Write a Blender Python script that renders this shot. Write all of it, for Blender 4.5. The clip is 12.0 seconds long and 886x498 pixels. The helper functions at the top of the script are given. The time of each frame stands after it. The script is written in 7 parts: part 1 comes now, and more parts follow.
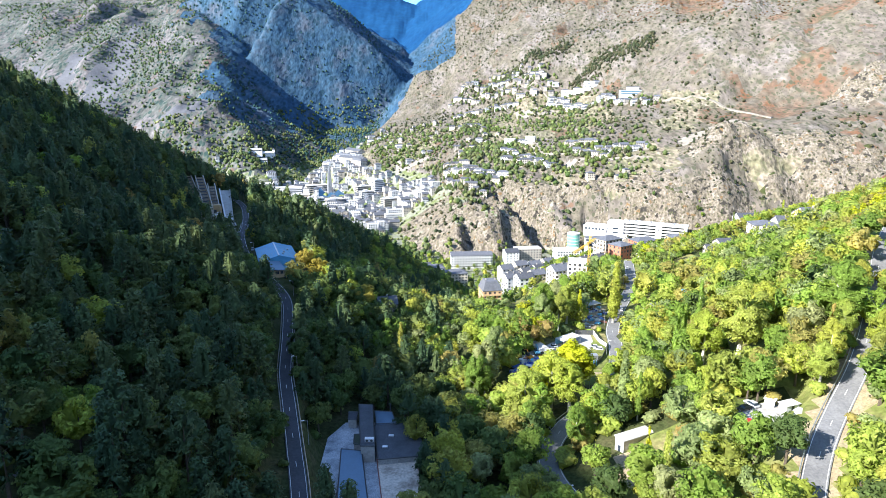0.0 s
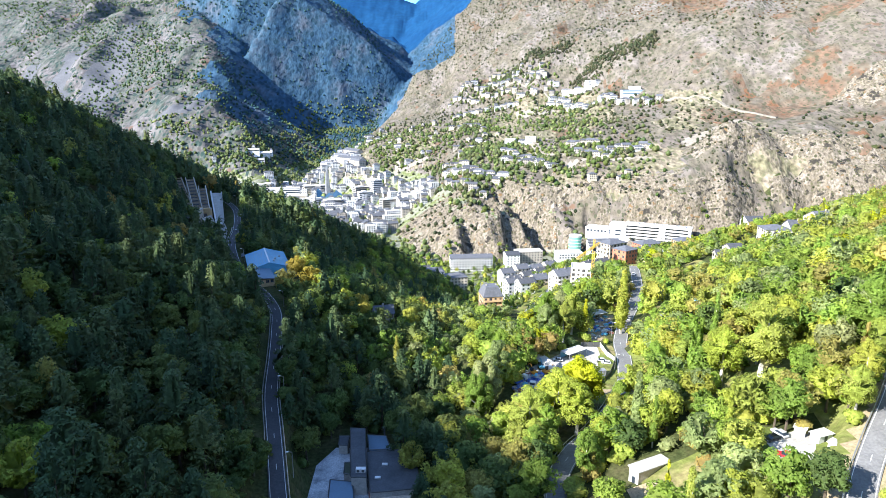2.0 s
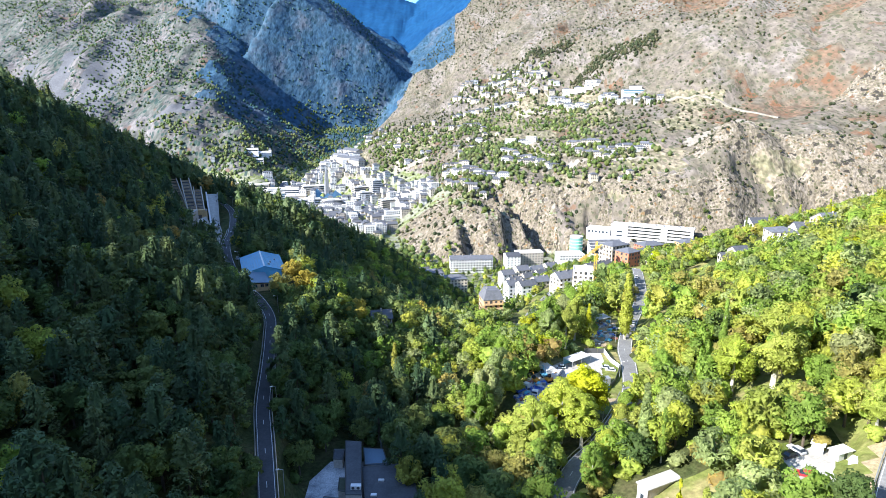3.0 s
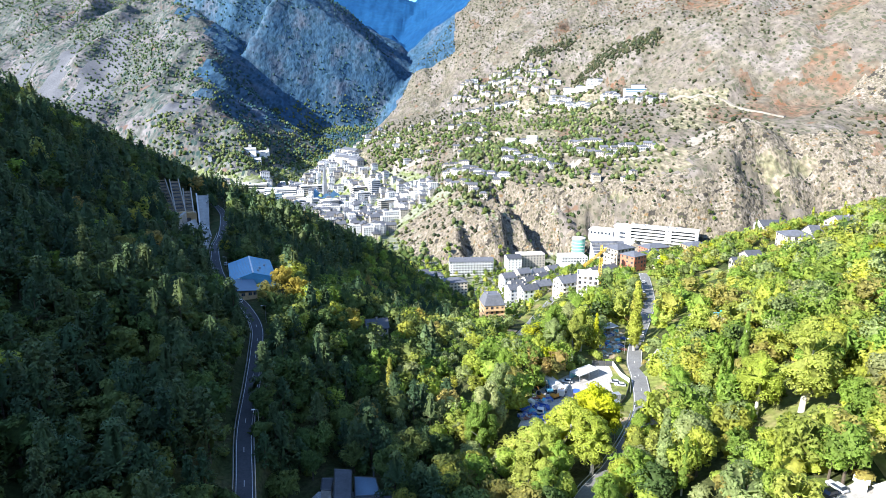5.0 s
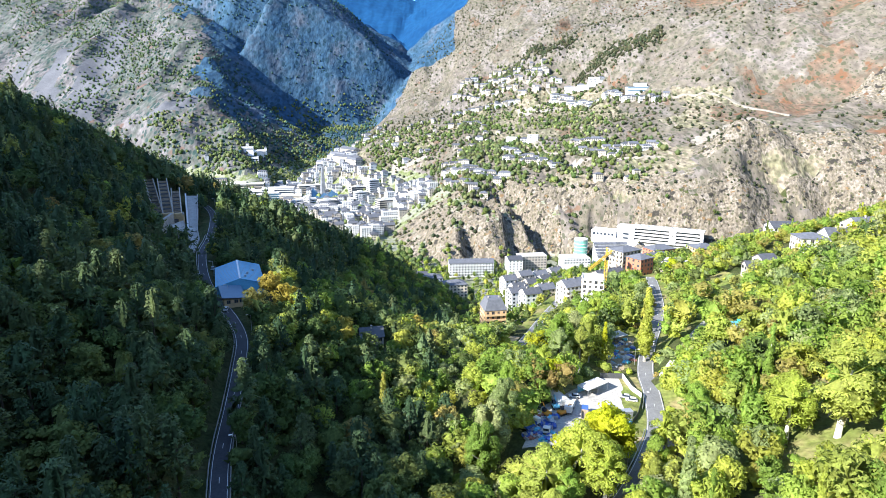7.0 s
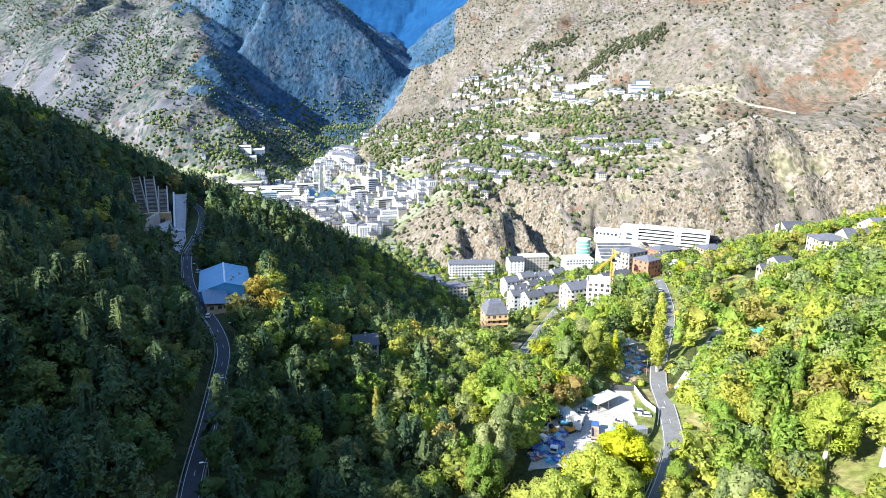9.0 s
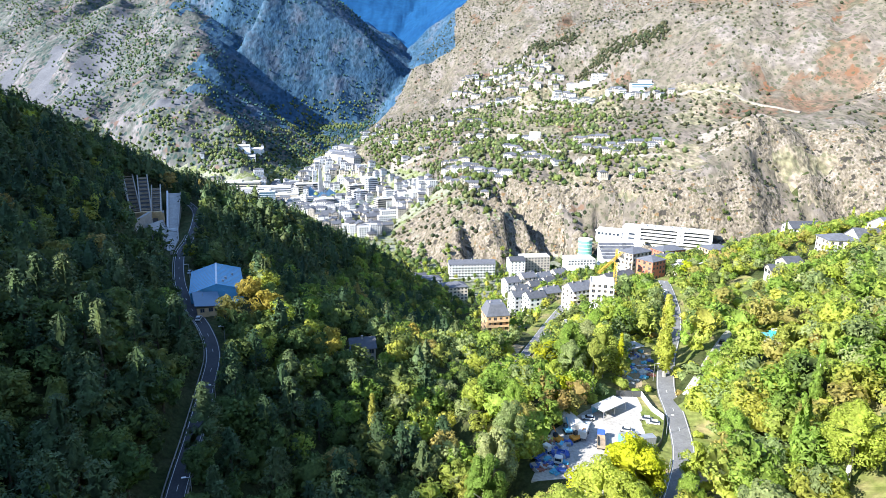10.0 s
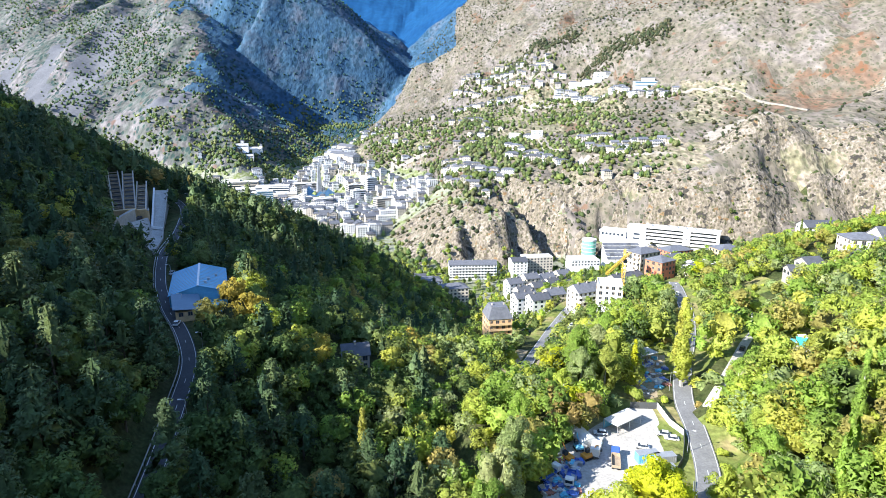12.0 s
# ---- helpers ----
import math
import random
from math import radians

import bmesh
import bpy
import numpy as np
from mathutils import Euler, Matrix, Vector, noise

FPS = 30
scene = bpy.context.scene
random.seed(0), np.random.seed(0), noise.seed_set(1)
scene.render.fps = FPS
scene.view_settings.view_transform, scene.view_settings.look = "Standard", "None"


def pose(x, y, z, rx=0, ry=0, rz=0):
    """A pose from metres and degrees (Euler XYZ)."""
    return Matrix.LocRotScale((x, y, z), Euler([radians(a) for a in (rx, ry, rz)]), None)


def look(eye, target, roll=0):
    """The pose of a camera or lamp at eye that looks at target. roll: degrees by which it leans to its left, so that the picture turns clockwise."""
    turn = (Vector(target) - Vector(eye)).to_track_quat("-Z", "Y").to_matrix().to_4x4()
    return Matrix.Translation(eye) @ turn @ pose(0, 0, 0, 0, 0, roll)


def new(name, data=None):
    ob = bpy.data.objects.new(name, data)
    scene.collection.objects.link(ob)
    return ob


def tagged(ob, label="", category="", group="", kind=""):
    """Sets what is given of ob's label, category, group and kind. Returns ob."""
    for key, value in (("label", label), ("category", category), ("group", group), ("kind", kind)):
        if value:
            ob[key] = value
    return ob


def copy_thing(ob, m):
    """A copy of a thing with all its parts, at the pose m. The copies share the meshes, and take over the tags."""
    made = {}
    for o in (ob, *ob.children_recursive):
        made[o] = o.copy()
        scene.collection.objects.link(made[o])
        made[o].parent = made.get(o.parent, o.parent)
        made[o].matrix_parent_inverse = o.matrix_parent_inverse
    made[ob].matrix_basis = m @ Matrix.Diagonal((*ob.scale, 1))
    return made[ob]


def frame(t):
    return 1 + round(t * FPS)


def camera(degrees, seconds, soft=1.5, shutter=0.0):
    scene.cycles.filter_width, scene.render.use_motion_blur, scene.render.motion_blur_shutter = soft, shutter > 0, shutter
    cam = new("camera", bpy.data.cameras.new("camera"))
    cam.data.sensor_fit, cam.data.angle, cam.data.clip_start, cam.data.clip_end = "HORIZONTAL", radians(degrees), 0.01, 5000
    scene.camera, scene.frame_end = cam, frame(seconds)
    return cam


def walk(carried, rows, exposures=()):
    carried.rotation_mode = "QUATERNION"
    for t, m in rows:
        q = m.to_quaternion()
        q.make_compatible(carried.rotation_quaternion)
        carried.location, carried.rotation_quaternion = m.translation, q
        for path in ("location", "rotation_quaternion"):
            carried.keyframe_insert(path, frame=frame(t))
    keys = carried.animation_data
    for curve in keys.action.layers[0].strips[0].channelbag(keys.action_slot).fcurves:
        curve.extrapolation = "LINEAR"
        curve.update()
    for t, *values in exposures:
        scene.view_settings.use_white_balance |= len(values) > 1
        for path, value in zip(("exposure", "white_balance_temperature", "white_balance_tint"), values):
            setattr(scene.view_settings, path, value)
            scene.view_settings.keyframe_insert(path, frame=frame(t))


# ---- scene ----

# ---------------------------------------------------------------- camera and its flight
PATH = [  # seconds, place, turn in degrees
    (0.0, 0.00, 0.00, 150.00, 76.500, -0.000, 0.000),
    (0.5, 0.09, 3.63, 150.07, 76.488, -0.006, -0.017),
    (1.0, 0.17, 7.28, 150.12, 76.478, -0.014, -0.029),
    (1.5, 0.26, 10.94, 150.14, 76.468, -0.022, -0.037),
    (2.0, 0.35, 14.62, 150.12, 76.459, -0.030, -0.043),
    (2.5, 0.45, 18.32, 150.08, 76.449, -0.038, -0.047),
    (3.0, 0.54, 22.03, 149.99, 76.439, -0.047, -0.051),
    (3.5, 0.64, 25.76, 149.87, 76.428, -0.054, -0.054),
    (4.0, 0.74, 29.50, 149.70, 76.416, -0.062, -0.058),
    (4.5, 0.85, 33.26, 149.49, 76.404, -0.069, -0.062),
    (5.0, 0.95, 37.02, 149.23, 76.390, -0.075, -0.066),
    (5.5, 1.07, 40.80, 148.92, 76.376, -0.082, -0.071),
    (6.0, 1.18, 44.59, 148.55, 76.360, -0.090, -0.075),
    (6.5, 1.30, 48.39, 148.13, 76.345, -0.098, -0.078),
    (7.0, 1.42, 52.21, 147.65, 76.328, -0.107, -0.080),
    (7.5, 1.55, 56.03, 147.10, 76.312, -0.117, -0.080),
    (8.0, 1.68, 59.86, 146.50, 76.296, -0.128, -0.079),
    (8.5, 1.82, 63.69, 145.82, 76.282, -0.140, -0.074),
    (9.0, 1.96, 67.54, 145.07, 76.270, -0.153, -0.066),
    (9.5, 2.10, 71.39, 144.25, 76.261, -0.166, -0.055),
    (10.0, 2.25, 75.25, 143.35, 76.258, -0.178, -0.041),
    (10.5, 2.41, 79.11, 142.37, 76.261, -0.188, -0.023),
    (11.0, 2.57, 82.98, 141.32, 76.274, -0.195, -0.004),
    (11.5, 2.74, 86.85, 140.17, 76.300, -0.195, 0.017),
    (12.0, 2.91, 90.72, 138.94, 76.343, -0.185, 0.038),
]
cam = camera(74.0, 12.0, soft=0.75)
walk(cam, [(t, pose(x, y, z, rx, ry, rz)) for t, x, y, z, rx, ry, rz in PATH], exposures=[(0.0, 1.52), (12.0, 1.52)])

# ---------------------------------------------------------------- daylight
SUN_FROM = Vector((-0.86, -0.50, 0.62)).normalized()
world = bpy.data.worlds.new("daylight")
scene.world = world
world.use_nodes = True
sky = world.node_tree.nodes.new("ShaderNodeTexSky")
sky.sky_type, sky.sun_disc = "NISHITA", False
sky.sun_elevation = math.asin(SUN_FROM.z)
sky.sun_rotation = math.atan2(SUN_FROM.x, SUN_FROM.y) % (2 * math.pi)
sky.altitude, sky.air_density, sky.dust_density, sky.ozone_density = 1100, 1.0, 0.4, 4.0
background = world.node_tree.nodes["Background"]
world.node_tree.links.new(sky.outputs[0], background.inputs[0])
background.inputs[1].default_value = 0.15
sun_data = bpy.data.lights.new("sun", "SUN")
sun_data.energy, sun_data.angle, sun_data.color = 5.0, radians(0.53), (1.0, 0.975, 0.93)
sun = new("sun", sun_data)
sun.matrix_world = look(SUN_FROM * 900, (0, 0, 0))

# ---------------------------------------------------------------- materials
def material(name, colours, size=4.0, detail=5.0, rough=0.85, bump=0.0, bump_size=None, metal=0.0, gloss=0.5, fine=0.0, island=0.0, random_tint=0.0, stretch=(1, 1, 1), stops=None, spots=(), fine_size=None, dots=()):
    """A surface whose colours run along a noise of that many metres, with fine grain, relief, and a tint of its own for each piece."""
    m = bpy.data.materials.new(name)
    m.use_nodes = True
    n, l = m.node_tree.nodes, m.node_tree.links
    shader = n["Principled BSDF"]
    place = n.new("ShaderNodeNewGeometry")
    mapping = n.new("ShaderNodeMapping")
    mapping.inputs["Scale"].default_value = stretch
    l.new(place.outputs["Position"], mapping.inputs["Vector"])
    noise_node = n.new("ShaderNodeTexNoise")
    noise_node.inputs["Scale"].default_value, noise_node.inputs["Detail"].default_value = 1.0 / size, detail
    noise_node.inputs["Roughness"].default_value = 0.6
    l.new(mapping.outputs[0], noise_node.inputs["Vector"])
    ramp = n.new("ShaderNodeValToRGB")
    low, high = 0.30, 0.70
    while len(ramp.color_ramp.elements) < len(colours):
        ramp.color_ramp.elements.new(0.5)
    for k, c in enumerate(colours):
        e = ramp.color_ramp.elements[k]
        e.position = stops[k] if stops else low + (high - low) * k / max(1, len(colours) - 1)
        e.color = (*c, 1)
    l.new(noise_node.outputs["Fac"], ramp.inputs["Fac"])
    out = ramp.outputs["Color"]
    if fine:
        grain = n.new("ShaderNodeTexNoise")
        grain.inputs["Scale"].default_value, grain.inputs["Detail"].default_value = 1.0 / (fine_size or size / 9.0), 4
        l.new(mapping.outputs[0], grain.inputs["Vector"])
        span = n.new("ShaderNodeMapRange")
        span.inputs["From Min"].default_value, span.inputs["From Max"].default_value = 0.3, 0.7
        span.inputs["To Min"].default_value, span.inputs["To Max"].default_value = 1 - fine, 1 + fine
        l.new(grain.outputs["Fac"], span.inputs["Value"])
        mul = n.new("ShaderNodeMix")
        mul.data_type, mul.blend_type = "RGBA", "MULTIPLY"
        mul.inputs["Factor"].default_value = 1
        l.new(out, mul.inputs["A"])
        l.new(span.outputs[0], mul.inputs["B"])
        out = mul.outputs["Result"]
    for colour, spot_size, start in spots:
        patch = n.new("ShaderNodeTexNoise")
        patch.inputs["Scale"].default_value, patch.inputs["Detail"].default_value = 1.0 / spot_size, 3
        l.new(place.outputs["Position"], patch.inputs["Vector"])
        edge = n.new("ShaderNodeMapRange")
        edge.inputs["From Min"].default_value, edge.inputs["From Max"].default_value = start, start + 0.05
        l.new(patch.outputs["Fac"], edge.inputs["Value"])
        over = n.new("ShaderNodeMix")
        over.data_type = "RGBA"
        l.new(edge.outputs[0], over.inputs["Factor"])
        l.new(out, over.inputs["A"])
        over.inputs["B"].default_value = (*colour, 1)
        out = over.outputs["Result"]
    for colour, cell, radius in dots:
        cells = n.new("ShaderNodeTexVoronoi")
        cells.inputs["Scale"].default_value = 1.0 / cell
        l.new(mapping.outputs[0], cells.inputs["Vector"])
        own = n.new("ShaderNodeSeparateColor")
        l.new(cells.outputs["Color"], own.inputs[0])
        reach = n.new("ShaderNodeMath")
        reach.operation = "MULTIPLY"
        reach.inputs[1].default_value = radius
        l.new(own.outputs[0], reach.inputs[0])
        gap = n.new("ShaderNodeMath")
        gap.operation = "SUBTRACT"
        l.new(reach.outputs[0], gap.inputs[0])
        l.new(cells.outputs["Distance"], gap.inputs[1])
        edge = n.new("ShaderNodeMapRange")
        edge.inputs["From Min"].default_value, edge.inputs["From Max"].default_value = 0.0, 0.12
        edge.inputs["To Max"].default_value = 0.85
        l.new(gap.outputs[0], edge.inputs["Value"])
        over = n.new("ShaderNodeMix")
        over.data_type = "RGBA"
        l.new(edge.outputs[0], over.inputs["Factor"])
        l.new(out, over.inputs["A"])
        over.inputs["B"].default_value = (*colour, 1)
        out = over.outputs["Result"]
    for amount, node_type, socket in ((island, "ShaderNodeNewGeometry", "Random Per Island"), (random_tint, "ShaderNodeObjectInfo", "Random")):
        if amount:
            source = n.new(node_type)
            span = n.new("ShaderNodeMapRange")
            span.inputs["To Min"].default_value, span.inputs["To Max"].default_value = 1 - amount, 1 + amount
            l.new(source.outputs[socket], span.inputs["Value"])
            mul = n.new("ShaderNodeMix")
            mul.data_type, mul.blend_type = "RGBA", "MULTIPLY"
            mul.inputs["Factor"].default_value = 1
            l.new(out, mul.inputs["A"])
            l.new(span.outputs[0], mul.inputs["B"])
            out = mul.outputs["Result"]
    l.new(out, shader.inputs["Base Color"])
    shader.inputs["Roughness"].default_value, shader.inputs["Metallic"].default_value = rough, metal
    shader.inputs["Specular IOR Level"].default_value = gloss
    if bump:
        relief = n.new("ShaderNodeTexNoise")
        relief.inputs["Scale"].default_value, relief.inputs["Detail"].default_value = 1.0 / (bump_size or size / 4), 6
        l.new(mapping.outputs[0], relief.inputs["Vector"])
        node = n.new("ShaderNodeBump")
        node.inputs["Strength"].default_value, node.inputs["Distance"].default_value = min(1, bump), (bump_size or size / 4) * 0.6
        l.new(relief.outputs["Fac"], node.inputs["Height"])
        l.new(node.outputs[0], shader.inputs["Normal"])
    return m


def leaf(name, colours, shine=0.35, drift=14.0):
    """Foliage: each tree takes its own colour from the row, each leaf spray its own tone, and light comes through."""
    m = bpy.data.materials.new(name)
    m.use_nodes = True
    n, l = m.node_tree.nodes, m.node_tree.links
    shader, end = n["Principled BSDF"], n["Material Output"]
    own, thing, place = n.new("ShaderNodeAttribute"), n.new("ShaderNodeObjectInfo"), n.new("ShaderNodeNewGeometry")
    own.attribute_name = "tone"
    total = n.new("ShaderNodeMath")
    total.operation = "ADD"
    l.new(own.outputs["Fac"], total.inputs[0])
    l.new(thing.outputs["Random"], total.inputs[1])
    wrap = n.new("ShaderNodeMath")
    wrap.operation = "FRACT"
    l.new(total.outputs[0], wrap.inputs[0])
    ramp = n.new("ShaderNodeValToRGB")
    while len(ramp.color_ramp.elements) < len(colours):
        ramp.color_ramp.elements.new(0.5)
    for k, c in enumerate(colours):
        e = ramp.color_ramp.elements[k]
        e.position, e.color = k / max(1, len(colours) - 1), (*c, 1)
    l.new(wrap.outputs[0], ramp.inputs["Fac"])
    out = ramp.outputs["Color"]
    for source, size, spread_ in ((None, 0, 0.2), (place, drift, 0.25), (place, 0.9, 0.3)):
        span = n.new("ShaderNodeMapRange")
        span.inputs["To Min"].default_value, span.inputs["To Max"].default_value = 1 - spread_, 1 + spread_
        if source is None:
            l.new(place.outputs["Random Per Island"], span.inputs["Value"])
        else:
            patch = n.new("ShaderNodeTexNoise")
            patch.inputs["Scale"].default_value, patch.inputs["Detail"].default_value = 1.0 / size, 2
            l.new(place.outputs["Position"], patch.inputs["Vector"])
            span.inputs["From Min"].default_value, span.inputs["From Max"].default_value = 0.3, 0.7
            l.new(patch.outputs["Fac"], span.inputs["Value"])
        mul = n.new("ShaderNodeMix")
        mul.data_type, mul.blend_type = "RGBA", "MULTIPLY"
        mul.inputs["Factor"].default_value = 1
        l.new(out, mul.inputs["A"])
        l.new(span.outputs[0], mul.inputs["B"])
        out = mul.outputs["Result"]
    l.new(out, shader.inputs["Base Color"])
    shader.inputs["Roughness"].default_value, shader.inputs["Specular IOR Level"].default_value = 0.6, 0.2
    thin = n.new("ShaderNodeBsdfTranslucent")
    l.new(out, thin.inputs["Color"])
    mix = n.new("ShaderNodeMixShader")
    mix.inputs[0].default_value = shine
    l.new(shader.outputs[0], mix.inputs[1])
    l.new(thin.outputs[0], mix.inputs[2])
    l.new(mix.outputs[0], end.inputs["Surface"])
    return m


def plain(name, colour, rough=0.6, metal=0.0, vary=0.12, size=2.0, random_tint=0.0, bump=0.0):
    dark, light = [tuple(c * (1 + s * vary) for c in colour) for s in (-1, 1)]
    return material(name, [dark, light], size=size, rough=rough, metal=metal, fine=vary * 0.6, random_tint=random_tint, bump=bump)


FOREST_FLOOR = material("forest_floor", [(0.030, 0.045, 0.015), (0.055, 0.065, 0.025), (0.085, 0.080, 0.040)], size=9, fine=0.35, bump=0.6, gloss=0.06)
MEADOW = material("dry_grass_and_scrub", [(0.090, 0.130, 0.030), (0.150, 0.170, 0.050), (0.260, 0.210, 0.110)], size=16, fine=0.3, bump=0.5, gloss=0.06)
ROCK_SLOPE = material("rocky_mountain_scrub", [(0.104, 0.097, 0.067), (0.156, 0.133, 0.114), (0.133, 0.117, 0.088), (0.181, 0.158, 0.143), (0.146, 0.129, 0.104)], size=75, detail=9, fine=0.32, fine_size=7, bump=0.6, bump_size=16, stretch=(1, 0.45, 0.8), spots=[((0.145, 0.095, 0.067), 34, 0.64)], dots=[((0.069, 0.074, 0.047), 5.5, 0.6), ((0.059, 0.067, 0.042), 2.6, 0.45)], gloss=0.06)
# the darkest spots stand in for shade in the cliff's crevices
CLIFF = material("cliff_rock", [(0.105, 0.088, 0.068), (0.200, 0.172, 0.138), (0.150, 0.128, 0.094), (0.250, 0.216, 0.178), (0.125, 0.108, 0.080)], size=13, detail=10, fine=0.45, fine_size=2.6, bump=1.0, bump_size=5, stretch=(1, 0.8, 0.75), spots=[((0.175, 0.115, 0.062), 8, 0.63), ((0.046, 0.042, 0.036), 9, 0.58)], dots=[((0.082, 0.082, 0.046), 3.2, 0.5), ((0.055, 0.060, 0.034), 5.5, 0.34)], gloss=0.06)
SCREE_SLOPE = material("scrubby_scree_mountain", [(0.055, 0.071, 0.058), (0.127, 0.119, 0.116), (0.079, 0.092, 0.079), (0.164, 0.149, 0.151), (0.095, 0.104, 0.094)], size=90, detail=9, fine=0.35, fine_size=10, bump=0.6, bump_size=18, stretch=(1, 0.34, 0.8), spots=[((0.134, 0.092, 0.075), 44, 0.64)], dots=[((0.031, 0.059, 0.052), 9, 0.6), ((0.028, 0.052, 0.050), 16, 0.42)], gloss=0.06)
# haze and shade of the distant wooded flank are put into this blue
HAZY_WOOD = material("hazy_wooded_flank", [(0.025, 0.065, 0.120), (0.040, 0.084, 0.131), (0.079, 0.098, 0.129)], size=70, detail=9, fine=0.35, fine_size=10, bump=0.6, bump_size=18, stretch=(1, 0.3, 0.7), dots=[((0.018, 0.046, 0.069), 14, 0.6)], gloss=0.06)
# distance haze put into the base colour of a far ridge
FAR_HAZE_BLUE = material("far_mountain_haze_blue", [(0.006, 0.042, 0.118), (0.010, 0.062, 0.152)], size=200, detail=6, fine=0.15, gloss=0.06)
TOWN_GROUND = material("town_ground", [(0.089, 0.121, 0.041), (0.230, 0.232, 0.187), (0.123, 0.149, 0.051), (0.300, 0.287, 0.229)], size=28, fine=0.3, gloss=0.06)
# darker asphalt, for the forest road and the works courtyard
DARK_ASPHALT = material("darker_asphalt", [(0.045, 0.046, 0.052), (0.07, 0.07, 0.078)], size=5, fine=0.2, rough=0.8, bump=0.15, bump_size=0.2)
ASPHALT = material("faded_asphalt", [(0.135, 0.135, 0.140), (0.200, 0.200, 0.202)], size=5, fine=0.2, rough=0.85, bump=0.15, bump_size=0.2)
PALE_GROUND = material("pale_gravel_yard", [(0.328, 0.312, 0.286), (0.459, 0.435, 0.403)], size=7, fine=0.2)
DIRT = material("bare_earth", [(0.23, 0.18, 0.10), (0.32, 0.25, 0.16), (0.20, 0.19, 0.08)], size=5, fine=0.3)
CONCRETE = material("weathered_concrete", [(0.30, 0.29, 0.27), (0.42, 0.40, 0.37)], size=4, fine=0.2)
WHITE_PAINT = plain("white_road_paint", (0.75, 0.75, 0.73))
# pine colour darkened and blued to hold distance haze and flank shade
HAZY_PINE = leaf("hazy_pine_needles", [(0.018, 0.053, 0.055), (0.027, 0.077, 0.069), (0.037, 0.081, 0.062)], 0.1, 60)
BARK = material("bark", [(0.06, 0.045, 0.03), (0.12, 0.095, 0.07)], size=0.6, fine=0.3)
PALE_BARK = material("pale_bark", [(0.35, 0.33, 0.29), (0.5, 0.48, 0.43)], size=0.6, fine=0.3)
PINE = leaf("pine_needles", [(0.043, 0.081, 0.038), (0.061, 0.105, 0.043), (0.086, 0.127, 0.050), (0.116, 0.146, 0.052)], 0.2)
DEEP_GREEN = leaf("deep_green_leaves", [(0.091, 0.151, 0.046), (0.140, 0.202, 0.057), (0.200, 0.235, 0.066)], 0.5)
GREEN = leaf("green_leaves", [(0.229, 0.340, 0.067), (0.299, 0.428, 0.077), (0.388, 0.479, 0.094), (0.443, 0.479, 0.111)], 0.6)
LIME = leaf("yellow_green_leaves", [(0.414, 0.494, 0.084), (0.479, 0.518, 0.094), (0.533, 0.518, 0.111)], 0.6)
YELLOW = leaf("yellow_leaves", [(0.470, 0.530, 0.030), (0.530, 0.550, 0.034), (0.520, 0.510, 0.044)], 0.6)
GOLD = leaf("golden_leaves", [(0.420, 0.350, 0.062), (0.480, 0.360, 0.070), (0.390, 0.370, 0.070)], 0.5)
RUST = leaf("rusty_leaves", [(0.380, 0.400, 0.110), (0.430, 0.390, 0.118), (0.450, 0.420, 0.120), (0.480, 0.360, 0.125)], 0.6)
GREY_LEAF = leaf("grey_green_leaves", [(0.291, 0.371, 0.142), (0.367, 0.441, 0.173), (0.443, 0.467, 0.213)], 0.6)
# paler haze painted into the colour of the last ridge
PALE_HAZE = material("far_hazy_mountain", [(0.044, 0.187, 0.396), (0.132, 0.308, 0.528)], size=240, detail=6, gloss=0.06)
SCREE = material("grey_scree", [(0.100, 0.104, 0.116), (0.128, 0.130, 0.142)], size=40, fine=0.15, gloss=0.06)
RUST_SLOPE = material("rusty_bracken_slope", [(0.097, 0.092, 0.060), (0.150, 0.096, 0.066), (0.129, 0.111, 0.085), (0.168, 0.142, 0.123)], size=50, detail=9, fine=0.32, fine_size=7, bump=0.6, bump_size=16, stretch=(1, 0.45, 0.8), spots=[((0.148, 0.079, 0.047), 22, 0.60)], dots=[((0.067, 0.070, 0.044), 5.5, 0.6), ((0.057, 0.065, 0.040), 2.6, 0.45)], gloss=0.06)
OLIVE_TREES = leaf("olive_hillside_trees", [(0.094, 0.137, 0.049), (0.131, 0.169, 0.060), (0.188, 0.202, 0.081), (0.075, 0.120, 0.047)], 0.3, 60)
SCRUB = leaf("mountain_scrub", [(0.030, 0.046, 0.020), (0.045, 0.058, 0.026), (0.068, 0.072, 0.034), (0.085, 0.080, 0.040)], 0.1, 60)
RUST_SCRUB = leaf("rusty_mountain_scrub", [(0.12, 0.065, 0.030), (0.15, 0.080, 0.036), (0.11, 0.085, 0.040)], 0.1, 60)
WALL_WHITE = plain("white_plaster", (0.688, 0.687, 0.685), 0.8, vary=0.1, random_tint=0.12)
WALL_CREAM = plain("cream_plaster", (0.66, 0.58, 0.46), 0.8, vary=0.08, random_tint=0.12)
WALL_STONE = plain("grey_stone_wall", (0.42, 0.38, 0.33), 0.85, vary=0.2, size=1.0, random_tint=0.15)
WALL_OCHRE = plain("ochre_stone_wall", (0.58, 0.40, 0.22), 0.85, vary=0.15, size=1.2)
BRICK_RED = plain("red_brick_wall", (0.50, 0.17, 0.10), 0.85, vary=0.12, size=1.2)
SLATE = plain("dark_slate_roof", (0.095, 0.10, 0.115), 0.6, vary=0.25, size=1.6, random_tint=0.35)
PALE_ROOF = plain("pale_flat_roof", (0.50, 0.49, 0.47), 0.7, vary=0.12, random_tint=0.2)
GLASS = plain("dark_window_glass", (0.03, 0.04, 0.055), 0.12, vary=0.2, size=5)
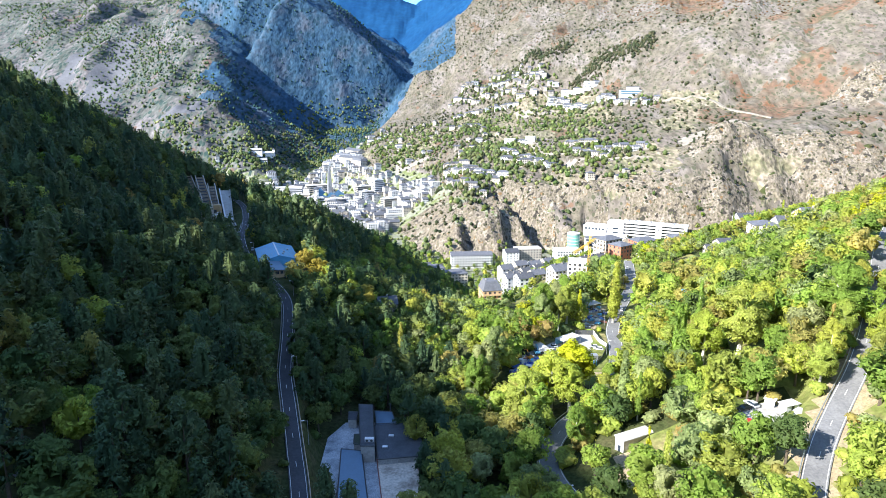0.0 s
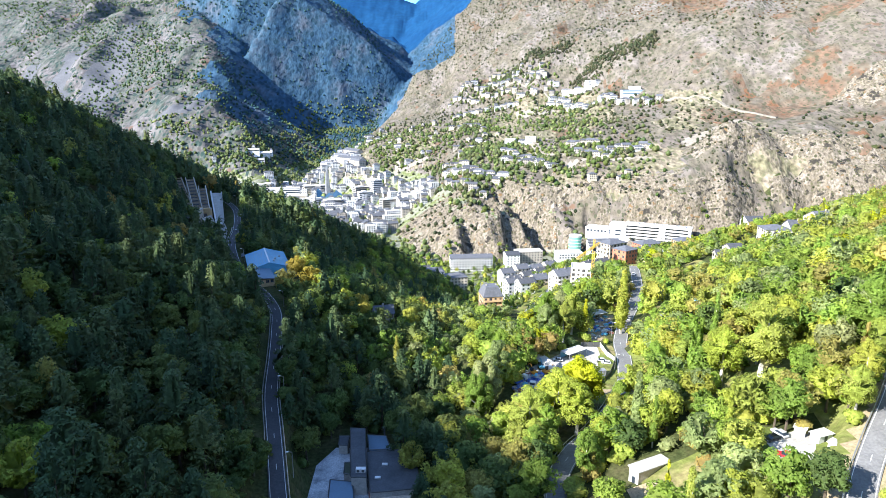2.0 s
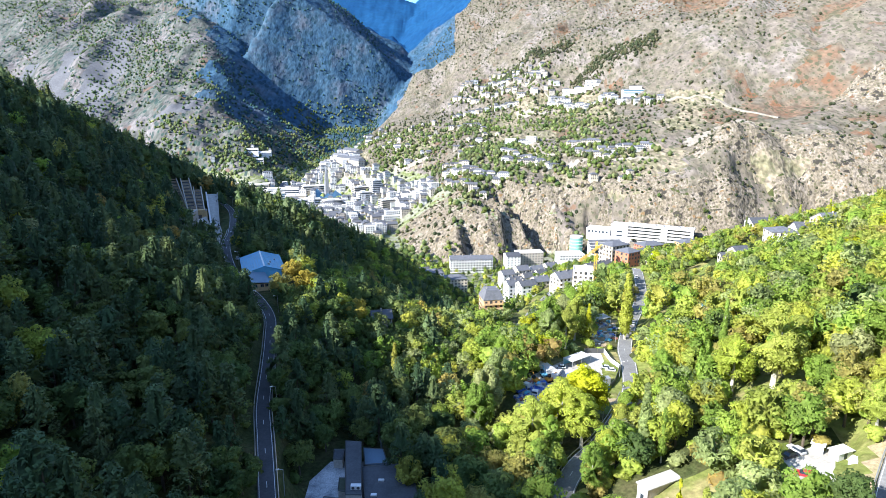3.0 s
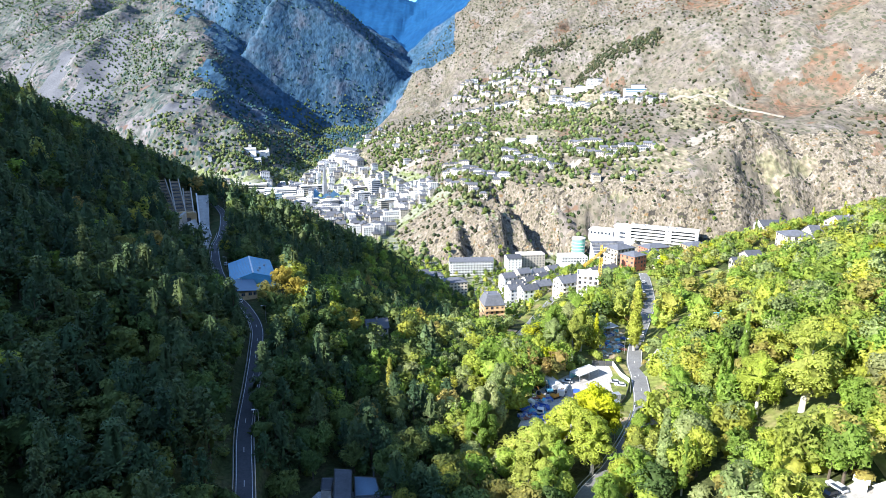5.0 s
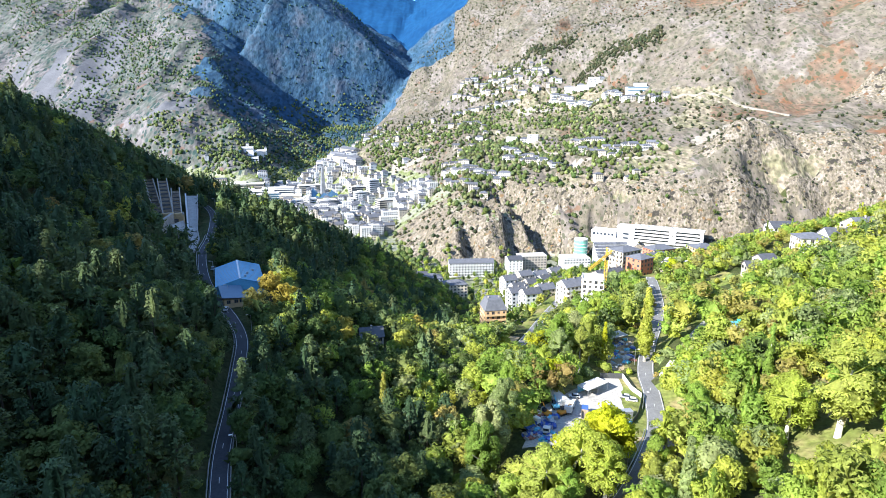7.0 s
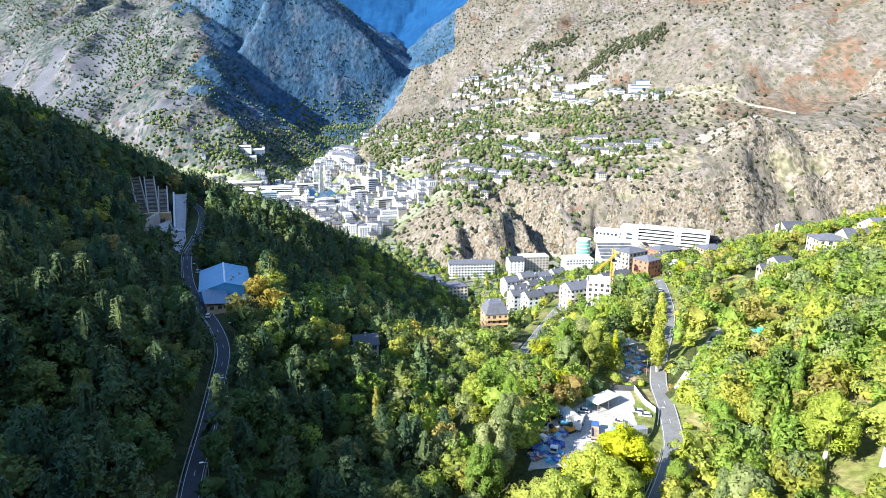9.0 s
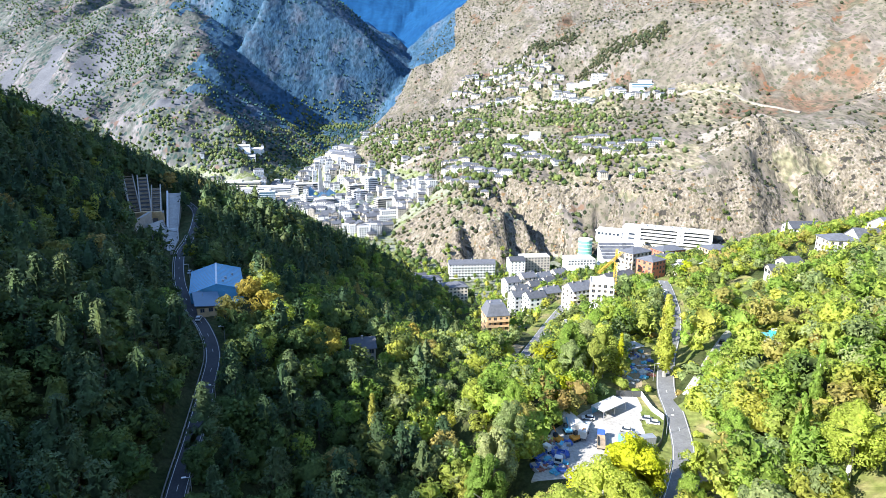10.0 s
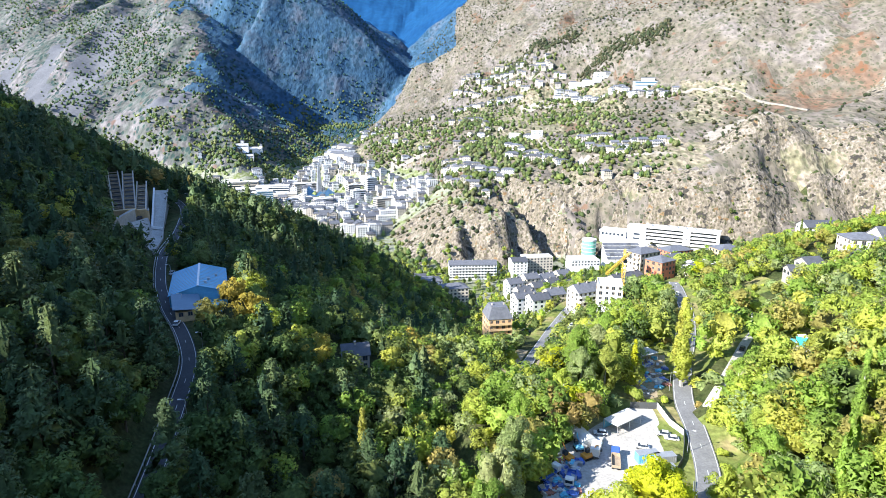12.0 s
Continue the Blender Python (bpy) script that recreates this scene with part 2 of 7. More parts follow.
BLUE_GLASS = plain("blue_glass", (0.10, 0.20, 0.30), 0.15, metal=0.4, vary=0.2, size=6)
GREY_GLASS = plain("grey_glass_cladding", (0.26, 0.27, 0.29), 0.3, metal=0.2, vary=0.2, size=6)
WORN_CONCRETE = material("worn_patched_concrete", [(0.221, 0.234, 0.257), (0.468, 0.481, 0.499), (0.650, 0.650, 0.661)], size=3.5, detail=8, fine=0.3, bump=0.3, bump_size=0.6)
ROCK = material("grey_boulder_rock", [(0.12, 0.12, 0.12), (0.22, 0.215, 0.21), (0.32, 0.31, 0.30)], size=1.6, detail=8, fine=0.3, bump=0.6, bump_size=0.5)
OLIVE_SLOPE = material("olive_grass_and_scrub_slope", [(0.132, 0.133, 0.076), (0.218, 0.183, 0.136), (0.158, 0.149, 0.091), (0.270, 0.221, 0.189)], size=30, detail=11, fine=0.55, fine_size=5, bump=1.0, bump_size=10, stretch=(1, 0.4, 0.8), dots=[((0.112, 0.115, 0.068), 5, 0.6)], gloss=0.06)
BARE_SCARP = material("pale_bare_scarp", [(0.220, 0.196, 0.159), (0.318, 0.287, 0.245)], size=14, detail=8, fine=0.25, bump=0.6, bump_size=5, gloss=0.06)
BLUE_SHEET = plain("pale_blue_metal_sheet", (0.125, 0.390, 0.590), 0.45, metal=0.1, vary=0.08, size=6)
BLUE_ROOF = plain("slate_blue_sheet_roof", (0.129, 0.209, 0.291), 0.55, vary=0.1, size=5)
DARK_FELT = plain("dark_roofing_felt", (0.075, 0.08, 0.09), 0.85, vary=0.25, size=4)
MOSS_FELT = plain("mossy_roofing_felt", (0.07, 0.085, 0.055), 0.9, vary=0.25, size=3)
STAINED_CONCRETE = material("stained_concrete_terrace", [(0.240, 0.175, 0.130), (0.600, 0.500, 0.400), (0.680, 0.580, 0.480)], size=6, fine=0.25)
RUSTY_EDGE = plain("rust_red_edging", (0.30, 0.13, 0.10), 0.8)
TEAL_SHEET = plain("turquoise_tarpaulin", (0.06, 0.52, 0.46), 0.5, vary=0.1)
SKY_SHEET = plain("sky_blue_tarpaulin", (0.10, 0.42, 0.60), 0.5, vary=0.1)
GREEN_NET = plain("green_building_net", (0.16, 0.42, 0.33), 0.7, vary=0.1)
CRANE_YELLOW = plain("yellow_crane_paint", (0.65, 0.42, 0.05), 0.5)
TENT_WHITE = plain("white_tent_cloth", (0.612, 0.612, 0.597), 0.7, vary=0.05)
DARK_STEEL = plain("dark_steel", (0.10, 0.105, 0.11), 0.5, metal=0.5)
GALVANISED = plain("galvanised_steel", (0.45, 0.46, 0.47), 0.45, metal=0.6)
RUBBER = plain("black_rubber", (0.02, 0.02, 0.02), 0.8)
TIMBER = material("weathered_timber", [(0.24, 0.18, 0.12), (0.36, 0.29, 0.21)], size=1.5, fine=0.25)
CAR_PAINTS = [plain("%s_paint" % n, c, 0.3, vary=0.04) for n, c in (("white", (0.75, 0.75, 0.74)), ("silver", (0.45, 0.46, 0.48)), ("black", (0.03, 0.03, 0.035)),
              ("blue", (0.05, 0.12, 0.42)), ("red", (0.50, 0.03, 0.04)), ("orange", (0.65, 0.28, 0.04)), ("light_blue", (0.15, 0.45, 0.62)))]
# ---------------------------------------------------------------- the lie of the land
GX = np.array([-260, -170, -100, -55, -22, 8, 40, 75, 115, 165, 250.0])
GY = np.array([90, 150, 200, 250, 310, 380, 460, 540, 640.0])
GZ = np.array([
    (185, 140, 104, 79, 57, 52, 58, 70, 89, 115, 150),
    (178, 131, 94, 70, 53, 46, 51, 65, 84, 108, 141),
    (170, 124, 93, 68, 44, 40, 47, 58, 79, 104, 131),
    (165, 115, 81, 65, 49, 39, 44, 49, 68, 86, 122),
    (158, 111, 69, 56, 42, 33, 34, 45, 49, 66, 103),
    (158, 93, 63, 38, 18, 12, 14, 26, 42, 58, 84),
    (127, 89, 62, 19, 3, -9, -6, 8, 25, 38, 56),
    (95, 62, 37, 21, -6, -20, -21, -12, 7, 16, 30),
    (99, 37, 4, -19, -29, -34, -38, -31, -24, -10, 10)], float)


def hash2(i, j, s):
    h = (i * 374761393 + j * 668265263 + s * 982451653) & 0x7FFFFFFF
    h = ((h ^ (h >> 13)) * 1274126177) & 0x7FFFFFFF
    return ((h ^ (h >> 16)) & 0xFFFF) / 65535.0


def vnoise(x, y, s=0):
    """Smooth value noise, 0 to 1, on cells one unit wide."""
    i, j = np.floor(x).astype(np.int64), np.floor(y).astype(np.int64)
    a, b = x - i, y - j
    a, b = a * a * (3 - 2 * a), b * b * (3 - 2 * b)
    return ((hash2(i, j, s) * (1 - a) + hash2(i + 1, j, s) * a) * (1 - b)
            + (hash2(i, j + 1, s) * (1 - a) + hash2(i + 1, j + 1, s) * a) * b)


def fbm(x, y, size, octaves=4, s=0):
    """Several octaves of noise round zero, about -1 to 1."""
    total, gain = 0.0, 1.0
    for k in range(octaves):
        total = total + gain * (vnoise(x / size, y / size, s + k) - 0.5)
        size, gain = size * 0.5, gain * 0.5
    return total


def ridges(x, y, size, octaves=4, s=0):
    """Sharp crests with rounded gullies between them, about 0 to 1."""
    total, gain, most = 0.0, 1.0, 0.0
    for k in range(octaves):
        total = total + gain * (1 - np.abs(2 * vnoise(x / size, y / size, s + k) - 1)) ** 1.5
        most += gain
        size, gain = size * 0.48, gain * 0.5
    return total / most


def ease(a, b, v):
    t = np.clip((v - a) / (b - a), 0, 1)
    return t * t * (3 - 2 * t)


def cubic_weights(a):
    return (0.5 * (-a + 2 * a ** 2 - a ** 3), 0.5 * (2 - 5 * a ** 2 + 3 * a ** 3),
            0.5 * (a + 4 * a ** 2 - 3 * a ** 3), 0.5 * (-a ** 2 + a ** 3))


def near_height(x, y):
    """The wooded side valley, from the table of heights above."""
    fx = np.interp(x, GX, np.arange(len(GX)))
    fy = np.interp(y, GY, np.arange(len(GY)))
    i, j = np.minimum(fx.astype(int), len(GX) - 2), np.minimum(fy.astype(int), len(GY) - 2)
    wx, wy = cubic_weights(fx - i), cubic_weights(fy - j)
    z = 0.0
    for q in range(4):
        jj = np.clip(j + q - 1, 0, len(GY) - 1)
        row = 0.0
        for p in range(4):
            row = row + wx[p] * GZ[jj, np.clip(i + p - 1, 0, len(GX) - 1)]
        z = z + wy[q] * row
    # past the table: the left side climbs to a high ridge, the right side to a hill
    left = np.maximum(0, -260 - x)
    z = z + np.minimum(left, 160) * 0.5
    # unseen crest; its heights are set by where its shade ends on the slopes
    crest = np.interp(y, [-600, -233, -199, -143, -90, -40, 27, 60, 237, 400, 600], [560, 490, 478, 466, 457, 459, 482, 464, 407, 335, 198.0]) + fbm(x * 0.2, y, 60, 4, 5) * 10
    z = np.maximum(z, crest - np.where(x > -620, 1.05, 0.6) * np.abs(x + 620))
    right = np.maximum(0, x - 250)
    z = z + right * 0.42 * (1 - ease(330, 560, y)) - np.maximum(0, right - 400) * 0.5
    z = z + np.maximum(0, 90 - y) * 0.12
    return z + fbm(x, y, 40, 3, 11) * 2.5


def far_height(x, y):
    """The main valley with its town, the cliff, and the mountains round it."""
    floor = np.interp(y, [600, 1000, 1300, 1700, 2400, 5000], [-38, -38, -27, 10, 120, 500.0])
    floor = floor + np.maximum(0, -430 - x) * 0.12
    rough = fbm(x, y, 260, 6, 3)
    crag = fbm(x, y, 70, 5, 23)
    # cliff front and the shelf behind it
    front_a = -572 + 0.141 * x + 0.734 * y
    front_b = -954 + 0.118 * x + 1.292 * y
    mix = ease(180, 330, x)
    gully = np.abs(fbm(x + 0.25 * y, y * 0.12, 52, 3, 83))
    front = front_a * (1 - mix) + front_b * mix + crag * 52 - 26 * np.clip(1 - gully * 7, 0, 1) * (1 - 0.6 * mix) + (44 - 20 * mix) * (ridges(x + 0.25 * y, y * 0.2, 46, 4, 87) - 0.55)
    front = front + 30 * np.exp(-((x - 84) / 38) ** 2 - ((y - 772) / 24) ** 2)
    shelf = -103.6 + 0.2266 * x + 0.1445 * y + rough * 16
    shelf = shelf + 42 * np.exp(-((x - 386) / 42) ** 2 - ((y - 806) / 34) ** 2)
    shelf = shelf + 20 * np.exp(-((x - 84) / 40) ** 2 - ((y - 800) / 26) ** 2)
    shelf = shelf - 0.45 * np.maximum(0, 40 - x) * (1 - ease(1050, 1350, y))
    cliff = -14 * np.logaddexp(-front / 14, -shelf / 14) + crag * 7
    # the great slope behind, cut off along its left-hand edge
    slope = -454 + 0.5033 * x + 0.3929 * y + rough * 46 + crag * 14 + 44 * (ridges(x - 0.9 * y, (x + y) * 0.25, 210, 4, 43) - 0.5)
    slope = slope - 55 * (1 - ease(150, 300, slope))
    edge = -0.912 * (x + 160) + 0.412 * (y - 1850)
    right = 16 * np.logaddexp(cliff / 16, slope / 16) - 275 * (1 - np.exp(-np.maximum(0, edge + 40 + rough * 40) / 250))
    right = np.where(x < -150, np.minimum(right, right + (x + 150) * 0.25), right)
    # left-hand mountain: a lit face and a shaded flank that meet in a spur, both cut by gullies down the fall line
    face = -594 + 0.13 * x + 0.512 * y + rough * 60 + crag * 16 + 62 * (ridges(x + 0.06 * y, y * 0.30, 190, 4, 61) - 0.5)
    face = face - 30 * (1 - ease(0, 120, face))
    down, across = 0.95 * x - 0.31 * y, 0.31 * x + 0.95 * y
    flank = -405 - 0.72 * x + 0.095 * y + rough * 50 + crag * 16 + 60 * (ridges(across, down * 0.33, 170, 4, 67) - 0.5)
    left = -12 * np.logaddexp(-face / 12, -flank / 12)
    behind = -0.879 * (x + 495) + 0.476 * (y - 2463)
    second = 562 - 0.8 * (x + 495) + 0.207 * (y - 2463) - 0.35 * np.maximum(0, behind) - 0.9 * np.maximum(0, behind - 200) - 1.5 * np.maximum(0, 2350 - y) - 2.0 * ease(0, 120, behind) * np.maximum(0, 2480 - y)
    second = second + rough * 50 + 70 * (ridges(0.476 * x + 0.879 * y, 0.3 * (0.879 * x - 0.476 * y), 190, 4, 71) - 0.6)
    third = 860 - 0.16 * np.abs(x + 900) - 0.60 * np.abs(3900 - y) + rough * 60
    fourth = 1010 - 0.02 * np.abs(x) - 0.9 * np.abs(4750 - y) + rough * 90
    z = np.maximum(np.maximum(floor + rough * 6, right), np.maximum(left, second))
    return np.maximum(z, np.maximum(third, fourth))


def land(x, y):
    x, y = np.asarray(x, float), np.asarray(y, float)
    k = ease(560, 680, y)
    z = near_height(x, y) * (1 - k)
    return z + np.where(k > 0, far_height(x, y), 0) * k

# roads: middle line (x, y, z), width; the land is levelled along them
ROADS = {
    "forest": ([(-28, 95, 61), (-33, 118, 61.5), (-40, 141, 62), (-46, 160, 63.5), (-52, 179, 65), (-57, 201, 66.5), (-62, 222, 68), (-68, 243, 69),
                (-78, 262, 70), (-92, 283, 71), (-106, 308, 72.5), (-119, 339, 75.5), (-124, 361, 77.5), (-132, 388, 79.5), (-144, 420, 80.5), (-158, 446, 81), (-174, 466, 82)], 4.3),
    "valley": ([(45, 108, 54), (35, 130, 51.5), (31, 144, 50), (32, 158, 49), (39, 172, 49), (50, 186, 48.5), (61, 203, 48.2), (70.5, 222, 47.6), (77, 245, 47.0), (81, 264, 46.8),
                (91, 290, 46.5), (105, 320, 46), (116, 348, 45.5), (124, 376, 45.5), (132, 405, 44)], 6.2),
    "upper": ([(72, 98, 68), (79, 110, 70.5), (88, 122, 73), (98, 133, 76), (113, 148, 82), (129, 167, 88), (143, 186, 93), (162, 211, 99), (180, 232, 103)], 5.2),
    "lane": ([(84, 254, 50), (92, 263, 53), (103, 277, 55), (116, 296, 53.5), (129, 314, 51.5), (140, 335, 51)], 3.0),
    "street": ([(24, 285, 36), (36, 318, 31), (50, 364, 21), (64, 403, 16), (80, 438, 15), (96, 470, 14)], 5.0, 2.5),
}
# levelled grounds: middle, half sizes, turn in degrees, height
PADS = [(46, 240, 28, 22, 28, 46.5), (-19.5, 148, 17.5, 32, 7, 50.5), (-86, 298, 13, 24, 21, 70.3), (-139, 366, 7, 18, 30, 76.5),
        (86, 139, 8, 6, 0, 72.0), (36, 402, 12, 15, 10, 3.5), (58, 372, 5, 22, 20, 20.0), (75, 285, 9, 20, 340, 46.0), (246, 733, 68, 16, -28, -13.0)]


def along(points, step=2.0):
    """The points of a smooth line through the given ones, about a step apart."""
    p = np.array(points, float)
    p = np.vstack([2 * p[0] - p[1], p, 2 * p[-1] - p[-2]])
    out = []
    for k in range(1, len(p) - 2):
        n = max(2, int(np.linalg.norm(p[k + 1] - p[k]) / step))
        for a in np.arange(n) / n:
            w = cubic_weights(a)
            out.append(sum(w[q] * p[k - 1 + q] for q in range(4)))
    out.append(p[-2])
    return np.array(out)


ROAD_LINES = {name: (along(entry[0]), entry[1]) for name, entry in ROADS.items()}
VERGES = {name: entry[2] for name, entry in ROADS.items() if len(entry) > 2}


def road_gap(x, y):
    """Distance to the nearest road's edge, and that road's height."""
    best, level = np.full(np.shape(x), 1e9), np.zeros(np.shape(x))
    for name, (line, width) in ROAD_LINES.items():
        box = (x > line[:, 0].min() - 30) & (x < line[:, 0].max() + 30) & (y > line[:, 1].min() - 30) & (y < line[:, 1].max() + 30)
        if not box.any():
            continue
        d = np.hypot(x[box][:, None] - line[None, :, 0], y[box][:, None] - line[None, :, 1])
        k = d.argmin(1)
        gap = d[np.arange(len(k)), k] - width / 2 - VERGES.get(name, 0)
        b, v = best[box], level[box]
        v[gap < b] = line[k, 2][gap < b]
        best[box], level[box] = np.minimum(b, gap), v
    return best, level


def pad_gap(x, y):
    best, level = np.full(np.shape(x), 1e9), np.zeros(np.shape(x))
    for cx, cy, hx, hy, turn, z in PADS:
        c, s = math.cos(radians(turn)), math.sin(radians(turn))
        u, v = (x - cx) * c + (y - cy) * s, -(x - cx) * s + (y - cy) * c
        gap = np.maximum(np.abs(u) - hx, np.abs(v) - hy)
        level = np.where(gap < best, z, level)
        best = np.minimum(best, gap)
    return best, level


def ground(x, y):
    """Height of the finished ground: the land, levelled at pads and roads."""
    x, y = np.atleast_1d(np.asarray(x, float)), np.atleast_1d(np.asarray(y, float))
    z = land(x, y)
    near = y < 830
    if near.any():
        zn = z[near]
        beside_works = (x[near] > -33 - 0.30 * (y[near] - 118)) & (x[near] < -8) & (y[near] > 116) & (y[near] < 174)
        for (gap, level), reach in ((pad_gap(x[near], y[near]), np.where(beside_works, 5.0, 11)), (road_gap(x[near], y[near]), np.where(beside_works, 2.8, 8))):
            k = ease(reach, 2.0, gap)
            zn = zn * (1 - k) + level * k
        z[near] = zn
    return z

# ---------------------------------------------------------------- building helpers
def mesh_object(name, verts, faces, mats, parent=None, smooth=False, index=None):
    data = bpy.data.meshes.new(name)
    data.from_pydata([tuple(v) for v in verts], [], [tuple(f) for f in faces])
    for m in (mats if isinstance(mats, (list, tuple)) else [mats]):
        data.materials.append(m)
    if index is not None:
        data.polygons.foreach_set("material_index", np.asarray(index, np.int32))
    if smooth:
        data.polygons.foreach_set("use_smooth", np.ones(len(data.polygons), bool))
    data.update()
    ob = new(name, data)
    ob.parent = parent
    return ob


def fast_mesh(name, verts, tris, mats, index=None, smooth=True, normals=None, tone=None):
    """A mesh from arrays of corners and of triangles or quads."""
    data = bpy.data.meshes.new(name)
    k = tris.shape[1]
    data.vertices.add(len(verts))
    data.vertices.foreach_set("co", np.asarray(verts, np.float32).ravel())
    data.loops.add(tris.size)
    data.loops.foreach_set("vertex_index", np.asarray(tris, np.int32).ravel())
    data.polygons.add(len(tris))
    data.polygons.foreach_set("loop_start", np.arange(0, tris.size, k, dtype=np.int32))
    for m in (mats if isinstance(mats, (list, tuple)) else [mats]):
        data.materials.append(m)
    if index is not None:
        data.polygons.foreach_set("material_index", np.asarray(index, np.int32))
    data.polygons.foreach_set("use_smooth", np.full(len(tris), smooth))
    data.update(calc_edges=True)
    if normals is not None:
        data.attributes.new("custom_normal", "FLOAT_VECTOR", "POINT").data.foreach_set("vector", np.asarray(normals, np.float32).ravel())
    if tone is not None:
        data.attributes.new("tone", "FLOAT", "POINT").data.foreach_set("value", np.asarray(tone, np.float32))
    return data


def part(name, bm, mat, parent, label=""):
    """One mesh object of its own under a thing or a part."""
    data = bpy.data.meshes.new(name)
    bm.to_mesh(data)
    bm.free()
    data.materials.append(mat)
    ob = new(name, data)
    ob.parent = parent
    if label:
        tagged(ob, label)
    return ob


def empty(name, m, label, category, group="", kind=""):
    ob = new(name)
    ob.matrix_world = m
    ob.empty_display_size = 0.5
    return tagged(ob, label, category, group, kind)


def box(bm, x0, y0, z0, x1, y1, z1):
    vs = [bm.verts.new((x, y, z)) for z in (z0, z1) for x, y in ((x0, y0), (x1, y0), (x1, y1), (x0, y1))]
    for f in ((3, 2, 1, 0), (4, 5, 6, 7), (0, 1, 5, 4), (1, 2, 6, 5), (2, 3, 7, 6), (3, 0, 4, 7)):
        bm.faces.new([vs[k] for k in f])
    return bm


def boxes(*many):
    bm = bmesh.new()
    for b in many:
        box(bm, *b)
    return bm


def prism(points, z0, z1):
    """An upright block on a flat outline."""
    bm = bmesh.new()
    low = [bm.verts.new((x, y, z0)) for x, y in points]
    top = [bm.verts.new((x, y, z1)) for x, y in points]
    bm.faces.new(low[::-1])
    bm.faces.new(top)
    n = len(points)
    for k in range(n):
        bm.faces.new((low[k], low[(k + 1) % n], top[(k + 1) % n], top[k]))
    return bm


def tube(points, radii, sides=6):
    """A tapered round bar through the points."""
    bm = bmesh.new()
    rings = []
    pts = [Vector(p) for p in points]
    for k, p in enumerate(pts):
        way = (pts[min(k + 1, len(pts) - 1)] - pts[max(k - 1, 0)]).normalized()
        q = way.to_track_quat("Z", "Y")
        rings.append([bm.verts.new(p + q @ Vector((math.cos(a) * radii[k], math.sin(a) * radii[k], 0)))
                      for a in [2 * math.pi * s / sides for s in range(sides)]])
    for a, b in zip(rings, rings[1:]):
        for s in range(sides):
            bm.faces.new((a[s], a[(s + 1) % sides], b[(s + 1) % sides], b[s]))
    bm.faces.new(rings[0][::-1])
    bm.faces.new(rings[-1])
    return bm


def spot(x, y, turn=0.0, dz=0.0):
    """A pose on the ground."""
    return pose(x, y, float(ground(x, y)[0]) + dz, 0, 0, turn)


# ---------------------------------------------------------------- ground, one sheet to the horizon
def spread(inner_low, inner_high, step, low, high, growth):
    mid = list(np.arange(inner_low, inner_high + 0.1, step))
    up, s = [], step
    while mid[-1] + sum(up) < high:
        s *= growth
        up.append(s)
    down, s = [], step
    while mid[0] - sum(down) > low:
        s *= growth
        down.append(s)
    return np.array(list(mid[0] - np.cumsum(down))[::-1] + mid + list(mid[-1] + np.cumsum(up)))


def onward(lines, high, growth):
    """Carries a row of grid lines on, with wider and wider steps."""
    out, s = list(lines), lines[-1] - lines[-2]
    while out[-1] < high:
        s *= growth
        out.append(out[-1] + s)
    return np.array(out)


gx = spread(-240, 260, 4.0, -1700, 1500, 1.013)
gx = onward(gx, 4300, 1.12)
gx = -onward(-gx[::-1], 4300, 1.12)[::-1]
gy = onward(spread(80, 560, 4.0, 70, 2900, 1.0065), 4990, 1.03)
gy = -onward(-gy[::-1], 900, 1.12)[::-1]
gxx, gyy = np.meshgrid(gx, gy)
gz = ground(gxx.ravel(), gyy.ravel())
under = road_gap(gxx.ravel(), gyy.ravel())[0]
gz = gz - 0.25 * (under < 1.5)
nx, ny = len(gx), len(gy)
corner = (np.arange(ny - 1)[:, None] * nx + np.arange(nx - 1)[None, :]).ravel()
quads = np.stack([corner, corner + 1, corner + nx + 1, corner + nx], 1)
cx, cy = gxx.ravel()[corner] + 2, gyy.ravel()[corner] + 2
cz = gz[corner]
dzx = (gz[corner + 1] - gz[corner]) / (gxx.ravel()[corner + 1] - gxx.ravel()[corner])
dzy = (gz[corner + nx] - gz[corner]) / (gyy.ravel()[corner + nx] - gyy.ravel()[corner])
steep = np.hypot(dzx, dzy)
ragged = fbm(cx, cy, 60, 4, 91) * 0.5
cover = np.zeros(len(corner), int)                                        # forest floor
cover[(cy < 640) & (cx > 40) & (ragged > 0.03)] = 1                       # dry grass and scrub
cover[(cy > 560) & (cz < 25)] = 7                                         # town ground
cover[(cy > 690) & (steep > 0.5) & (cx > -120) & (cy < 900)] = 3          # cliff
cover[(cover == 3) & (cx > 150) & (fbm(cx, cy * 2, 70, 4, 33) > 0.05)] = 2
cover[(cy > 760) & (cx > -0.16 * cy + 60) & (cover == 0)] = 2             # rocky slope with scrub
cover[(cy > 760) & (cz > 25) & (cx > -230) & (cover != 3)] = 2
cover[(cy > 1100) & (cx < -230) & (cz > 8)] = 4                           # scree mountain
# right of the spur the ground takes the colour with haze and shade in it
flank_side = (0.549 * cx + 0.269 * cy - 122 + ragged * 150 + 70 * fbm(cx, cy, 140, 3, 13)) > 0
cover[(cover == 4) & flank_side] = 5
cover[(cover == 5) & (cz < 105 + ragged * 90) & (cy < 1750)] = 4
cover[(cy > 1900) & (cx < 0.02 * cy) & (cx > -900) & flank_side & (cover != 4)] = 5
streak = fbm(cx * 1.0 + 0.42 * cy, cy * 0.22 - cx * 0.1, 60, 3, 95)
scree = np.zeros(len(cx), bool)
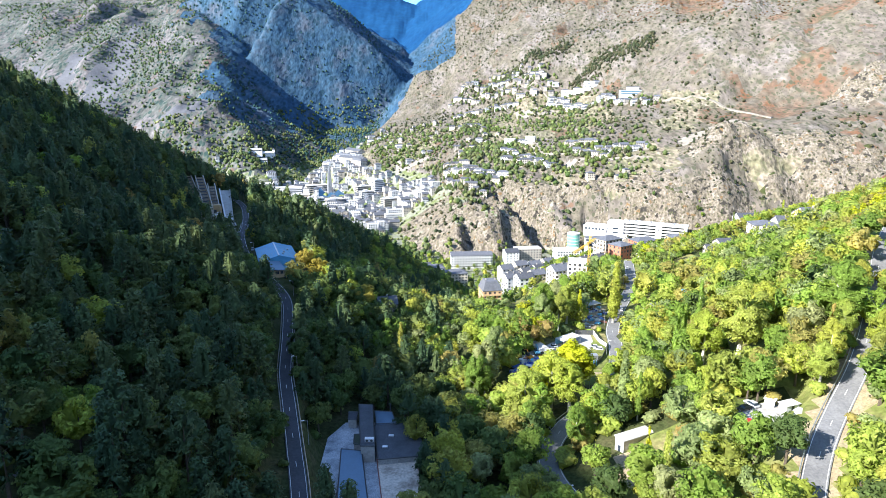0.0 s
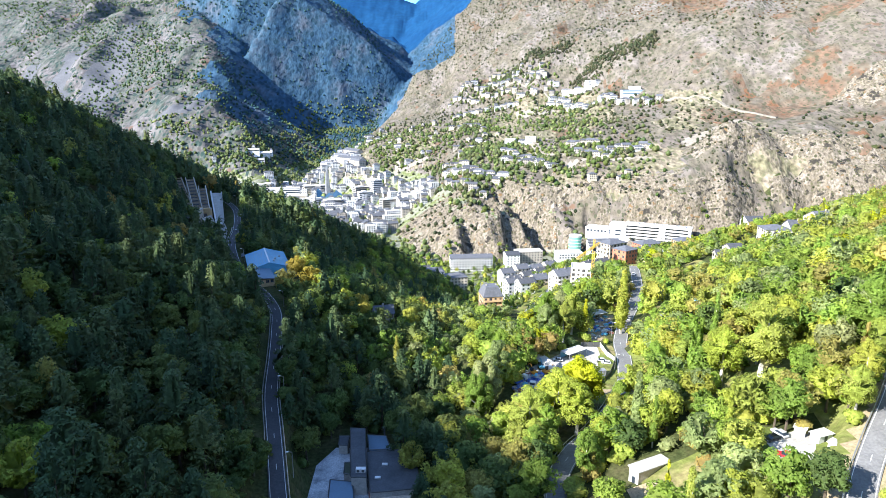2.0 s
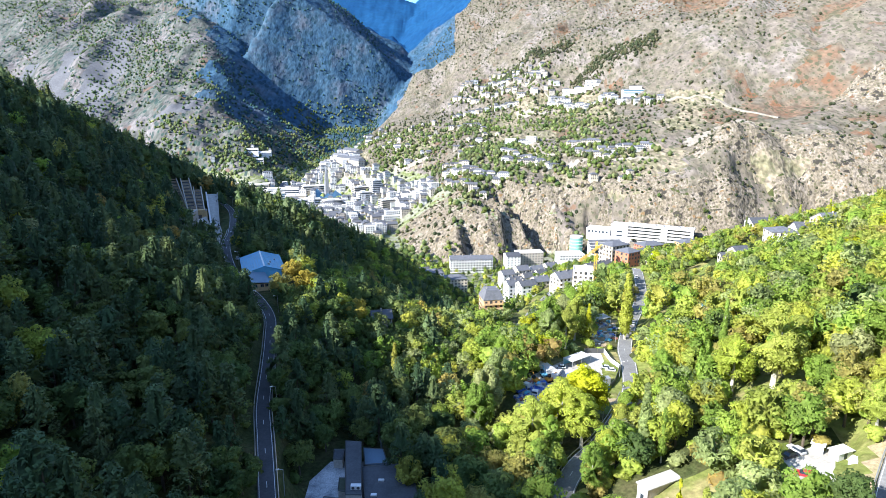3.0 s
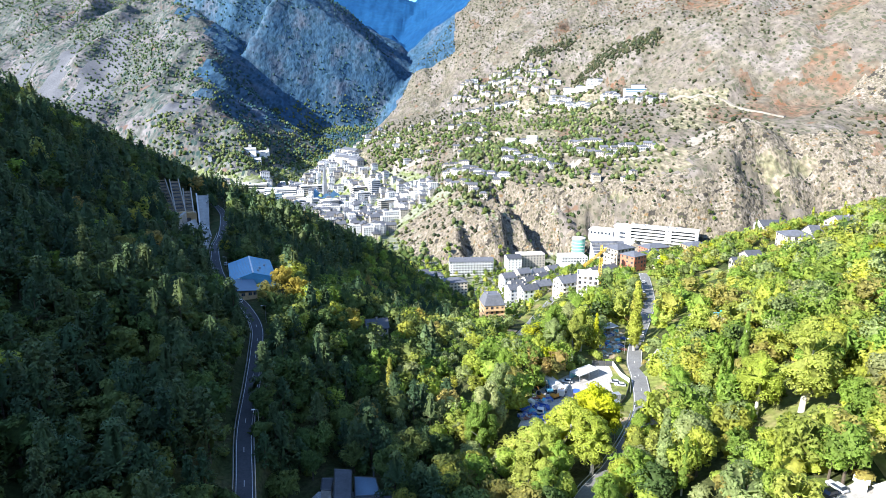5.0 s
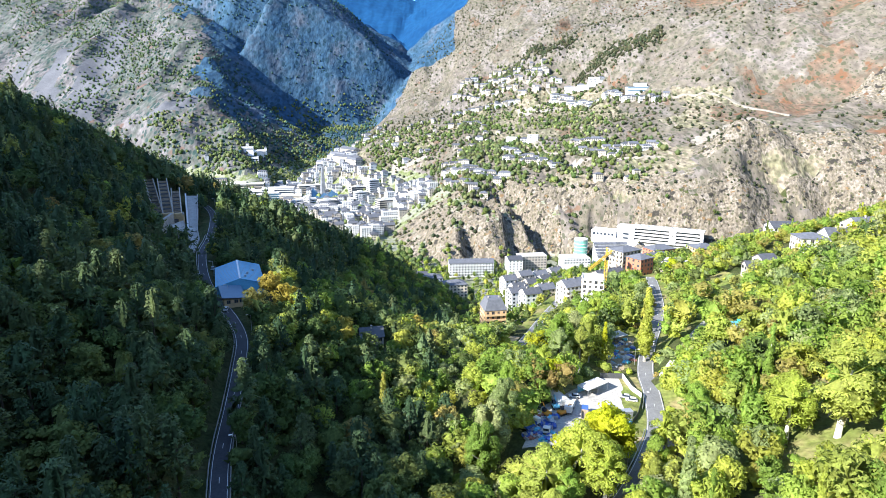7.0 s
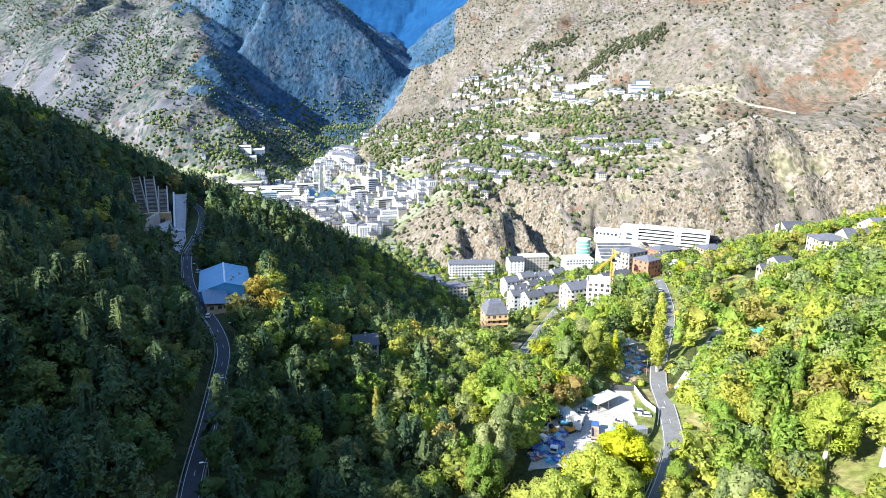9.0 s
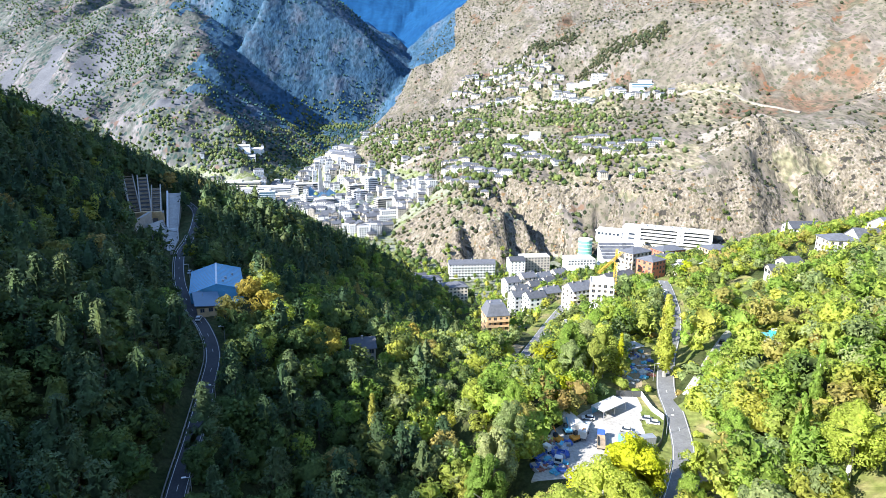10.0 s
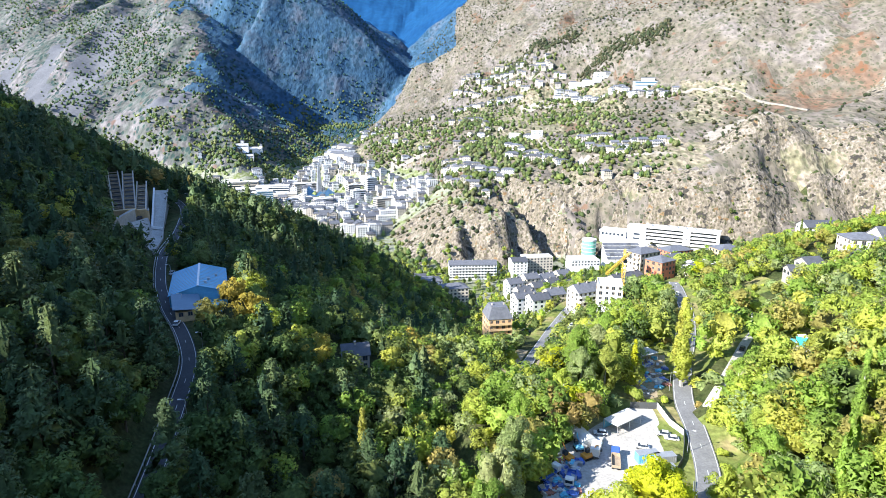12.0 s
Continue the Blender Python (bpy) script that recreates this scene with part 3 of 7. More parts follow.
for line, wide in (([(-1154, 2330), (-1115, 2158), (-1073, 1980), (-1040, 1836), (-950, 1640), (-904, 1540)], (16, 30, 42, 52, 50, 40)), ([(-1270, 2180), (-1249, 2112), (-1206, 1940), (-1150, 1760)], (6, 20, 26, 30)),
                   ([(-693, 1524), (-655, 1548), (-617, 1620)], (34, 34, 12)), ([(-1385, 2067), (-1330, 1900)], (18, 26)), ([(-104, 1884), (-130, 2000)], (14, 16))):
    line = np.array(line, float)
    mid_x = np.interp(cy, line[::1, 1] if line[0, 1] < line[-1, 1] else line[::-1, 1], line[:, 0] if line[0, 1] < line[-1, 1] else line[::-1, 0])
    half = np.interp(cy, np.sort(line[:, 1]), wide if line[0, 1] < line[-1, 1] else wide[::-1])
    scree |= (np.abs(cx - mid_x + ragged * 40) < half * (1 + 1.2 * streak)) & (cy > line[:, 1].min()) & (cy < line[:, 1].max())
cover[scree & (cy > 1100)] = 8
cover[(cover == 2) & (fbm(cx, cy * 0.45, 70, 5, 97) + 0.0006 * (cx - 450) + 0.0006 * (cz - 260) + 0.25 * fbm(cx, cy * 0.4, 24, 3, 98) > 0.27)] = 9
cover[(cover == 2) & (cz > 30) & (cz < 175) & (cy < 1420) & (cx < 480) & (fbm(cx, cy * 0.5, 60, 4, 21) > 0.0)] = 12
for sx_, sy_, hx_, hy_, lean in ((205, 1335, 38, 16, 0.3), (395, 880, 58, 17, -0.35), (236, 880, 70, 6, 0.62), (160, 1020, 9, 70, 0.0), (-60, 1210, 34, 26, 0)):
    cover[(np.abs(cx - sx_) < hx_ * (1 + 0.5 * ragged)) & (np.abs(cy - sy_ + lean * (cx - sx_)) < hy_ * (1 + ragged)) & (cover != 3)] = 11
# from here on the ridges carry haze in their base colour
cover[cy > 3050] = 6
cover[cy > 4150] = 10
bank = np.hypot((cx - 51) / 7.5, (cy - 139) / 8.5) + ragged < 1
verge = (road_gap(cx, cy)[0] < 1.6 + 4 * ragged) & (cx > 60) & (cy < 215)
cover[bank | verge] = 13
GROUND_MATS = [FOREST_FLOOR, MEADOW, ROCK_SLOPE, CLIFF, SCREE_SLOPE, HAZY_WOOD, FAR_HAZE_BLUE, TOWN_GROUND, SCREE, RUST_SLOPE, PALE_HAZE, BARE_SCARP, OLIVE_SLOPE, DIRT]
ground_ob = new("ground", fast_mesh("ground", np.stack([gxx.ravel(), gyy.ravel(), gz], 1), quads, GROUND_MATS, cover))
ground_ob.data.polygons.foreach_set("use_smooth", np.ones(len(quads), bool))
tagged(ground_ob, "mountain valley ground with forest floor, rock and scree", "ground", kind="structure")


# ---------------------------------------------------------------- roads
def ribbon(line, left, right, lift=0.06, deep=0.0):
    """A strip along a line, from one side offset to another."""
    way = np.gradient(line[:, :2], axis=0)
    way /= np.linalg.norm(way, axis=1)[:, None]
    side = np.stack([way[:, 1], -way[:, 0]], 1)
    a = np.c_[line[:, :2] + side * left, line[:, 2] + lift]
    b = np.c_[line[:, :2] + side * right, line[:, 2] + lift]
    verts = np.vstack([a, b])
    n = len(line)
    k = np.arange(n - 1)
    faces = np.stack([k, k + n, k + n + 1, k + 1], 1)
    if deep:
        verts = np.vstack([verts, verts - [0, 0, deep]])
        faces = np.vstack([faces, np.stack([k + 1, k + 1 + 2 * n, k + 2 * n, k], 1), np.stack([k + n, k + 3 * n, k + 1 + 3 * n, k + 1 + n], 1),
                           [[0, 2 * n, 3 * n, n], [n - 1, 2 * n - 1, 4 * n - 1, 3 * n - 1]]])
    return verts, faces


ROAD_LABELS = {"forest": "narrow asphalt forest road with white edge lines", "valley": "asphalt valley road bending past the yard",
               "upper": "sunlit asphalt hill road with white edge lines", "lane": "pale narrow concrete lane up the slope", "street": "grey asphalt street beside the apartment block"}
for name, (line, width) in ROAD_LINES.items():
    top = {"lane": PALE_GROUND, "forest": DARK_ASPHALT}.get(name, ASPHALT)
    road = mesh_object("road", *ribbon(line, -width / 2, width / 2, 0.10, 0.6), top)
    tagged(road, ROAD_LABELS[name], "road", kind="structure")
    if name == "street":
        for low, high in ((3.6, 11.5), (-9.0, -3.6)):
            lot = mesh_object("dirt_lot", *ribbon(line[8:62] if low > 0 else line[14:40], low, high, 0.05, 0.5), DIRT)
            tagged(lot, "strip of bare brown earth beside the street", "bare ground", kind="structure")
    if name == "lane":
        continue
    for off in (-width / 2 + 0.35, width / 2 - 0.35):
        mesh_object("edge_line", *ribbon(line, off - 0.06, off + 0.06, 0.115), WHITE_PAINT, road)
    dashes_v, dashes_f = [], []
    fine_line = along(line[::3], 1.0)
    for k in range(0, len(fine_line) - 3, 12):
        v, f = ribbon(fine_line[k:k + 3], -0.06, 0.06, 0.115)
        dashes_f.append(f + sum(map(len, dashes_v)))
        dashes_v.append(v)
    mesh_object("centre_line", np.vstack(dashes_v), np.vstack(dashes_f), WHITE_PAINT, road)

# pale tracks along the terraces of the sunny mountain
for points in ([(248, 1376), (300, 1285), (350, 1185), (391, 1100), (420, 1055), (450, 985), (468, 942), (492, 900)], [(155, 1098), (160, 1030), (169, 961), (200, 930), (235, 908), (303, 873)], [(60, 1560), (140, 1490), (215, 1420), (248, 1376)]):
    flat_line = along([(x, y, 0.0) for x, y in points], 7.0)
    flat_line[:, 2] = ground(flat_line[:, 0], flat_line[:, 1])
    flat_line[1:-1, 2] = (flat_line[:-2, 2] + 2 * flat_line[1:-1, 2] + flat_line[2:, 2]) / 4
    track = mesh_object("road", *ribbon(flat_line, -3.2, 3.2, 1.4, 4.0), BARE_SCARP)
    tagged(track, "pale mountain road cut along the terrace", "road", kind="structure")

# ---------------------------------------------------------------- trees
rng = np.random.default_rng(7)


def unit_rows(v):
    return v / np.maximum(np.linalg.norm(v, axis=1), 1e-6)[:, None]


def leaf_cards(centres, radii, flat, count, size, seed, middle, slim=0.62, ruffle=0.3):
    """Small leaf sprays on the outer skin of a heap of clumps: corners, triangles and shading directions."""
    r = np.random.default_rng(seed)
    c, rad = np.asarray(centres, float), np.asarray(radii, float)
    share = rad ** 2 / (rad ** 2).sum()
    who = r.choice(len(c), size=count * 4, p=share)
    d = unit_rows(r.normal(size=(len(who), 3)))
    d[:, 2] = np.where(d[:, 2] < -0.45, -d[:, 2], d[:, 2])
    squash = np.array([1, 1, flat])
    p = c[who] + d * rad[who][:, None] * squash * r.uniform(0.8, 1.1, (len(who), 1))
    near = (((p[:, None, :] - c[None]) / squash / rad[None, :, None]) ** 2).sum(2)
    near[np.arange(len(who)), who] = 9
    p_keep = near.min(1) > 0.75
    p, d = p[p_keep][:count], d[p_keep][:count]
    n = len(p)
    out = unit_rows(d / squash)
    shade = unit_rows(0.5 * out + 0.45 * unit_rows(p - np.asarray(middle)) + 0.2 * r.normal(size=(n, 3)) + np.array([0, 0, 0.2]))
    nrm = unit_rows(out + r.normal(size=(n, 3)) * ruffle + np.array([0, 0, 0.25]))
    u = unit_rows(np.cross(nrm, r.normal(size=(n, 3))))
    v = np.cross(nrm, u)
    s = size * r.uniform(0.65, 1.4, (n, 1))
    corners = np.stack([p - u * s * slim - v * s * 0.6, p + u * s * slim * 0.9 - v * s * 0.5, p + v * s * 1.15], 1)
    turned = (nrm * shade).sum(1) < 0
    corners[turned] = corners[turned][:, ::-1]
    return corners.reshape(-1, 3), np.arange(3 * n).reshape(-1, 3), np.repeat(shade, 3, 0)


def lumps(centre, centres, radii, sides, rings, seed, shrink=0.9):
    """The outer skin of a heap of clumps, seen from a point inside: a closed lumpy crown."""
    r = np.random.default_rng(seed)
    o, c, rad = np.asarray(centre, float), np.asarray(centres, float), np.asarray(radii, float)
    up = np.pi * (np.arange(rings + 1)) / rings
    round_ = 2 * np.pi * np.arange(sides) / sides
    a, b = np.meshgrid(up, round_, indexing="ij")
    b = b + (np.arange(rings + 1) % 2)[:, None] * np.pi / sides + r.uniform(-0.12, 0.12, a.shape)
    a = np.clip(a + r.uniform(-0.1, 0.1, a.shape) * (np.sin(a) > 0.1), 0, np.pi)
    d = np.stack([np.sin(a) * np.cos(b), np.sin(a) * np.sin(b), np.cos(a)], -1).reshape(-1, 3)
    along_ = d @ (c - o).T
    disc = along_ ** 2 - (((c - o) ** 2).sum(1) - (rad * shrink) ** 2)[None]
    far = np.where(disc > 0, along_ + np.sqrt(np.maximum(disc, 0)), 0.35 * rad.mean()).max(1)
    v = o + d * (far * r.uniform(0.93, 1.05, len(far)))[:, None]
    f = []
    for k in range(rings):
        for s in range(sides):
            q = (k * sides + s, (k + 1) * sides + s, (k + 1) * sides + (s + 1) % sides, k * sides + (s + 1) % sides)
            f += [(q[0], q[1], q[2]), (q[0], q[2], q[3])] if k % 2 else [(q[0], q[1], q[3]), (q[1], q[2], q[3])]
    owner = np.where(disc > 0, along_ + np.sqrt(np.maximum(disc, 0)), 0).argmax(1)
    return v, np.array(f), unit_rows(0.6 * d + 0.6 * unit_rows(v - c[owner]) + 0.15 * r.normal(size=d.shape))


def join(*pieces):
    v, f, m, n = [], [], [], 0
    for a, b, c in pieces:
        v.append(a)
        f.append(b + n)
        m.append(c)
        n += len(a)
    return np.vstack(v), np.vstack(f), np.vstack(m)


def crown(kind, level, seed):
    """Corners, triangles and shading directions of a crown standing on z = 0, for a tree of its natural size. level 0: close by, 3: far off."""
    r = np.random.default_rng(seed)
    cards, size = ((980, 0.27), (460, 0.35), (200, 0.48), (84, 0.70))[level]
    sides, rings = ((14, 10), (10, 7), (8, 5), (6, 4))[level]
    c, rad = [], []
    if kind == "pine":
        tall, wide = 12.0 * r.uniform(0.8, 1.12), 3.1 * r.uniform(0.85, 1.15)
        lean = r.uniform(-0.4, 0.4, 2)
        for k in range(34):
            h = 0.22 + 0.76 * ((k + r.uniform(0, 1)) / 34) ** 0.9
            reach = wide * min(1.0, (1.03 - h) ** 0.85 * 1.35) * r.uniform(0.65, 1.0)
            a = k * 2.399 + r.uniform(-0.5, 0.5)
            c.append((math.cos(a) * reach + lean[0] * h, math.sin(a) * reach + lean[1] * h, tall * h - 0.12 * reach))
            rad.append(wide * (0.40 - 0.16 * h) * r.uniform(0.8, 1.2))
        c.append((lean[0], lean[1], tall * 0.985))
        rad.append(wide * 0.2)
        mid = (lean[0] * 0.5, lean[1] * 0.5, tall * 0.52)
        return join(leaf_cards(c, rad, 0.6, int(cards * 1.1), size * 1.1, seed, mid, 0.45, 0.35), lumps(mid, c, rad, sides, rings + 1, seed, 0.55))
    if kind == "broadleaf":
        wide, high = r.uniform(2.4, 3.0), r.uniform(2.6, 3.4)
        for k in range(36):
            d = r.normal(size=3)
            d /= np.linalg.norm(d)
            d[2] = d[2] * 0.95 + 0.1
            q = r.uniform(0.72, 1.0)
            c.append((d[0] * wide * q, d[1] * wide * q, 5.2 + d[2] * high * q))
            rad.append(r.uniform(0.6, 1.05))
        return join(leaf_cards(c, rad, 0.9, cards, size, seed, (0, 0, 4.6)), lumps((0, 0, 4.6), c, rad, sides, rings, seed, 0.7))
    if kind == "poplar":
        for k in range(30):
            h = r.uniform(0.04, 1.0)
            reach = 0.55 * math.sin(math.pi * min(1, 0.15 + 0.85 * h) ** 0.8) * r.uniform(0.2, 1.0)
            a = r.uniform(0, 6.283)
            c.append((math.cos(a) * reach, math.sin(a) * reach, 0.8 + h * 12.0))
            rad.append(0.85 * (1.05 - 0.6 * h))
        parts_ = [leaf_cards(c, rad, 1.5, cards, size * 0.8, seed, (0, 0, 5.0))]
        for low, high_ in ((1.0, 5.0), (4.0, 9.0), (8.0, 12.6)):
            near = [k for k in range(30) if low - 1 < c[k][2] < high_ + 1]
            parts_.append(lumps((0, 0, (low + high_) / 2), [c[k] for k in near], [rad[k] for k in near], max(5, sides - 4), rings, seed, 0.8))
        return join(*parts_)
    if kind == "bush":
        for k in range((12, 8, 5, 4)[level]):
            a, q = r.uniform(0, 6.283), r.uniform(0, 1.3)
            c.append((math.cos(a) * q, math.sin(a) * q, r.uniform(0.5, 1.5)))
            rad.append(r.uniform(0.55, 0.95))
        return join(leaf_cards(c, rad, 0.8, int(cards * 0.24), size * 0.75, seed, (0, 0, 0)), lumps((0, 0, 0.6), c, rad, sides, rings - 1, seed, 0.86))
    # great tree with a tall crown of many clumps
    for k in range(60):
        d = r.normal(size=3)
        d /= np.linalg.norm(d)
        q = r.uniform(0.6, 1.0) ** 0.5
        narrow = 1.0 - 0.35 * max(0.0, d[2])
        c.append((d[0] * 3.9 * q * narrow, d[1] * 3.9 * q * narrow, 9.0 + d[2] * 5.6 * q))
        rad.append(r.uniform(0.7, 1.3))
    return join(leaf_cards(c, rad, 0.9, int(cards * 4.2), size * 0.78, seed, (0, 0, 8.0)), lumps((0, 0, 9.0), c, rad, sides + 4, rings + 3, seed, 0.7))


def planted(name, shapes, x, y, z, size, mat, tall=1.0, seed=0):
    """Many plants joined into one mesh: each turned, sized and with a tone of its own. shapes: one crown for each plant."""
    r = np.random.default_rng(seed)
    vs, fs, ns, ts, n = [], [], [], [], 0
    own = r.random(len(x))
    for k in range(len(x)):
        v, f, m = shapes[k]
        a = k * 2.399
        c, s = math.cos(a), math.sin(a)
        spin = np.array([[c, -s, 0], [s, c, 0], [0, 0, 1.0]])
        vs.append((v @ spin.T) * (size[k] * np.array([1, 1, tall])) + np.array([x[k], y[k], z[k]]))
        ns.append(m @ spin.T)
        fs.append(f + n)
        ts.append(np.full(len(v), own[k]))
        n += len(v)
    return new(name, fast_mesh(name, np.vstack(vs), np.vstack(fs), mat, normals=np.vstack(ns), tone=np.concatenate(ts)))


def trunk_mesh(kind, seed):
    """Tapered stem with a few limbs."""
    r = np.random.default_rng(seed)
    tall = {"pine": 9.5, "broadleaf": 5.5, "poplar": 9.0, "bush": 0.9, "great": 10.0}[kind]
    thick = {"pine": 0.2, "broadleaf": 0.2, "poplar": 0.2, "bush": 0.07, "great": 0.38}[kind]
    bend = r.uniform(-0.3, 0.3, 2)
    bm = tube([(0, 0, -0.8), (bend[0] * 0.5, bend[1] * 0.5, tall * 0.45), (*bend, tall)], [thick * 1.25, thick * 0.85, thick * 0.3], 6)
    for k in range(4 if kind != "poplar" else 0):
        a, h = r.uniform(0, 6.283), tall * r.uniform(0.4, 0.75)
        out = {"bush": 0.7, "great": 3.2}.get(kind, 1.7) * r.uniform(0.6, 1)
        limb = tube([(bend[0] * 0.6, bend[1] * 0.6, h), (math.cos(a) * out, math.sin(a) * out, h + out * 0.8)], [thick * 0.45, thick * 0.15], 4)
        data = bpy.data.meshes.new("limb")
        limb.to_mesh(data)
        limb.free()
        bm.from_mesh(data)
        bpy.data.meshes.remove(data)
    return bm


CROWN_SHAPES = {(kind, level): [crown(kind, level, 100 * level + 7 * k + 3) for k in range(4)]
                for kind in ("pine", "broadleaf", "poplar", "bush", "great") for level in ((0,) if kind == "great" else (0, 1, 2, 3))}
LEAF_MATS = {"pine": PINE, "deep": DEEP_GREEN, "green": GREEN, "lime": LIME, "yellow": YELLOW, "gold": GOLD, "rust": RUST, "grey": GREY_LEAF}
TREE_WORDS = {"pine": "dark green pine tree standing in the forest", "deep": "dark green broadleaf tree on the shaded slope", "green": "green broadleaf tree on the sunny slope",
              "lime": "yellow-green broadleaf tree turning in autumn", "yellow": "bright yellow autumn tree", "gold": "golden autumn tree in the shaded wood", "rust": "rusty brown autumn tree", "grey": "grey-green feathery tree on the slope"}
_crowns, _trunks = {}, {}


def tree(kind, tone, x, y, scale=1.0, wide=1.0, label="", group="", turn=None):
    """A single tree on the ground: stem and crown."""
    k = int(rng.integers(4))
    if (kind, tone, k) not in _crowns:
        v, f, m = CROWN_SHAPES[kind, 0][k]
        data = fast_mesh("crown", v, f, LEAF_MATS[tone], normals=m)
        _crowns[kind, tone, k] = data
    if (kind, k) not in _trunks:
        data = bpy.data.meshes.new("trunk")
        bm = trunk_mesh(kind, k)
        bm.to_mesh(data)
        bm.free()
        data.materials.append(PALE_BARK if kind in ("great", "poplar") else BARK)
        _trunks[kind, k] = data
    m = spot(x, y, float(rng.uniform(0, 360)) if turn is None else turn) @ Matrix.Diagonal((scale * wide, scale * wide, scale, 1))
    name = {"pine": "pine_tree", "broadleaf": "broadleaf_tree", "poplar": "poplar_tree", "bush": "bush", "great": "broadleaf_tree"}[kind]
    ob = empty(name, m, label or TREE_WORDS[tone] if kind != "poplar" else label or "slim columnar poplar tree", "bush" if kind == "bush" else "tree", group or "trees of the valley woods")
    for piece, data in (("trunk", _trunks[kind, k]), ("crown", _crowns[kind, tone, k])):
        child = new(piece, data)
        child.parent = ob
    return ob


# where no tree stands: (x, y, half x, half y, turn)
YARD = [(62, 259.5), (74.3, 259.5), (74.0, 243), (68.2, 229), (57, 216), (26, 212), (36, 237), (49, 249)]
SCRAPYARD = [(66, 266), (77, 267), (88, 300), (78, 303)]


def inside(x, y, outline):
    """Which points lie within an outline."""
    hit = np.zeros(np.shape(x), bool)
    for (ax, ay), (bx, by) in zip(outline, outline[1:] + outline[:1]):
        cross = ((ay > y) != (by > y)) & (x < (bx - ax) * (y - ay) / ((by - ay) or 1e-9) + ax)
        hit ^= cross
    return hit


CLEAR = [(26, 206, 9, 9, 10), (44, 211, 20, 8, 0), (51, 138, 8, 11, 0), (55, 150, 10, 9, 0), (96, 178, 8, 8, 0), (91, 171, 7, 7, 0), (118, 165, 7, 7, 0), (42, 190, 13, 10, 40), (16, 207, 6, 10, 0), (52, 275, 11, 14, 0), (-58, 272, 9, 7, 0), (84, 195, 5, 5, 0), (-21, 147, 13, 31, 13), (-33, 140, 5, 22, 8), (-83, 291, 13, 33, 21), (-161, 403, 16, 31, 26), (-139, 362, 11, 18, 28), (-130, 338, 9, 13, 28), (85, 134, 11, 11, 0), (-69.9, 93.1, 4.5, 5.0, 0), (-121.7, 178.5, 6, 4, 0), (54, 148, 9, 8, 0),
         (38, 398, 12, 16, 10), (58, 372, 9, 30, 20), (116, 264, 8, 11, 0), (-29, 284, 9, 17, 8), (88, 392, 14, 14, -12), (214, 374, 26, 12, -5), (244, 462, 12, 9, 0), (170, 352, 10, 6, 0)]


def free_spots(x, y, margin=1.0):
    ok = (road_gap(x, y)[0] > margin) & ~inside(x, y, YARD) & ~inside(x, y, SCRAPYARD)
    for cx_, cy_, hx, hy, turn in CLEAR:
        c, s = math.cos(radians(turn)), math.sin(radians(turn))
        u, v = (x - cx_) * c + (y - cy_) * s, -(x - cx_) * s + (y - cy_) * c
        ok &= ~((np.abs(u) < hx) & (np.abs(v) < hy))
    return ok


def scatter(x0, x1, y0, y1, step, jitter, seed):
    r = np.random.default_rng(seed)
    a, b = np.meshgrid(np.arange(x0, x1, step), np.arange(y0, y1, step))
    a = a.ravel() + r.uniform(-jitter, jitter, a.size) * step
    b = b.ravel() + r.uniform(-jitter, jitter, b.size) * step
    return a, b, r


wx, wy, wr = scatter(-300, 300, 82, 600, 6.1, 0.46, 5)
seen = (np.abs(wx) < 0.80 * wy + 12) & free_spots(wx, wy, np.where(wx > 45, 2.8, 2.4))
# darker and brighter leaf tones part here, painting in where sunlight begins
valley_line = np.interp(wy, [90, 200, 300, 420, 560], [5, 4, 0, 22, 40])
on_left = wx < valley_line
slope_town = (wy > 405) & (wx > 5) & (wx < np.interp(wy, [405, 480, 640], [165, 215, 330]))
seen &= ~slope_town
seen &= on_left | (wr.random(len(wx)) < 0.86)
# the sunny side is more open in places
seen &= on_left | (fbm(wx, wy, 22, 3, 41) < 0.42)
wx, wy, on_left = wx[seen], wy[seen], on_left[seen]
pick, tone_pick, big = wr.random(len(wx)), wr.random(len(wx)), wr.uniform(0.95, 1.65, len(wx))
drift = fbm(wx, wy, 45, 3, 77) * 1.4
kinds, tones = [], []
for k in range(len(wx)):
    if on_left[k]:
        rim = wx[k] > -62 and wy[k] > 225                                   # the mixed wood below the pines
        if (pick[k] < 0.54 and not rim) or pick[k] < 0.14:
            kinds.append("pine")
            tones.append("pine" if tone_pick[k] < 0.985 else "rust")
        else:
            kinds.append("broadleaf")
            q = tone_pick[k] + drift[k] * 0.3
            # greener tones past y 290 put the sunlit edge into the leaf colour
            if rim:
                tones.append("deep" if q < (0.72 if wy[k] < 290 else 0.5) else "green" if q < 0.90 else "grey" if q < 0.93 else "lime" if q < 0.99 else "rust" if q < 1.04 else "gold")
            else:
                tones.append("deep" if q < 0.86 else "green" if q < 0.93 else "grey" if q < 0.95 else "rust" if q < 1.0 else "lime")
    else:
        q = tone_pick[k] + drift[k] * 0.35 + (0.16 if wx[k] > 115 and wy[k] > 200 else 0.0)
        kinds.append("bush" if pick[k] < 0.16 else "poplar" if pick[k] > 0.985 else "broadleaf")
        tones.append("deep" if q < 0.08 else "green" if q < 0.58 else "grey" if q < 0.74 else "lime" if q < 0.97 else "rust" if q < 1.14 else "yellow")
kinds, tones = np.array(kinds), np.array(tones)
below_villas = (wx > 170) & (wy > 335) & (wy < 375)
big = np.where((wx > 20) & (wy < 330), big * 1.12, big)
big = np.where(below_villas, big * 0.48, np.where((wx > 130) & (wy > 340), big * 0.75, big))
wz = ground(wx, wy)

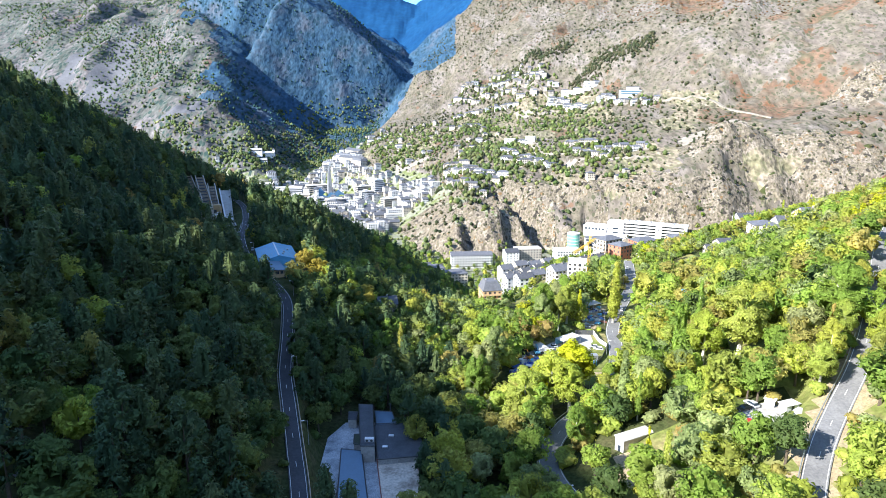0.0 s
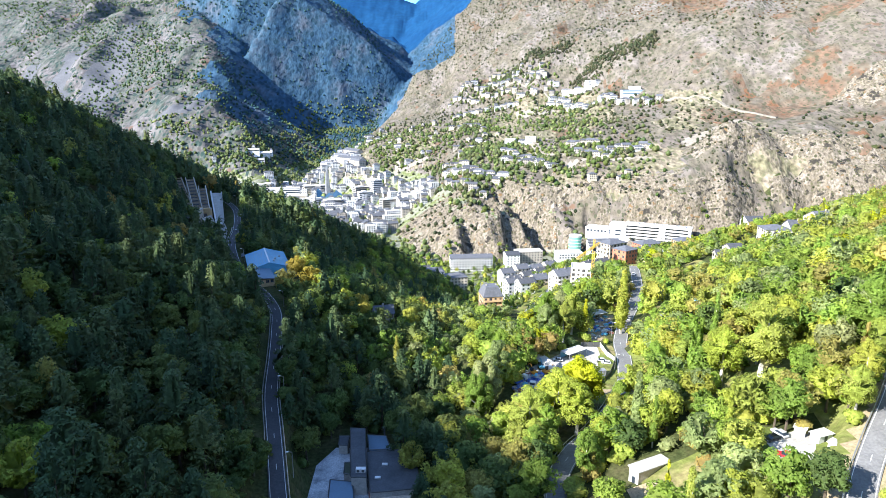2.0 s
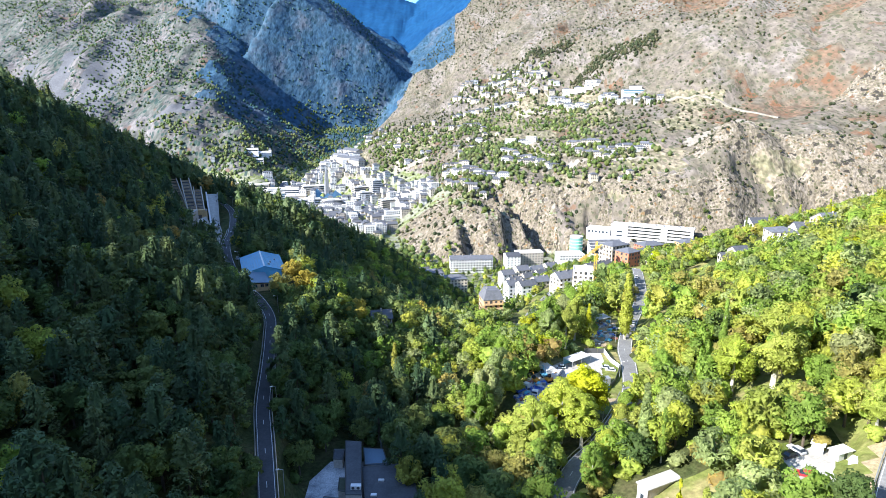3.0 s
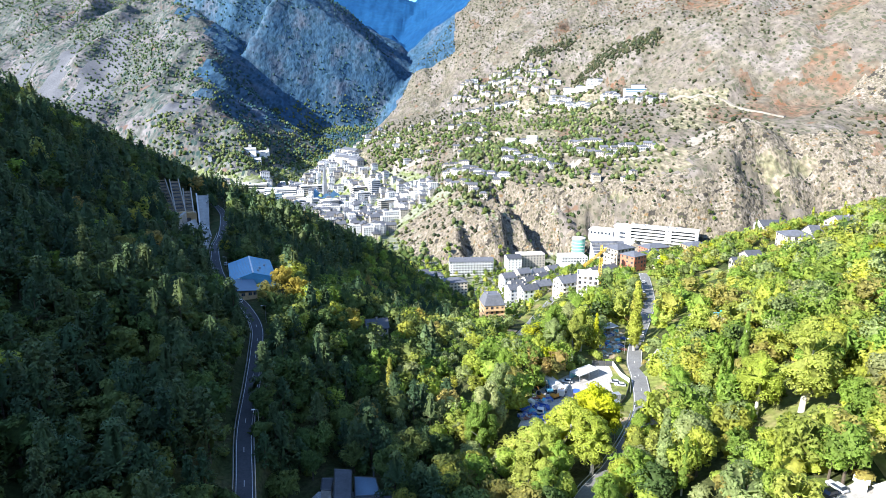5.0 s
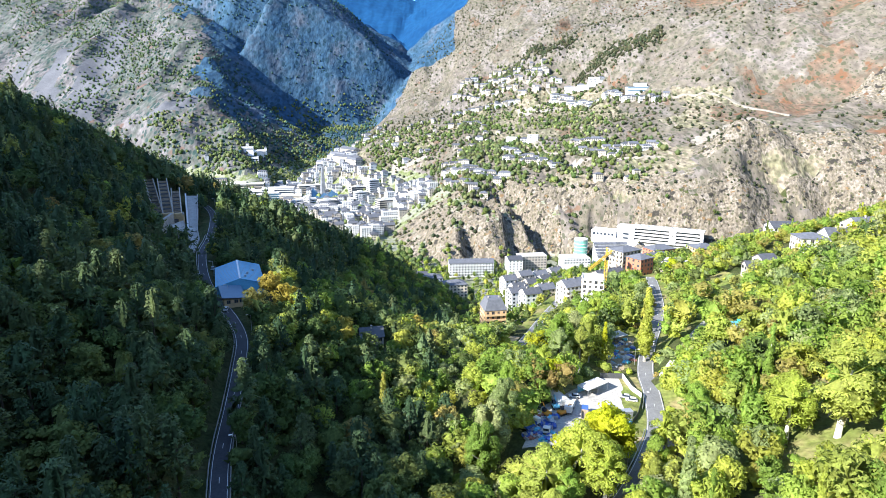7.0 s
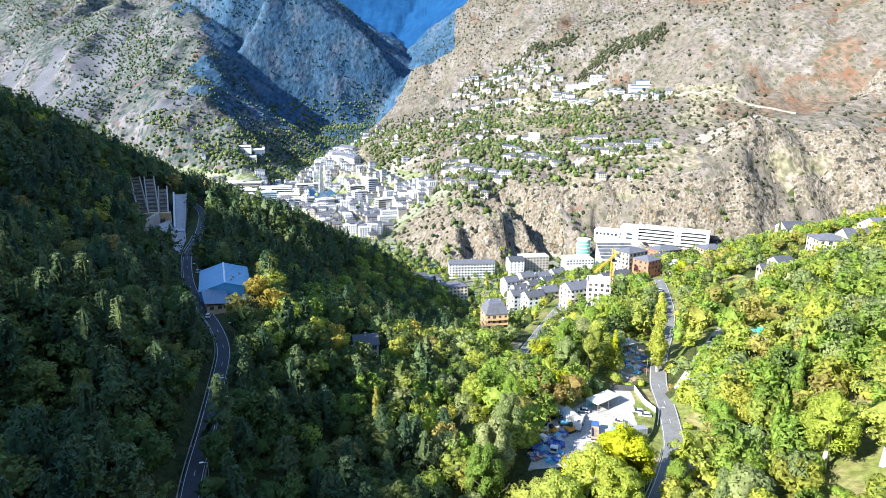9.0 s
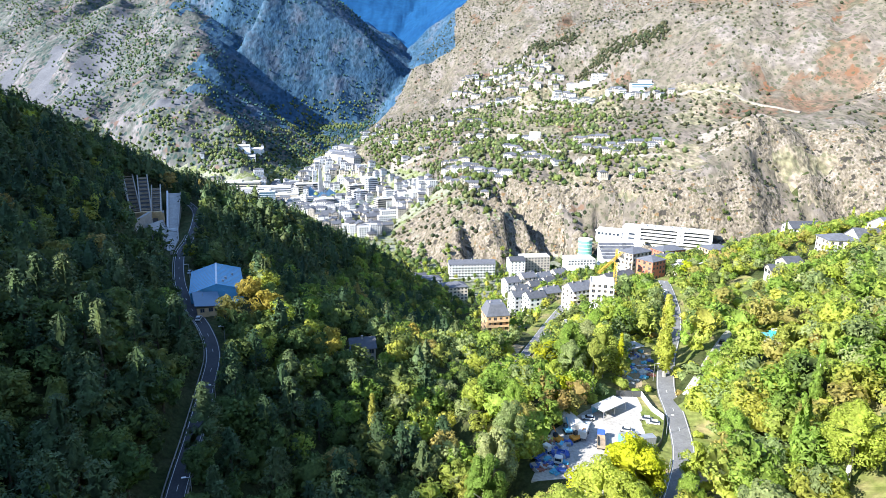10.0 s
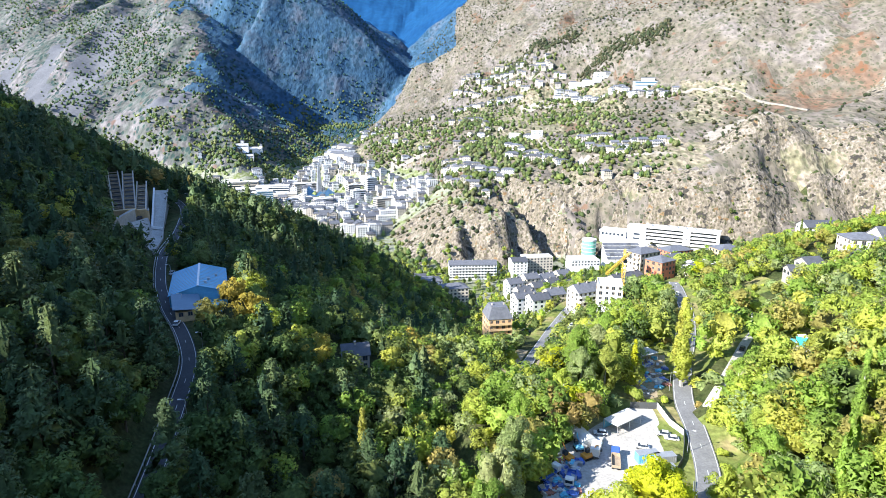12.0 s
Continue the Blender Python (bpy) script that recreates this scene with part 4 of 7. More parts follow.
# the nearest of each kind stand as things of their own, the wood behind them is one mass a tone
single = np.zeros(len(wx), bool)
for kind in ("pine", "broadleaf", "bush", "poplar"):
    who = np.where(kinds == kind)[0]
    single[who[np.argsort(wy[who] + 0.25 * np.abs(wx[who]))[:{"pine": 230, "broadleaf": 270}.get(kind, 70)]]] = True
for k in np.where(single)[0]:
    tree(kinds[k], tones[k], float(wx[k]), float(wy[k]), float(big[k]), float(wr.uniform(0.85, 1.15)))


def mass(name, label, who, mat):
    """Many trees of one tone joined into one mesh."""
    shapes = [CROWN_SHAPES[kinds[k], 1 if wy[k] < 290 else 2 if wy[k] < 400 else 3][k % 4] for k in who]
    return tagged(planted(name, shapes, wx[who], wy[who], wz[who], big[who], mat, 1.0, len(who)), label, "woods", kind="stuff")


for tone, words in (("pine", "dark green pine wood on the shaded slope"), ("deep", "deep green broadleaf wood"), ("green", "green broadleaf wood in the sun"), ("lime", "yellow-green autumn wood"),
                    ("yellow", "yellow autumn trees in the wood"), ("gold", "golden autumn trees in the wood"), ("rust", "rusty autumn trees in the wood"), ("grey", "grey-green trees in the wood")):
    who = np.where(~single & (tones == tone))[0]
    if len(who):
        mass("woods", words, who, LEAF_MATS[tone])


# low undergrowth that closes the gaps between the trees of the sunny side
lx, ly, lr = scatter(-10, 290, 84, 420, 6.4, 0.5, 88)
ok = free_spots(lx, ly, 0.6) & (np.abs(lx) < 0.80 * ly + 12) & (lx > np.interp(ly, [90, 200, 300, 420], [5, 12, 12, 30])) & (lr.random(len(lx)) < np.where(ly < 270, 0.95, 0.5))
lx, ly = lx[ok], ly[ok]
lz, lsize, lpick = ground(lx, ly), lr.uniform(1.2, 2.6, len(lx)), lr.random(len(lx))
for low_p, high_p, mat, words in ((0, 0.3, GREEN, "green undergrowth between the trees"), (0.3, 0.62, LIME, "yellow-green undergrowth between the trees"), (0.62, 0.76, GREY_LEAF, "grey-green undergrowth between the trees"), (0.76, 1.1, RUST, "rusty undergrowth between the trees")):
    who = np.where((lpick >= low_p) & (lpick < high_p))[0]
    tagged(planted("undergrowth", [CROWN_SHAPES["bush", 1 if ly[k] < 190 else 2][k % 4] for k in who], lx[who], ly[who], lz[who], lsize[who], mat, 1.0, 5), words, "undergrowth", kind="stuff")

# dark bushes under the trees of the shaded side
dx_, dy_, dr = scatter(-190, 8, 84, 330, 7.6, 0.5, 89)
ok = free_spots(dx_, dy_, 0.8) & (np.abs(dx_) < 0.80 * dy_ + 12) & (dx_ < np.interp(dy_, [90, 200, 300], [5, 4, 0]))
dx_, dy_ = dx_[ok], dy_[ok]
dz_, dsize = ground(dx_, dy_), dr.uniform(1.1, 2.4, len(dx_))
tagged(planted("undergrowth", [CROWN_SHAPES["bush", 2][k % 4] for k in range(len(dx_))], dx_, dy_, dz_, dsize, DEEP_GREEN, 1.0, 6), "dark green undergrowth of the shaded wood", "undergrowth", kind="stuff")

# ---------------------------------------------------------------- buildings
def quad_bm(quad_list):
    bm = bmesh.new()
    for q in quad_list:
        bm.faces.new([bm.verts.new(p) for p in q])
    return bm


def gable_roof(w, d, z, rise, over=0.5, thick=0.25):
    """A pitched roof with its ridge along the width, with eaves of some thickness."""
    a, b = w / 2 + over, d / 2 + over
    low = z - rise * over / (d / 2)
    bm = bmesh.new()
    ends = []
    for x in (-a, a):
        ends.append([bm.verts.new((x, -b, low)), bm.verts.new((x, 0, z + rise)), bm.verts.new((x, b, low)),
                     bm.verts.new((x, b, low + thick)), bm.verts.new((x, 0, z + rise + thick)), bm.verts.new((x, -b, low + thick))])
    n = 6
    for k in range(n):
        bm.faces.new((ends[0][k], ends[0][(k + 1) % n], ends[1][(k + 1) % n], ends[1][k]))
    bm.faces.new(ends[0][::-1])
    bm.faces.new(ends[1])
    return bm


def hip_roof(w, d, z, rise, over=0.5, flat=0.0):
    """A roof with four slopes; flat: how much of it is level at the top."""
    a, b = w / 2 + over, d / 2 + over
    inset = min(a, b) * (1 - flat)
    bm = bmesh.new()
    r0 = [bm.verts.new((x, y, z - 0.1)) for x, y in ((-a, -b), (a, -b), (a, b), (-a, b))]
    r1 = [bm.verts.new((x, y, z + 0.15)) for x, y in ((-a, -b), (a, -b), (a, b), (-a, b))]
    r2 = [bm.verts.new((x, y, z + rise)) for x, y in ((-a + inset, -b + inset * 0.98), (a - inset, -b + inset * 0.98), (a - inset, b - inset * 0.98), (-a + inset, b - inset * 0.98))]
    bm.faces.new(r0[::-1])
    bm.faces.new(r2)
    for lo, hi in ((r0, r1), (r1, r2)):
        for k in range(4):
            bm.faces.new((lo[k], lo[(k + 1) % 4], hi[(k + 1) % 4], hi[k]))
    return bm


def flat_roof(w, d, z, parapet=0.6):
    t = 0.35
    return boxes((-w / 2 + t, -d / 2 + t, z, w / 2 - t, d / 2 - t, z + 0.12), (-w / 2, -d / 2, z, w / 2, -d / 2 + t, z + parapet), (-w / 2, d / 2 - t, z, w / 2, d / 2, z + parapet),
                 (-w / 2, -d / 2 + t, z, -w / 2 + t, d / 2 - t, z + parapet), (w / 2 - t, -d / 2 + t, z, w / 2, d / 2 - t, z + parapet))


_window = {}


def window_mesh(width, height):
    """The one-piece frame of a window with a mullion, facing the near side, and its glass."""
    if (width, height) not in _window:
        w, h = width / 2, height
        xs, zs = (-w, -w + 0.12, -0.05, 0.05, w - 0.12, w), (0, 0.12, h - 0.12, h)
        bm = bmesh.new()
        grid = [[bm.verts.new((x, -0.07, z)) for x in xs] for z in zs]
        flat = [bm.faces.new((grid[j][i], grid[j][i + 1], grid[j + 1][i + 1], grid[j + 1][i])) for j in range(3) for i in range(5) if not (j == 1 and i in (1, 3))]
        out = bmesh.ops.extrude_face_region(bm, geom=flat)
        for v in out["geom"]:
            if isinstance(v, bmesh.types.BMVert):
                v.co.y = 0.02
        bmesh.ops.recalc_face_normals(bm, faces=bm.faces)
        frame_data = bpy.data.meshes.new("window")
        bm.to_mesh(frame_data)
        bm.free()
        frame_data.materials.append(TIMBER)
        pane = bpy.data.meshes.new("pane")
        bm = boxes((-w + 0.1, -0.03, 0.1, w - 0.1, 0.01, h - 0.1))
        bm.to_mesh(pane)
        bm.free()
        pane.materials.append(GLASS)
        _window[width, height] = (frame_data, pane)
    return _window[width, height]


def add_window(parent, m, width, height):
    frame_data, pane = window_mesh(width, height)
    ob = new("window", frame_data)
    ob.parent = parent
    ob.matrix_basis = m
    glass = new("pane", pane)
    glass.parent = ob
    return ob


def facades(w, d):
    """The four walls: pose of each wall's foot, looking out, and its length."""
    return [(pose(0, -d / 2, 0), w), (pose(w / 2, 0, 0, 0, 0, 90), d), (pose(0, d / 2, 0, 0, 0, 180), w), (pose(-w / 2, 0, 0, 0, 0, -90), d)]


def building(name, label, x, y, turn, w, d, storeys, wall, roof, style="gable", rise=2.6, detail=0, tall=3.0, sink=6.0, balconies=(), category="house", group="", z=None, chimneys=0, sides=(0, 1, 3), shutter=None):
    """A house of several storeys with windows, balconies and a roof."""
    m = spot(x, y, turn) if z is None else pose(x, y, z, 0, 0, turn)
    ob = empty(name, m, label, category, group)
    high = storeys * tall
    part("wall", boxes((-w / 2, -d / 2, -sink, w / 2, d / 2, high)), wall, ob)
    if style == "gable":
        for xx in (-w / 2 + 0.02, w / 2 - 0.02):
            gable = bmesh.new()
            a = [gable.verts.new((xx, -d / 2, high)), gable.verts.new((xx, d / 2, high)), gable.verts.new((xx, 0, high + rise))]
            b = [gable.verts.new((v.co.x * 0.985, v.co.y, v.co.z)) for v in a]
            gable.faces.new(a)
            gable.faces.new(b[::-1])
            for k in range(3):
                gable.faces.new((a[k], b[k], b[(k + 1) % 3], a[(k + 1) % 3]))
            part("gable_wall", gable, wall, ob)
        part("roof", gable_roof(w, d, high, rise), roof, ob)
    elif style == "hip":
        part("roof", hip_roof(w, d, high, rise), roof, ob)
    elif style == "mansard":
        part("roof", hip_roof(w, d, high, rise, 0.3, 0.62), roof, ob)
    else:
        part("roof", flat_roof(w, d, high), roof, ob)
    if detail == 2:
        for side in sides:
            m_side, length = facades(w, d)[side]
            n = max(1, int(length / 3.1))
            for s in range(storeys):
                for k in range(n):
                    if (k * 7 + s * 3 + side) % 11 == 5:
                        continue
                    size = (1.5, 1.5) if (s + k) % 3 else (1.9, 2.0)
                    add_window(ob, m_side @ pose((k + 0.5 - n / 2) * length / n, -0.01, s * tall + (0.95 if (s + k) % 3 else 0.55)), *size)
    else:
        quad_list = []
        for m_side, length in facades(w, d):
            n = max(1, int(length / 3.3))
            for s in range(storeys):
                for k in range(n):
                    px = (k + 0.5 - n / 2) * length / n
                    half = 0.75 if (s * 5 + k * 3) % 4 else 1.05
                    quad_list.append([m_side @ Vector(v) for v in ((px - half, -0.06, s * tall + 0.8), (px + half, -0.06, s * tall + 0.8), (px + half, -0.06, s * tall + 2.3), (px - half, -0.06, s * tall + 2.3))])
        tagged(part("glazing", quad_bm(quad_list), GLASS, ob), kind="stuff")
    for side in balconies:
        m_side, length = facades(w, d)[side]
        for s in range(1, storeys):
            slab = boxes((-length * 0.46, -1.3, s * tall - 0.2, length * 0.46, -0.02, s * tall), (-length * 0.46, -1.3, s * tall, length * 0.46, -1.22, s * tall + 0.95),
                         (-length * 0.46, -1.22, s * tall, -length * 0.46 + 0.08, -0.02, s * tall + 0.95), (length * 0.46 - 0.08, -1.22, s * tall, length * 0.46, -0.02, s * tall + 0.95))
            slab.transform(m_side)
            part("balcony", slab, wall, ob)
    for k in range(chimneys):
        cxx = (k + 0.5) / chimneys * w - w / 2
        part("chimney", boxes((cxx - 0.35, -0.9, high + 0.2, cxx + 0.35, -0.2, high + rise + 0.9), (cxx - 0.45, -1.0, high + rise + 0.9, cxx + 0.45, -0.1, high + rise + 1.05)), WALL_STONE, ob)
    return ob


# ---- houses and blocks of the near quarter
building("apartment_block", "ochre stone apartment block with a dark slate mansard roof", 34.5, 412, 10, 14, 14, 6, WALL_OCHRE, SLATE, "mansard", 6.5, 2, tall=3.2, balconies=(0,), category="apartment block", z=2.5, chimneys=2)
building("apartment_block", "tall white apartment block with a flat roof", 94, 398, -12, 13, 13, 8, WALL_WHITE, PALE_ROOF, "flat", 0, 2, category="apartment block", z=22)
building("house", "white house with a hipped slate roof beside the street", 86.5, 384, -14, 12, 12, 3, WALL_WHITE, SLATE, "hip", 2.6, 2, z=21.5)
building("house", "small white outbuilding below the white house", 82, 374, -14, 8, 6, 1, WALL_WHITE, SLATE, "hip", 1.6, 1, z=22.5)
building("apartment_block", "red brick apartment block with a slate roof", 135, 436, 34, 13, 12, 6, BRICK_RED, SLATE, "hip", 2.6, 2, category="apartment block", z=31, sides=(0, 1, 3))
building("apartment_block", "pale brown apartment block with slate roof and balconies", 133, 462, 30, 18, 13, 6, WALL_CREAM, SLATE, "hip", 2.8, 2, balconies=(3,), category="apartment block", z=30)
building("apartment_block", "stone apartment block beside the tower crane", 112, 430, 30, 22, 13, 5, WALL_STONE, SLATE, "gable", 3.5, 2, category="apartment block", z=24, chimneys=3)
building("house", "white house with steep slate roofs and dormers", 92, 440, 25, 20, 12, 5, WALL_WHITE, SLATE, "gable", 4.0, 2, balconies=(0,), z=14, chimneys=3)
building("house", "white terraced chalet with slate roof", 66, 462, 20, 13, 11, 4, WALL_WHITE, SLATE, "gable", 3.2, 1, z=4, chimneys=2)
building("house", "white terraced chalet with slate roof", 78, 470, 20, 12, 11, 4, WALL_CREAM, SLATE, "gable", 3.2, 1, z=5, chimneys=2)
building("house", "white terraced chalet with slate roof and chimneys", 60, 484, 20, 16, 11, 4, WALL_WHITE, SLATE, "gable", 3.2, 1, z=-2, chimneys=3)
building("house", "red house with a slate roof below the long hall", 210, 600, 20, 26, 16, 4, BRICK_RED, SLATE, "hip", 3.5, 1, z=4)
building("house", "white house with a slate roof above the red brick block", 190, 560, 25, 22, 15, 4, WALL_WHITE, SLATE, "gable", 3.5, 1, z=6, chimneys=1)
building("house", "white house with a broad grey roof among trees", 176, 470, 15, 20, 15, 2, WALL_WHITE, PALE_ROOF, "hip", 2.5, 1, z=32)
building("house", "brown house with a slate roof near the wood's edge", 206, 500, 10, 18, 14, 3, WALL_OCHRE, SLATE, "hip", 3, 1, z=32)
building("house", "long white house with slate roof behind the trees", 226, 540, 10, 30, 14, 3, WALL_WHITE, SLATE, "gable", 3, 1, z=20)
building("house", "white house with grey roof by the street corner", 158, 440, 30, 12, 9, 2, WALL_WHITE, SLATE, "gable", 2.4, 1, z=38)
building("house", "low grey house with slate roof beside the hill road", 150, 425, 20, 10, 8, 2, WALL_STONE, SLATE, "gable", 2.4, 1, z=38)
# villas on the crest
building("villa", "white villa with steep dark slate roofs", 222, 366, -8, 22, 15, 3, WALL_WHITE, SLATE, "gable", 4.5, 2, category="villa", z=70, chimneys=2)
building("villa", "white villa wing with a slate roof", 202, 364, -8, 15, 13, 3, WALL_WHITE, SLATE, "hip", 2.5, 2, category="villa", z=70)
building("villa", "cream villa with a dark slate roof and stone wall", 244, 384, 10, 18, 14, 3, WALL_CREAM, SLATE, "gable", 4.2, 2, category="villa", z=73, chimneys=1)
building("villa", "white villa with a slate roof behind the crest trees", 244, 462, 0, 20, 13, 3, WALL_WHITE, SLATE, "gable", 3.6, 1, category="villa", z=56)
building("house", "small stone house with a slate roof in the trees", 174, 356, 12, 9, 8, 2, WALL_STONE, SLATE, "gable", 2.4, 1, z=63)
building("house", "low stone outbuilding with a slate roof in the trees", 164, 350, -5, 7, 7, 1, WALL_STONE, SLATE, "gable", 2, 1, z=64)
wall_v = empty("retaining_wall", pose(206, 354, 66, 0, 0, -8), "pale terrace wall below the white villa", "wall")
part("wall", boxes((-20, -0.4, -4, 18, 0.4, 6.0), (-20, -0.55, 6.0, 18, 0.55, 6.25)), WALL_WHITE, wall_v)

# ---- lower quarter, by the river
building("apartment_block", "long white apartment block with slate roof", 34, 690, 4, 50, 14, 5, WALL_WHITE, SLATE, "gable", 3.5, 1, balconies=(0,), category="apartment block", z=-37, chimneys=5)
building("apartment_block", "grey slab block with many windows", 104, 706, 8, 32, 15, 7, WALL_STONE, PALE_ROOF, "flat", 0, 1, category="apartment block", z=-39)
building("apartment_block", "white gable block beside the grey slab", 82, 690, 8, 16, 18, 7, WALL_WHITE, SLATE, "gable", 3, 1, category="apartment block", z=-39)
building("apartment_block", "white apartment block with hipped slate roof", -12, 612, 14, 26, 15, 5, WALL_WHITE, SLATE, "hip", 3.5, 1, category="apartment block", z=-32)
building("apartment_block", "cream apartment block with hipped slate roof", 12, 585, 14, 24, 15, 5, WALL_CREAM, SLATE, "hip", 3.5, 1, category="apartment block", z=-30)
building("house", "white house with slate roof by the river", -34, 640, 10, 40, 13, 3, WALL_WHITE, SLATE, "gable", 3, 1, z=-32)
building("house", "white row house with grey roof by the river", -60, 690, 10, 28, 12, 3, WALL_WHITE, SLATE, "gable", 3, 1, z=-36)
for k, (hx, hy) in enumerate(((70, 560), (84, 570), (98, 578), (112, 586), (64, 580), (80, 592), (96, 600), (112, 608), (128, 596))):
    building("house", "white terraced chalet with steep slate roof", hx, hy, 22, 13, 12, 4, (WALL_WHITE, WALL_CREAM)[k % 2], SLATE, "gable", 3.6, 1, z=-22 + k % 3, chimneys=2, group="terraced chalets")
building("house", "low white building with green roof terrace", 150, 690, 6, 30, 20, 2, WALL_WHITE, PALE_ROOF, "flat", 0, 1, z=-22)
# round tower in green netting
net = empty("round_tower", pose(164, 722, -20), "round tower wrapped in green building net", "tower")
part("drum", tube([(0, 0, -8), (0, 0, 17)], [7.6, 7.6], 24), GREEN_NET, net)
for k in range(5):
    part("floor_ring", tube([(0, 0, k * 4.0), (0, 0, k * 4.0 + 0.6)], [7.9, 7.9], 24), WALL_WHITE, net)
part("roof", tube([(0, 0, 17), (0, 0, 17.7)], [8.1, 8.0], 24), PALE_ROOF, net)
# stepped terraces of small flats below the hall
terr = empty("terraced_flats", pose(196, 700, -20, 0, 0, 2), "stepped white terraced flats with slate roofs", "terraced flats")
for row in range(5):
    for k in range(9):
        x0, y0, z1 = k * 4.4 - 20, -10 + row * 4.6, row * 2.7 + 3.0
        unit = part("unit", boxes((x0, y0, -10, x0 + 3.9, y0 + 4.2, z1)), WALL_WHITE, terr)
        bm = bmesh.new()
        a = [bm.verts.new(p) for p in ((x0 - 0.2, y0 - 0.3, z1 - 0.1), (x0 + 4.1, y0 - 0.3, z1 - 0.1), (x0 + 4.1, y0 + 4.4, z1 + 1.5), (x0 - 0.2, y0 + 4.4, z1 + 1.5))]
        c = [bm.verts.new(v.co + Vector((0, 0, 0.2))) for v in a]
        bm.faces.new(a[::-1])
        bm.faces.new(c)
        for q in range(4):
            bm.faces.new((a[q], a[(q + 1) % 4], c[(q + 1) % 4], c[q]))
        part("roof", bm, SLATE, unit)

# ---- the long white hall under the cliff
hall = empty("long_hall", pose(246, 735, -9, 0, 0, -28), "long white concrete hall with open floors under the cliff", "hall")
part("wall", boxes((-16, -8, -12, 61, 9, 1.5)), CONCRETE, hall)
for s in range(4):
    part("floor_slab", boxes((-16, -11, 1.5 + s * 3.9, 61, 9, 3.0 + s * 3.9)), WALL_WHITE, hall)
    part("back_wall", boxes((-15, -5, 3.0 + s * 3.9, 60.5, 8.5, 5.4 + s * 3.9)), GLASS, hall)
part("roof", boxes((-16.5, -11.5, 17.1, 61.5, 9.5, 18.3), (-16.5, -11.5, 18.3, 61.5, -11.0, 20.0)), WALL_WHITE, hall)
for xx in (-15, 27, 31, 60):
    part("stair_tower", boxes((xx - 1.6, -11.7, 1.5, xx + 1.6, -9, 18.5)), WALL_WHITE, hall)
for xx in range(-10, 60, 9):
    part("roof_vent", boxes((xx - 1.2, -2, 18.3, xx + 1.2, 2, 19.5), (xx - 1.5, -2.3, 19.5, xx + 1.5, 2.3, 19.8)), GALVANISED, hall)
part("stair_block", boxes((-34, -10, -12, -16.6, 9, 16), (-34.5, -10.5, 16, -16.6, 9.5, 17.4)), WALL_WHITE, hall)
part("window", boxes((-27, -10.3, 3, -20, -10.02, 5), (-27, -10.3, 8, -20, -10.02, 10)), GLASS, hall)
part("entrance_wing", boxes((-64, -12, -12, -34.6, 8, 9), (-64.5, -12.5, 9, -34.6, 8.5, 10.4)), WALL_WHITE, hall)
for k in range(6):
    part("doorway", boxes((-62 + k * 4.4, -12.3, 5.4, -59.4 + k * 4.4, -12.02, 8.0)), GLASS, hall)
part("ramp", boxes((-58, -24, -14, -6, -12.6, 3.0), (-58, -24.4, 3.0, -6, -24.0, 4.2)), WALL_WHITE, hall)

# ---- tower crane
crane = empty("tower_crane", pose(107, 417, 24), "yellow tower crane over the building site", "crane")


def lattice(a, b, width, bays):
    """A square lattice girder from a to b."""
    a, b = Vector(a), Vector(b)
    q = (b - a).to_track_quat("Z", "Y")
    corners = [q @ Vector((sx * width / 2, sy * width / 2, 0)) for sx, sy in ((-1, -1), (1, -1), (1, 1), (-1, 1))]
    bars = []
    for k in range(4):
        bars.append((a + corners[k], b + corners[k], 0.12))
    for n in range(bays):
        p0, p1 = a.lerp(b, n / bays), a.lerp(b, (n + 1) / bays)
        for k in range(4):
            bars.append((p0 + corners[k], p1 + corners[(k + 1) % 4], 0.07))
            bars.append((p1 + corners[k], p1 + corners[(k + 1) % 4], 0.07))
    out = bmesh.new()
    for p, r, t in bars:
        bm = tube([p, r], [t, t], 4)
        data = bpy.data.meshes.new("bar")
        bm.to_mesh(data)
        bm.free()
        out.from_mesh(data)
        bpy.data.meshes.remove(data)
    return out


part("mast", lattice((0, 0, 0), (0, 0, 30), 1.6, 14), CRANE_YELLOW, crane)
part("jib", lattice((1, 1.6, 31), (-19, -33, 31), 1.3, 20), CRANE_YELLOW, crane)
part("counter_jib", lattice((0.6, 1, 31), (6.5, 10.6, 31), 1.3, 6), CRANE_YELLOW, crane)
part("apex", lattice((0, 0, 30), (0, 0, 36), 1.0, 3), CRANE_YELLOW, crane)
part("cab", boxes((-0.9, -2.4, 28.4, 0.9, -0.9, 30.4)), GLASS, crane)
part("counterweight", boxes((4.4, 7.6, 28.6, 6.9, 10.0, 31)), CONCRETE, crane)

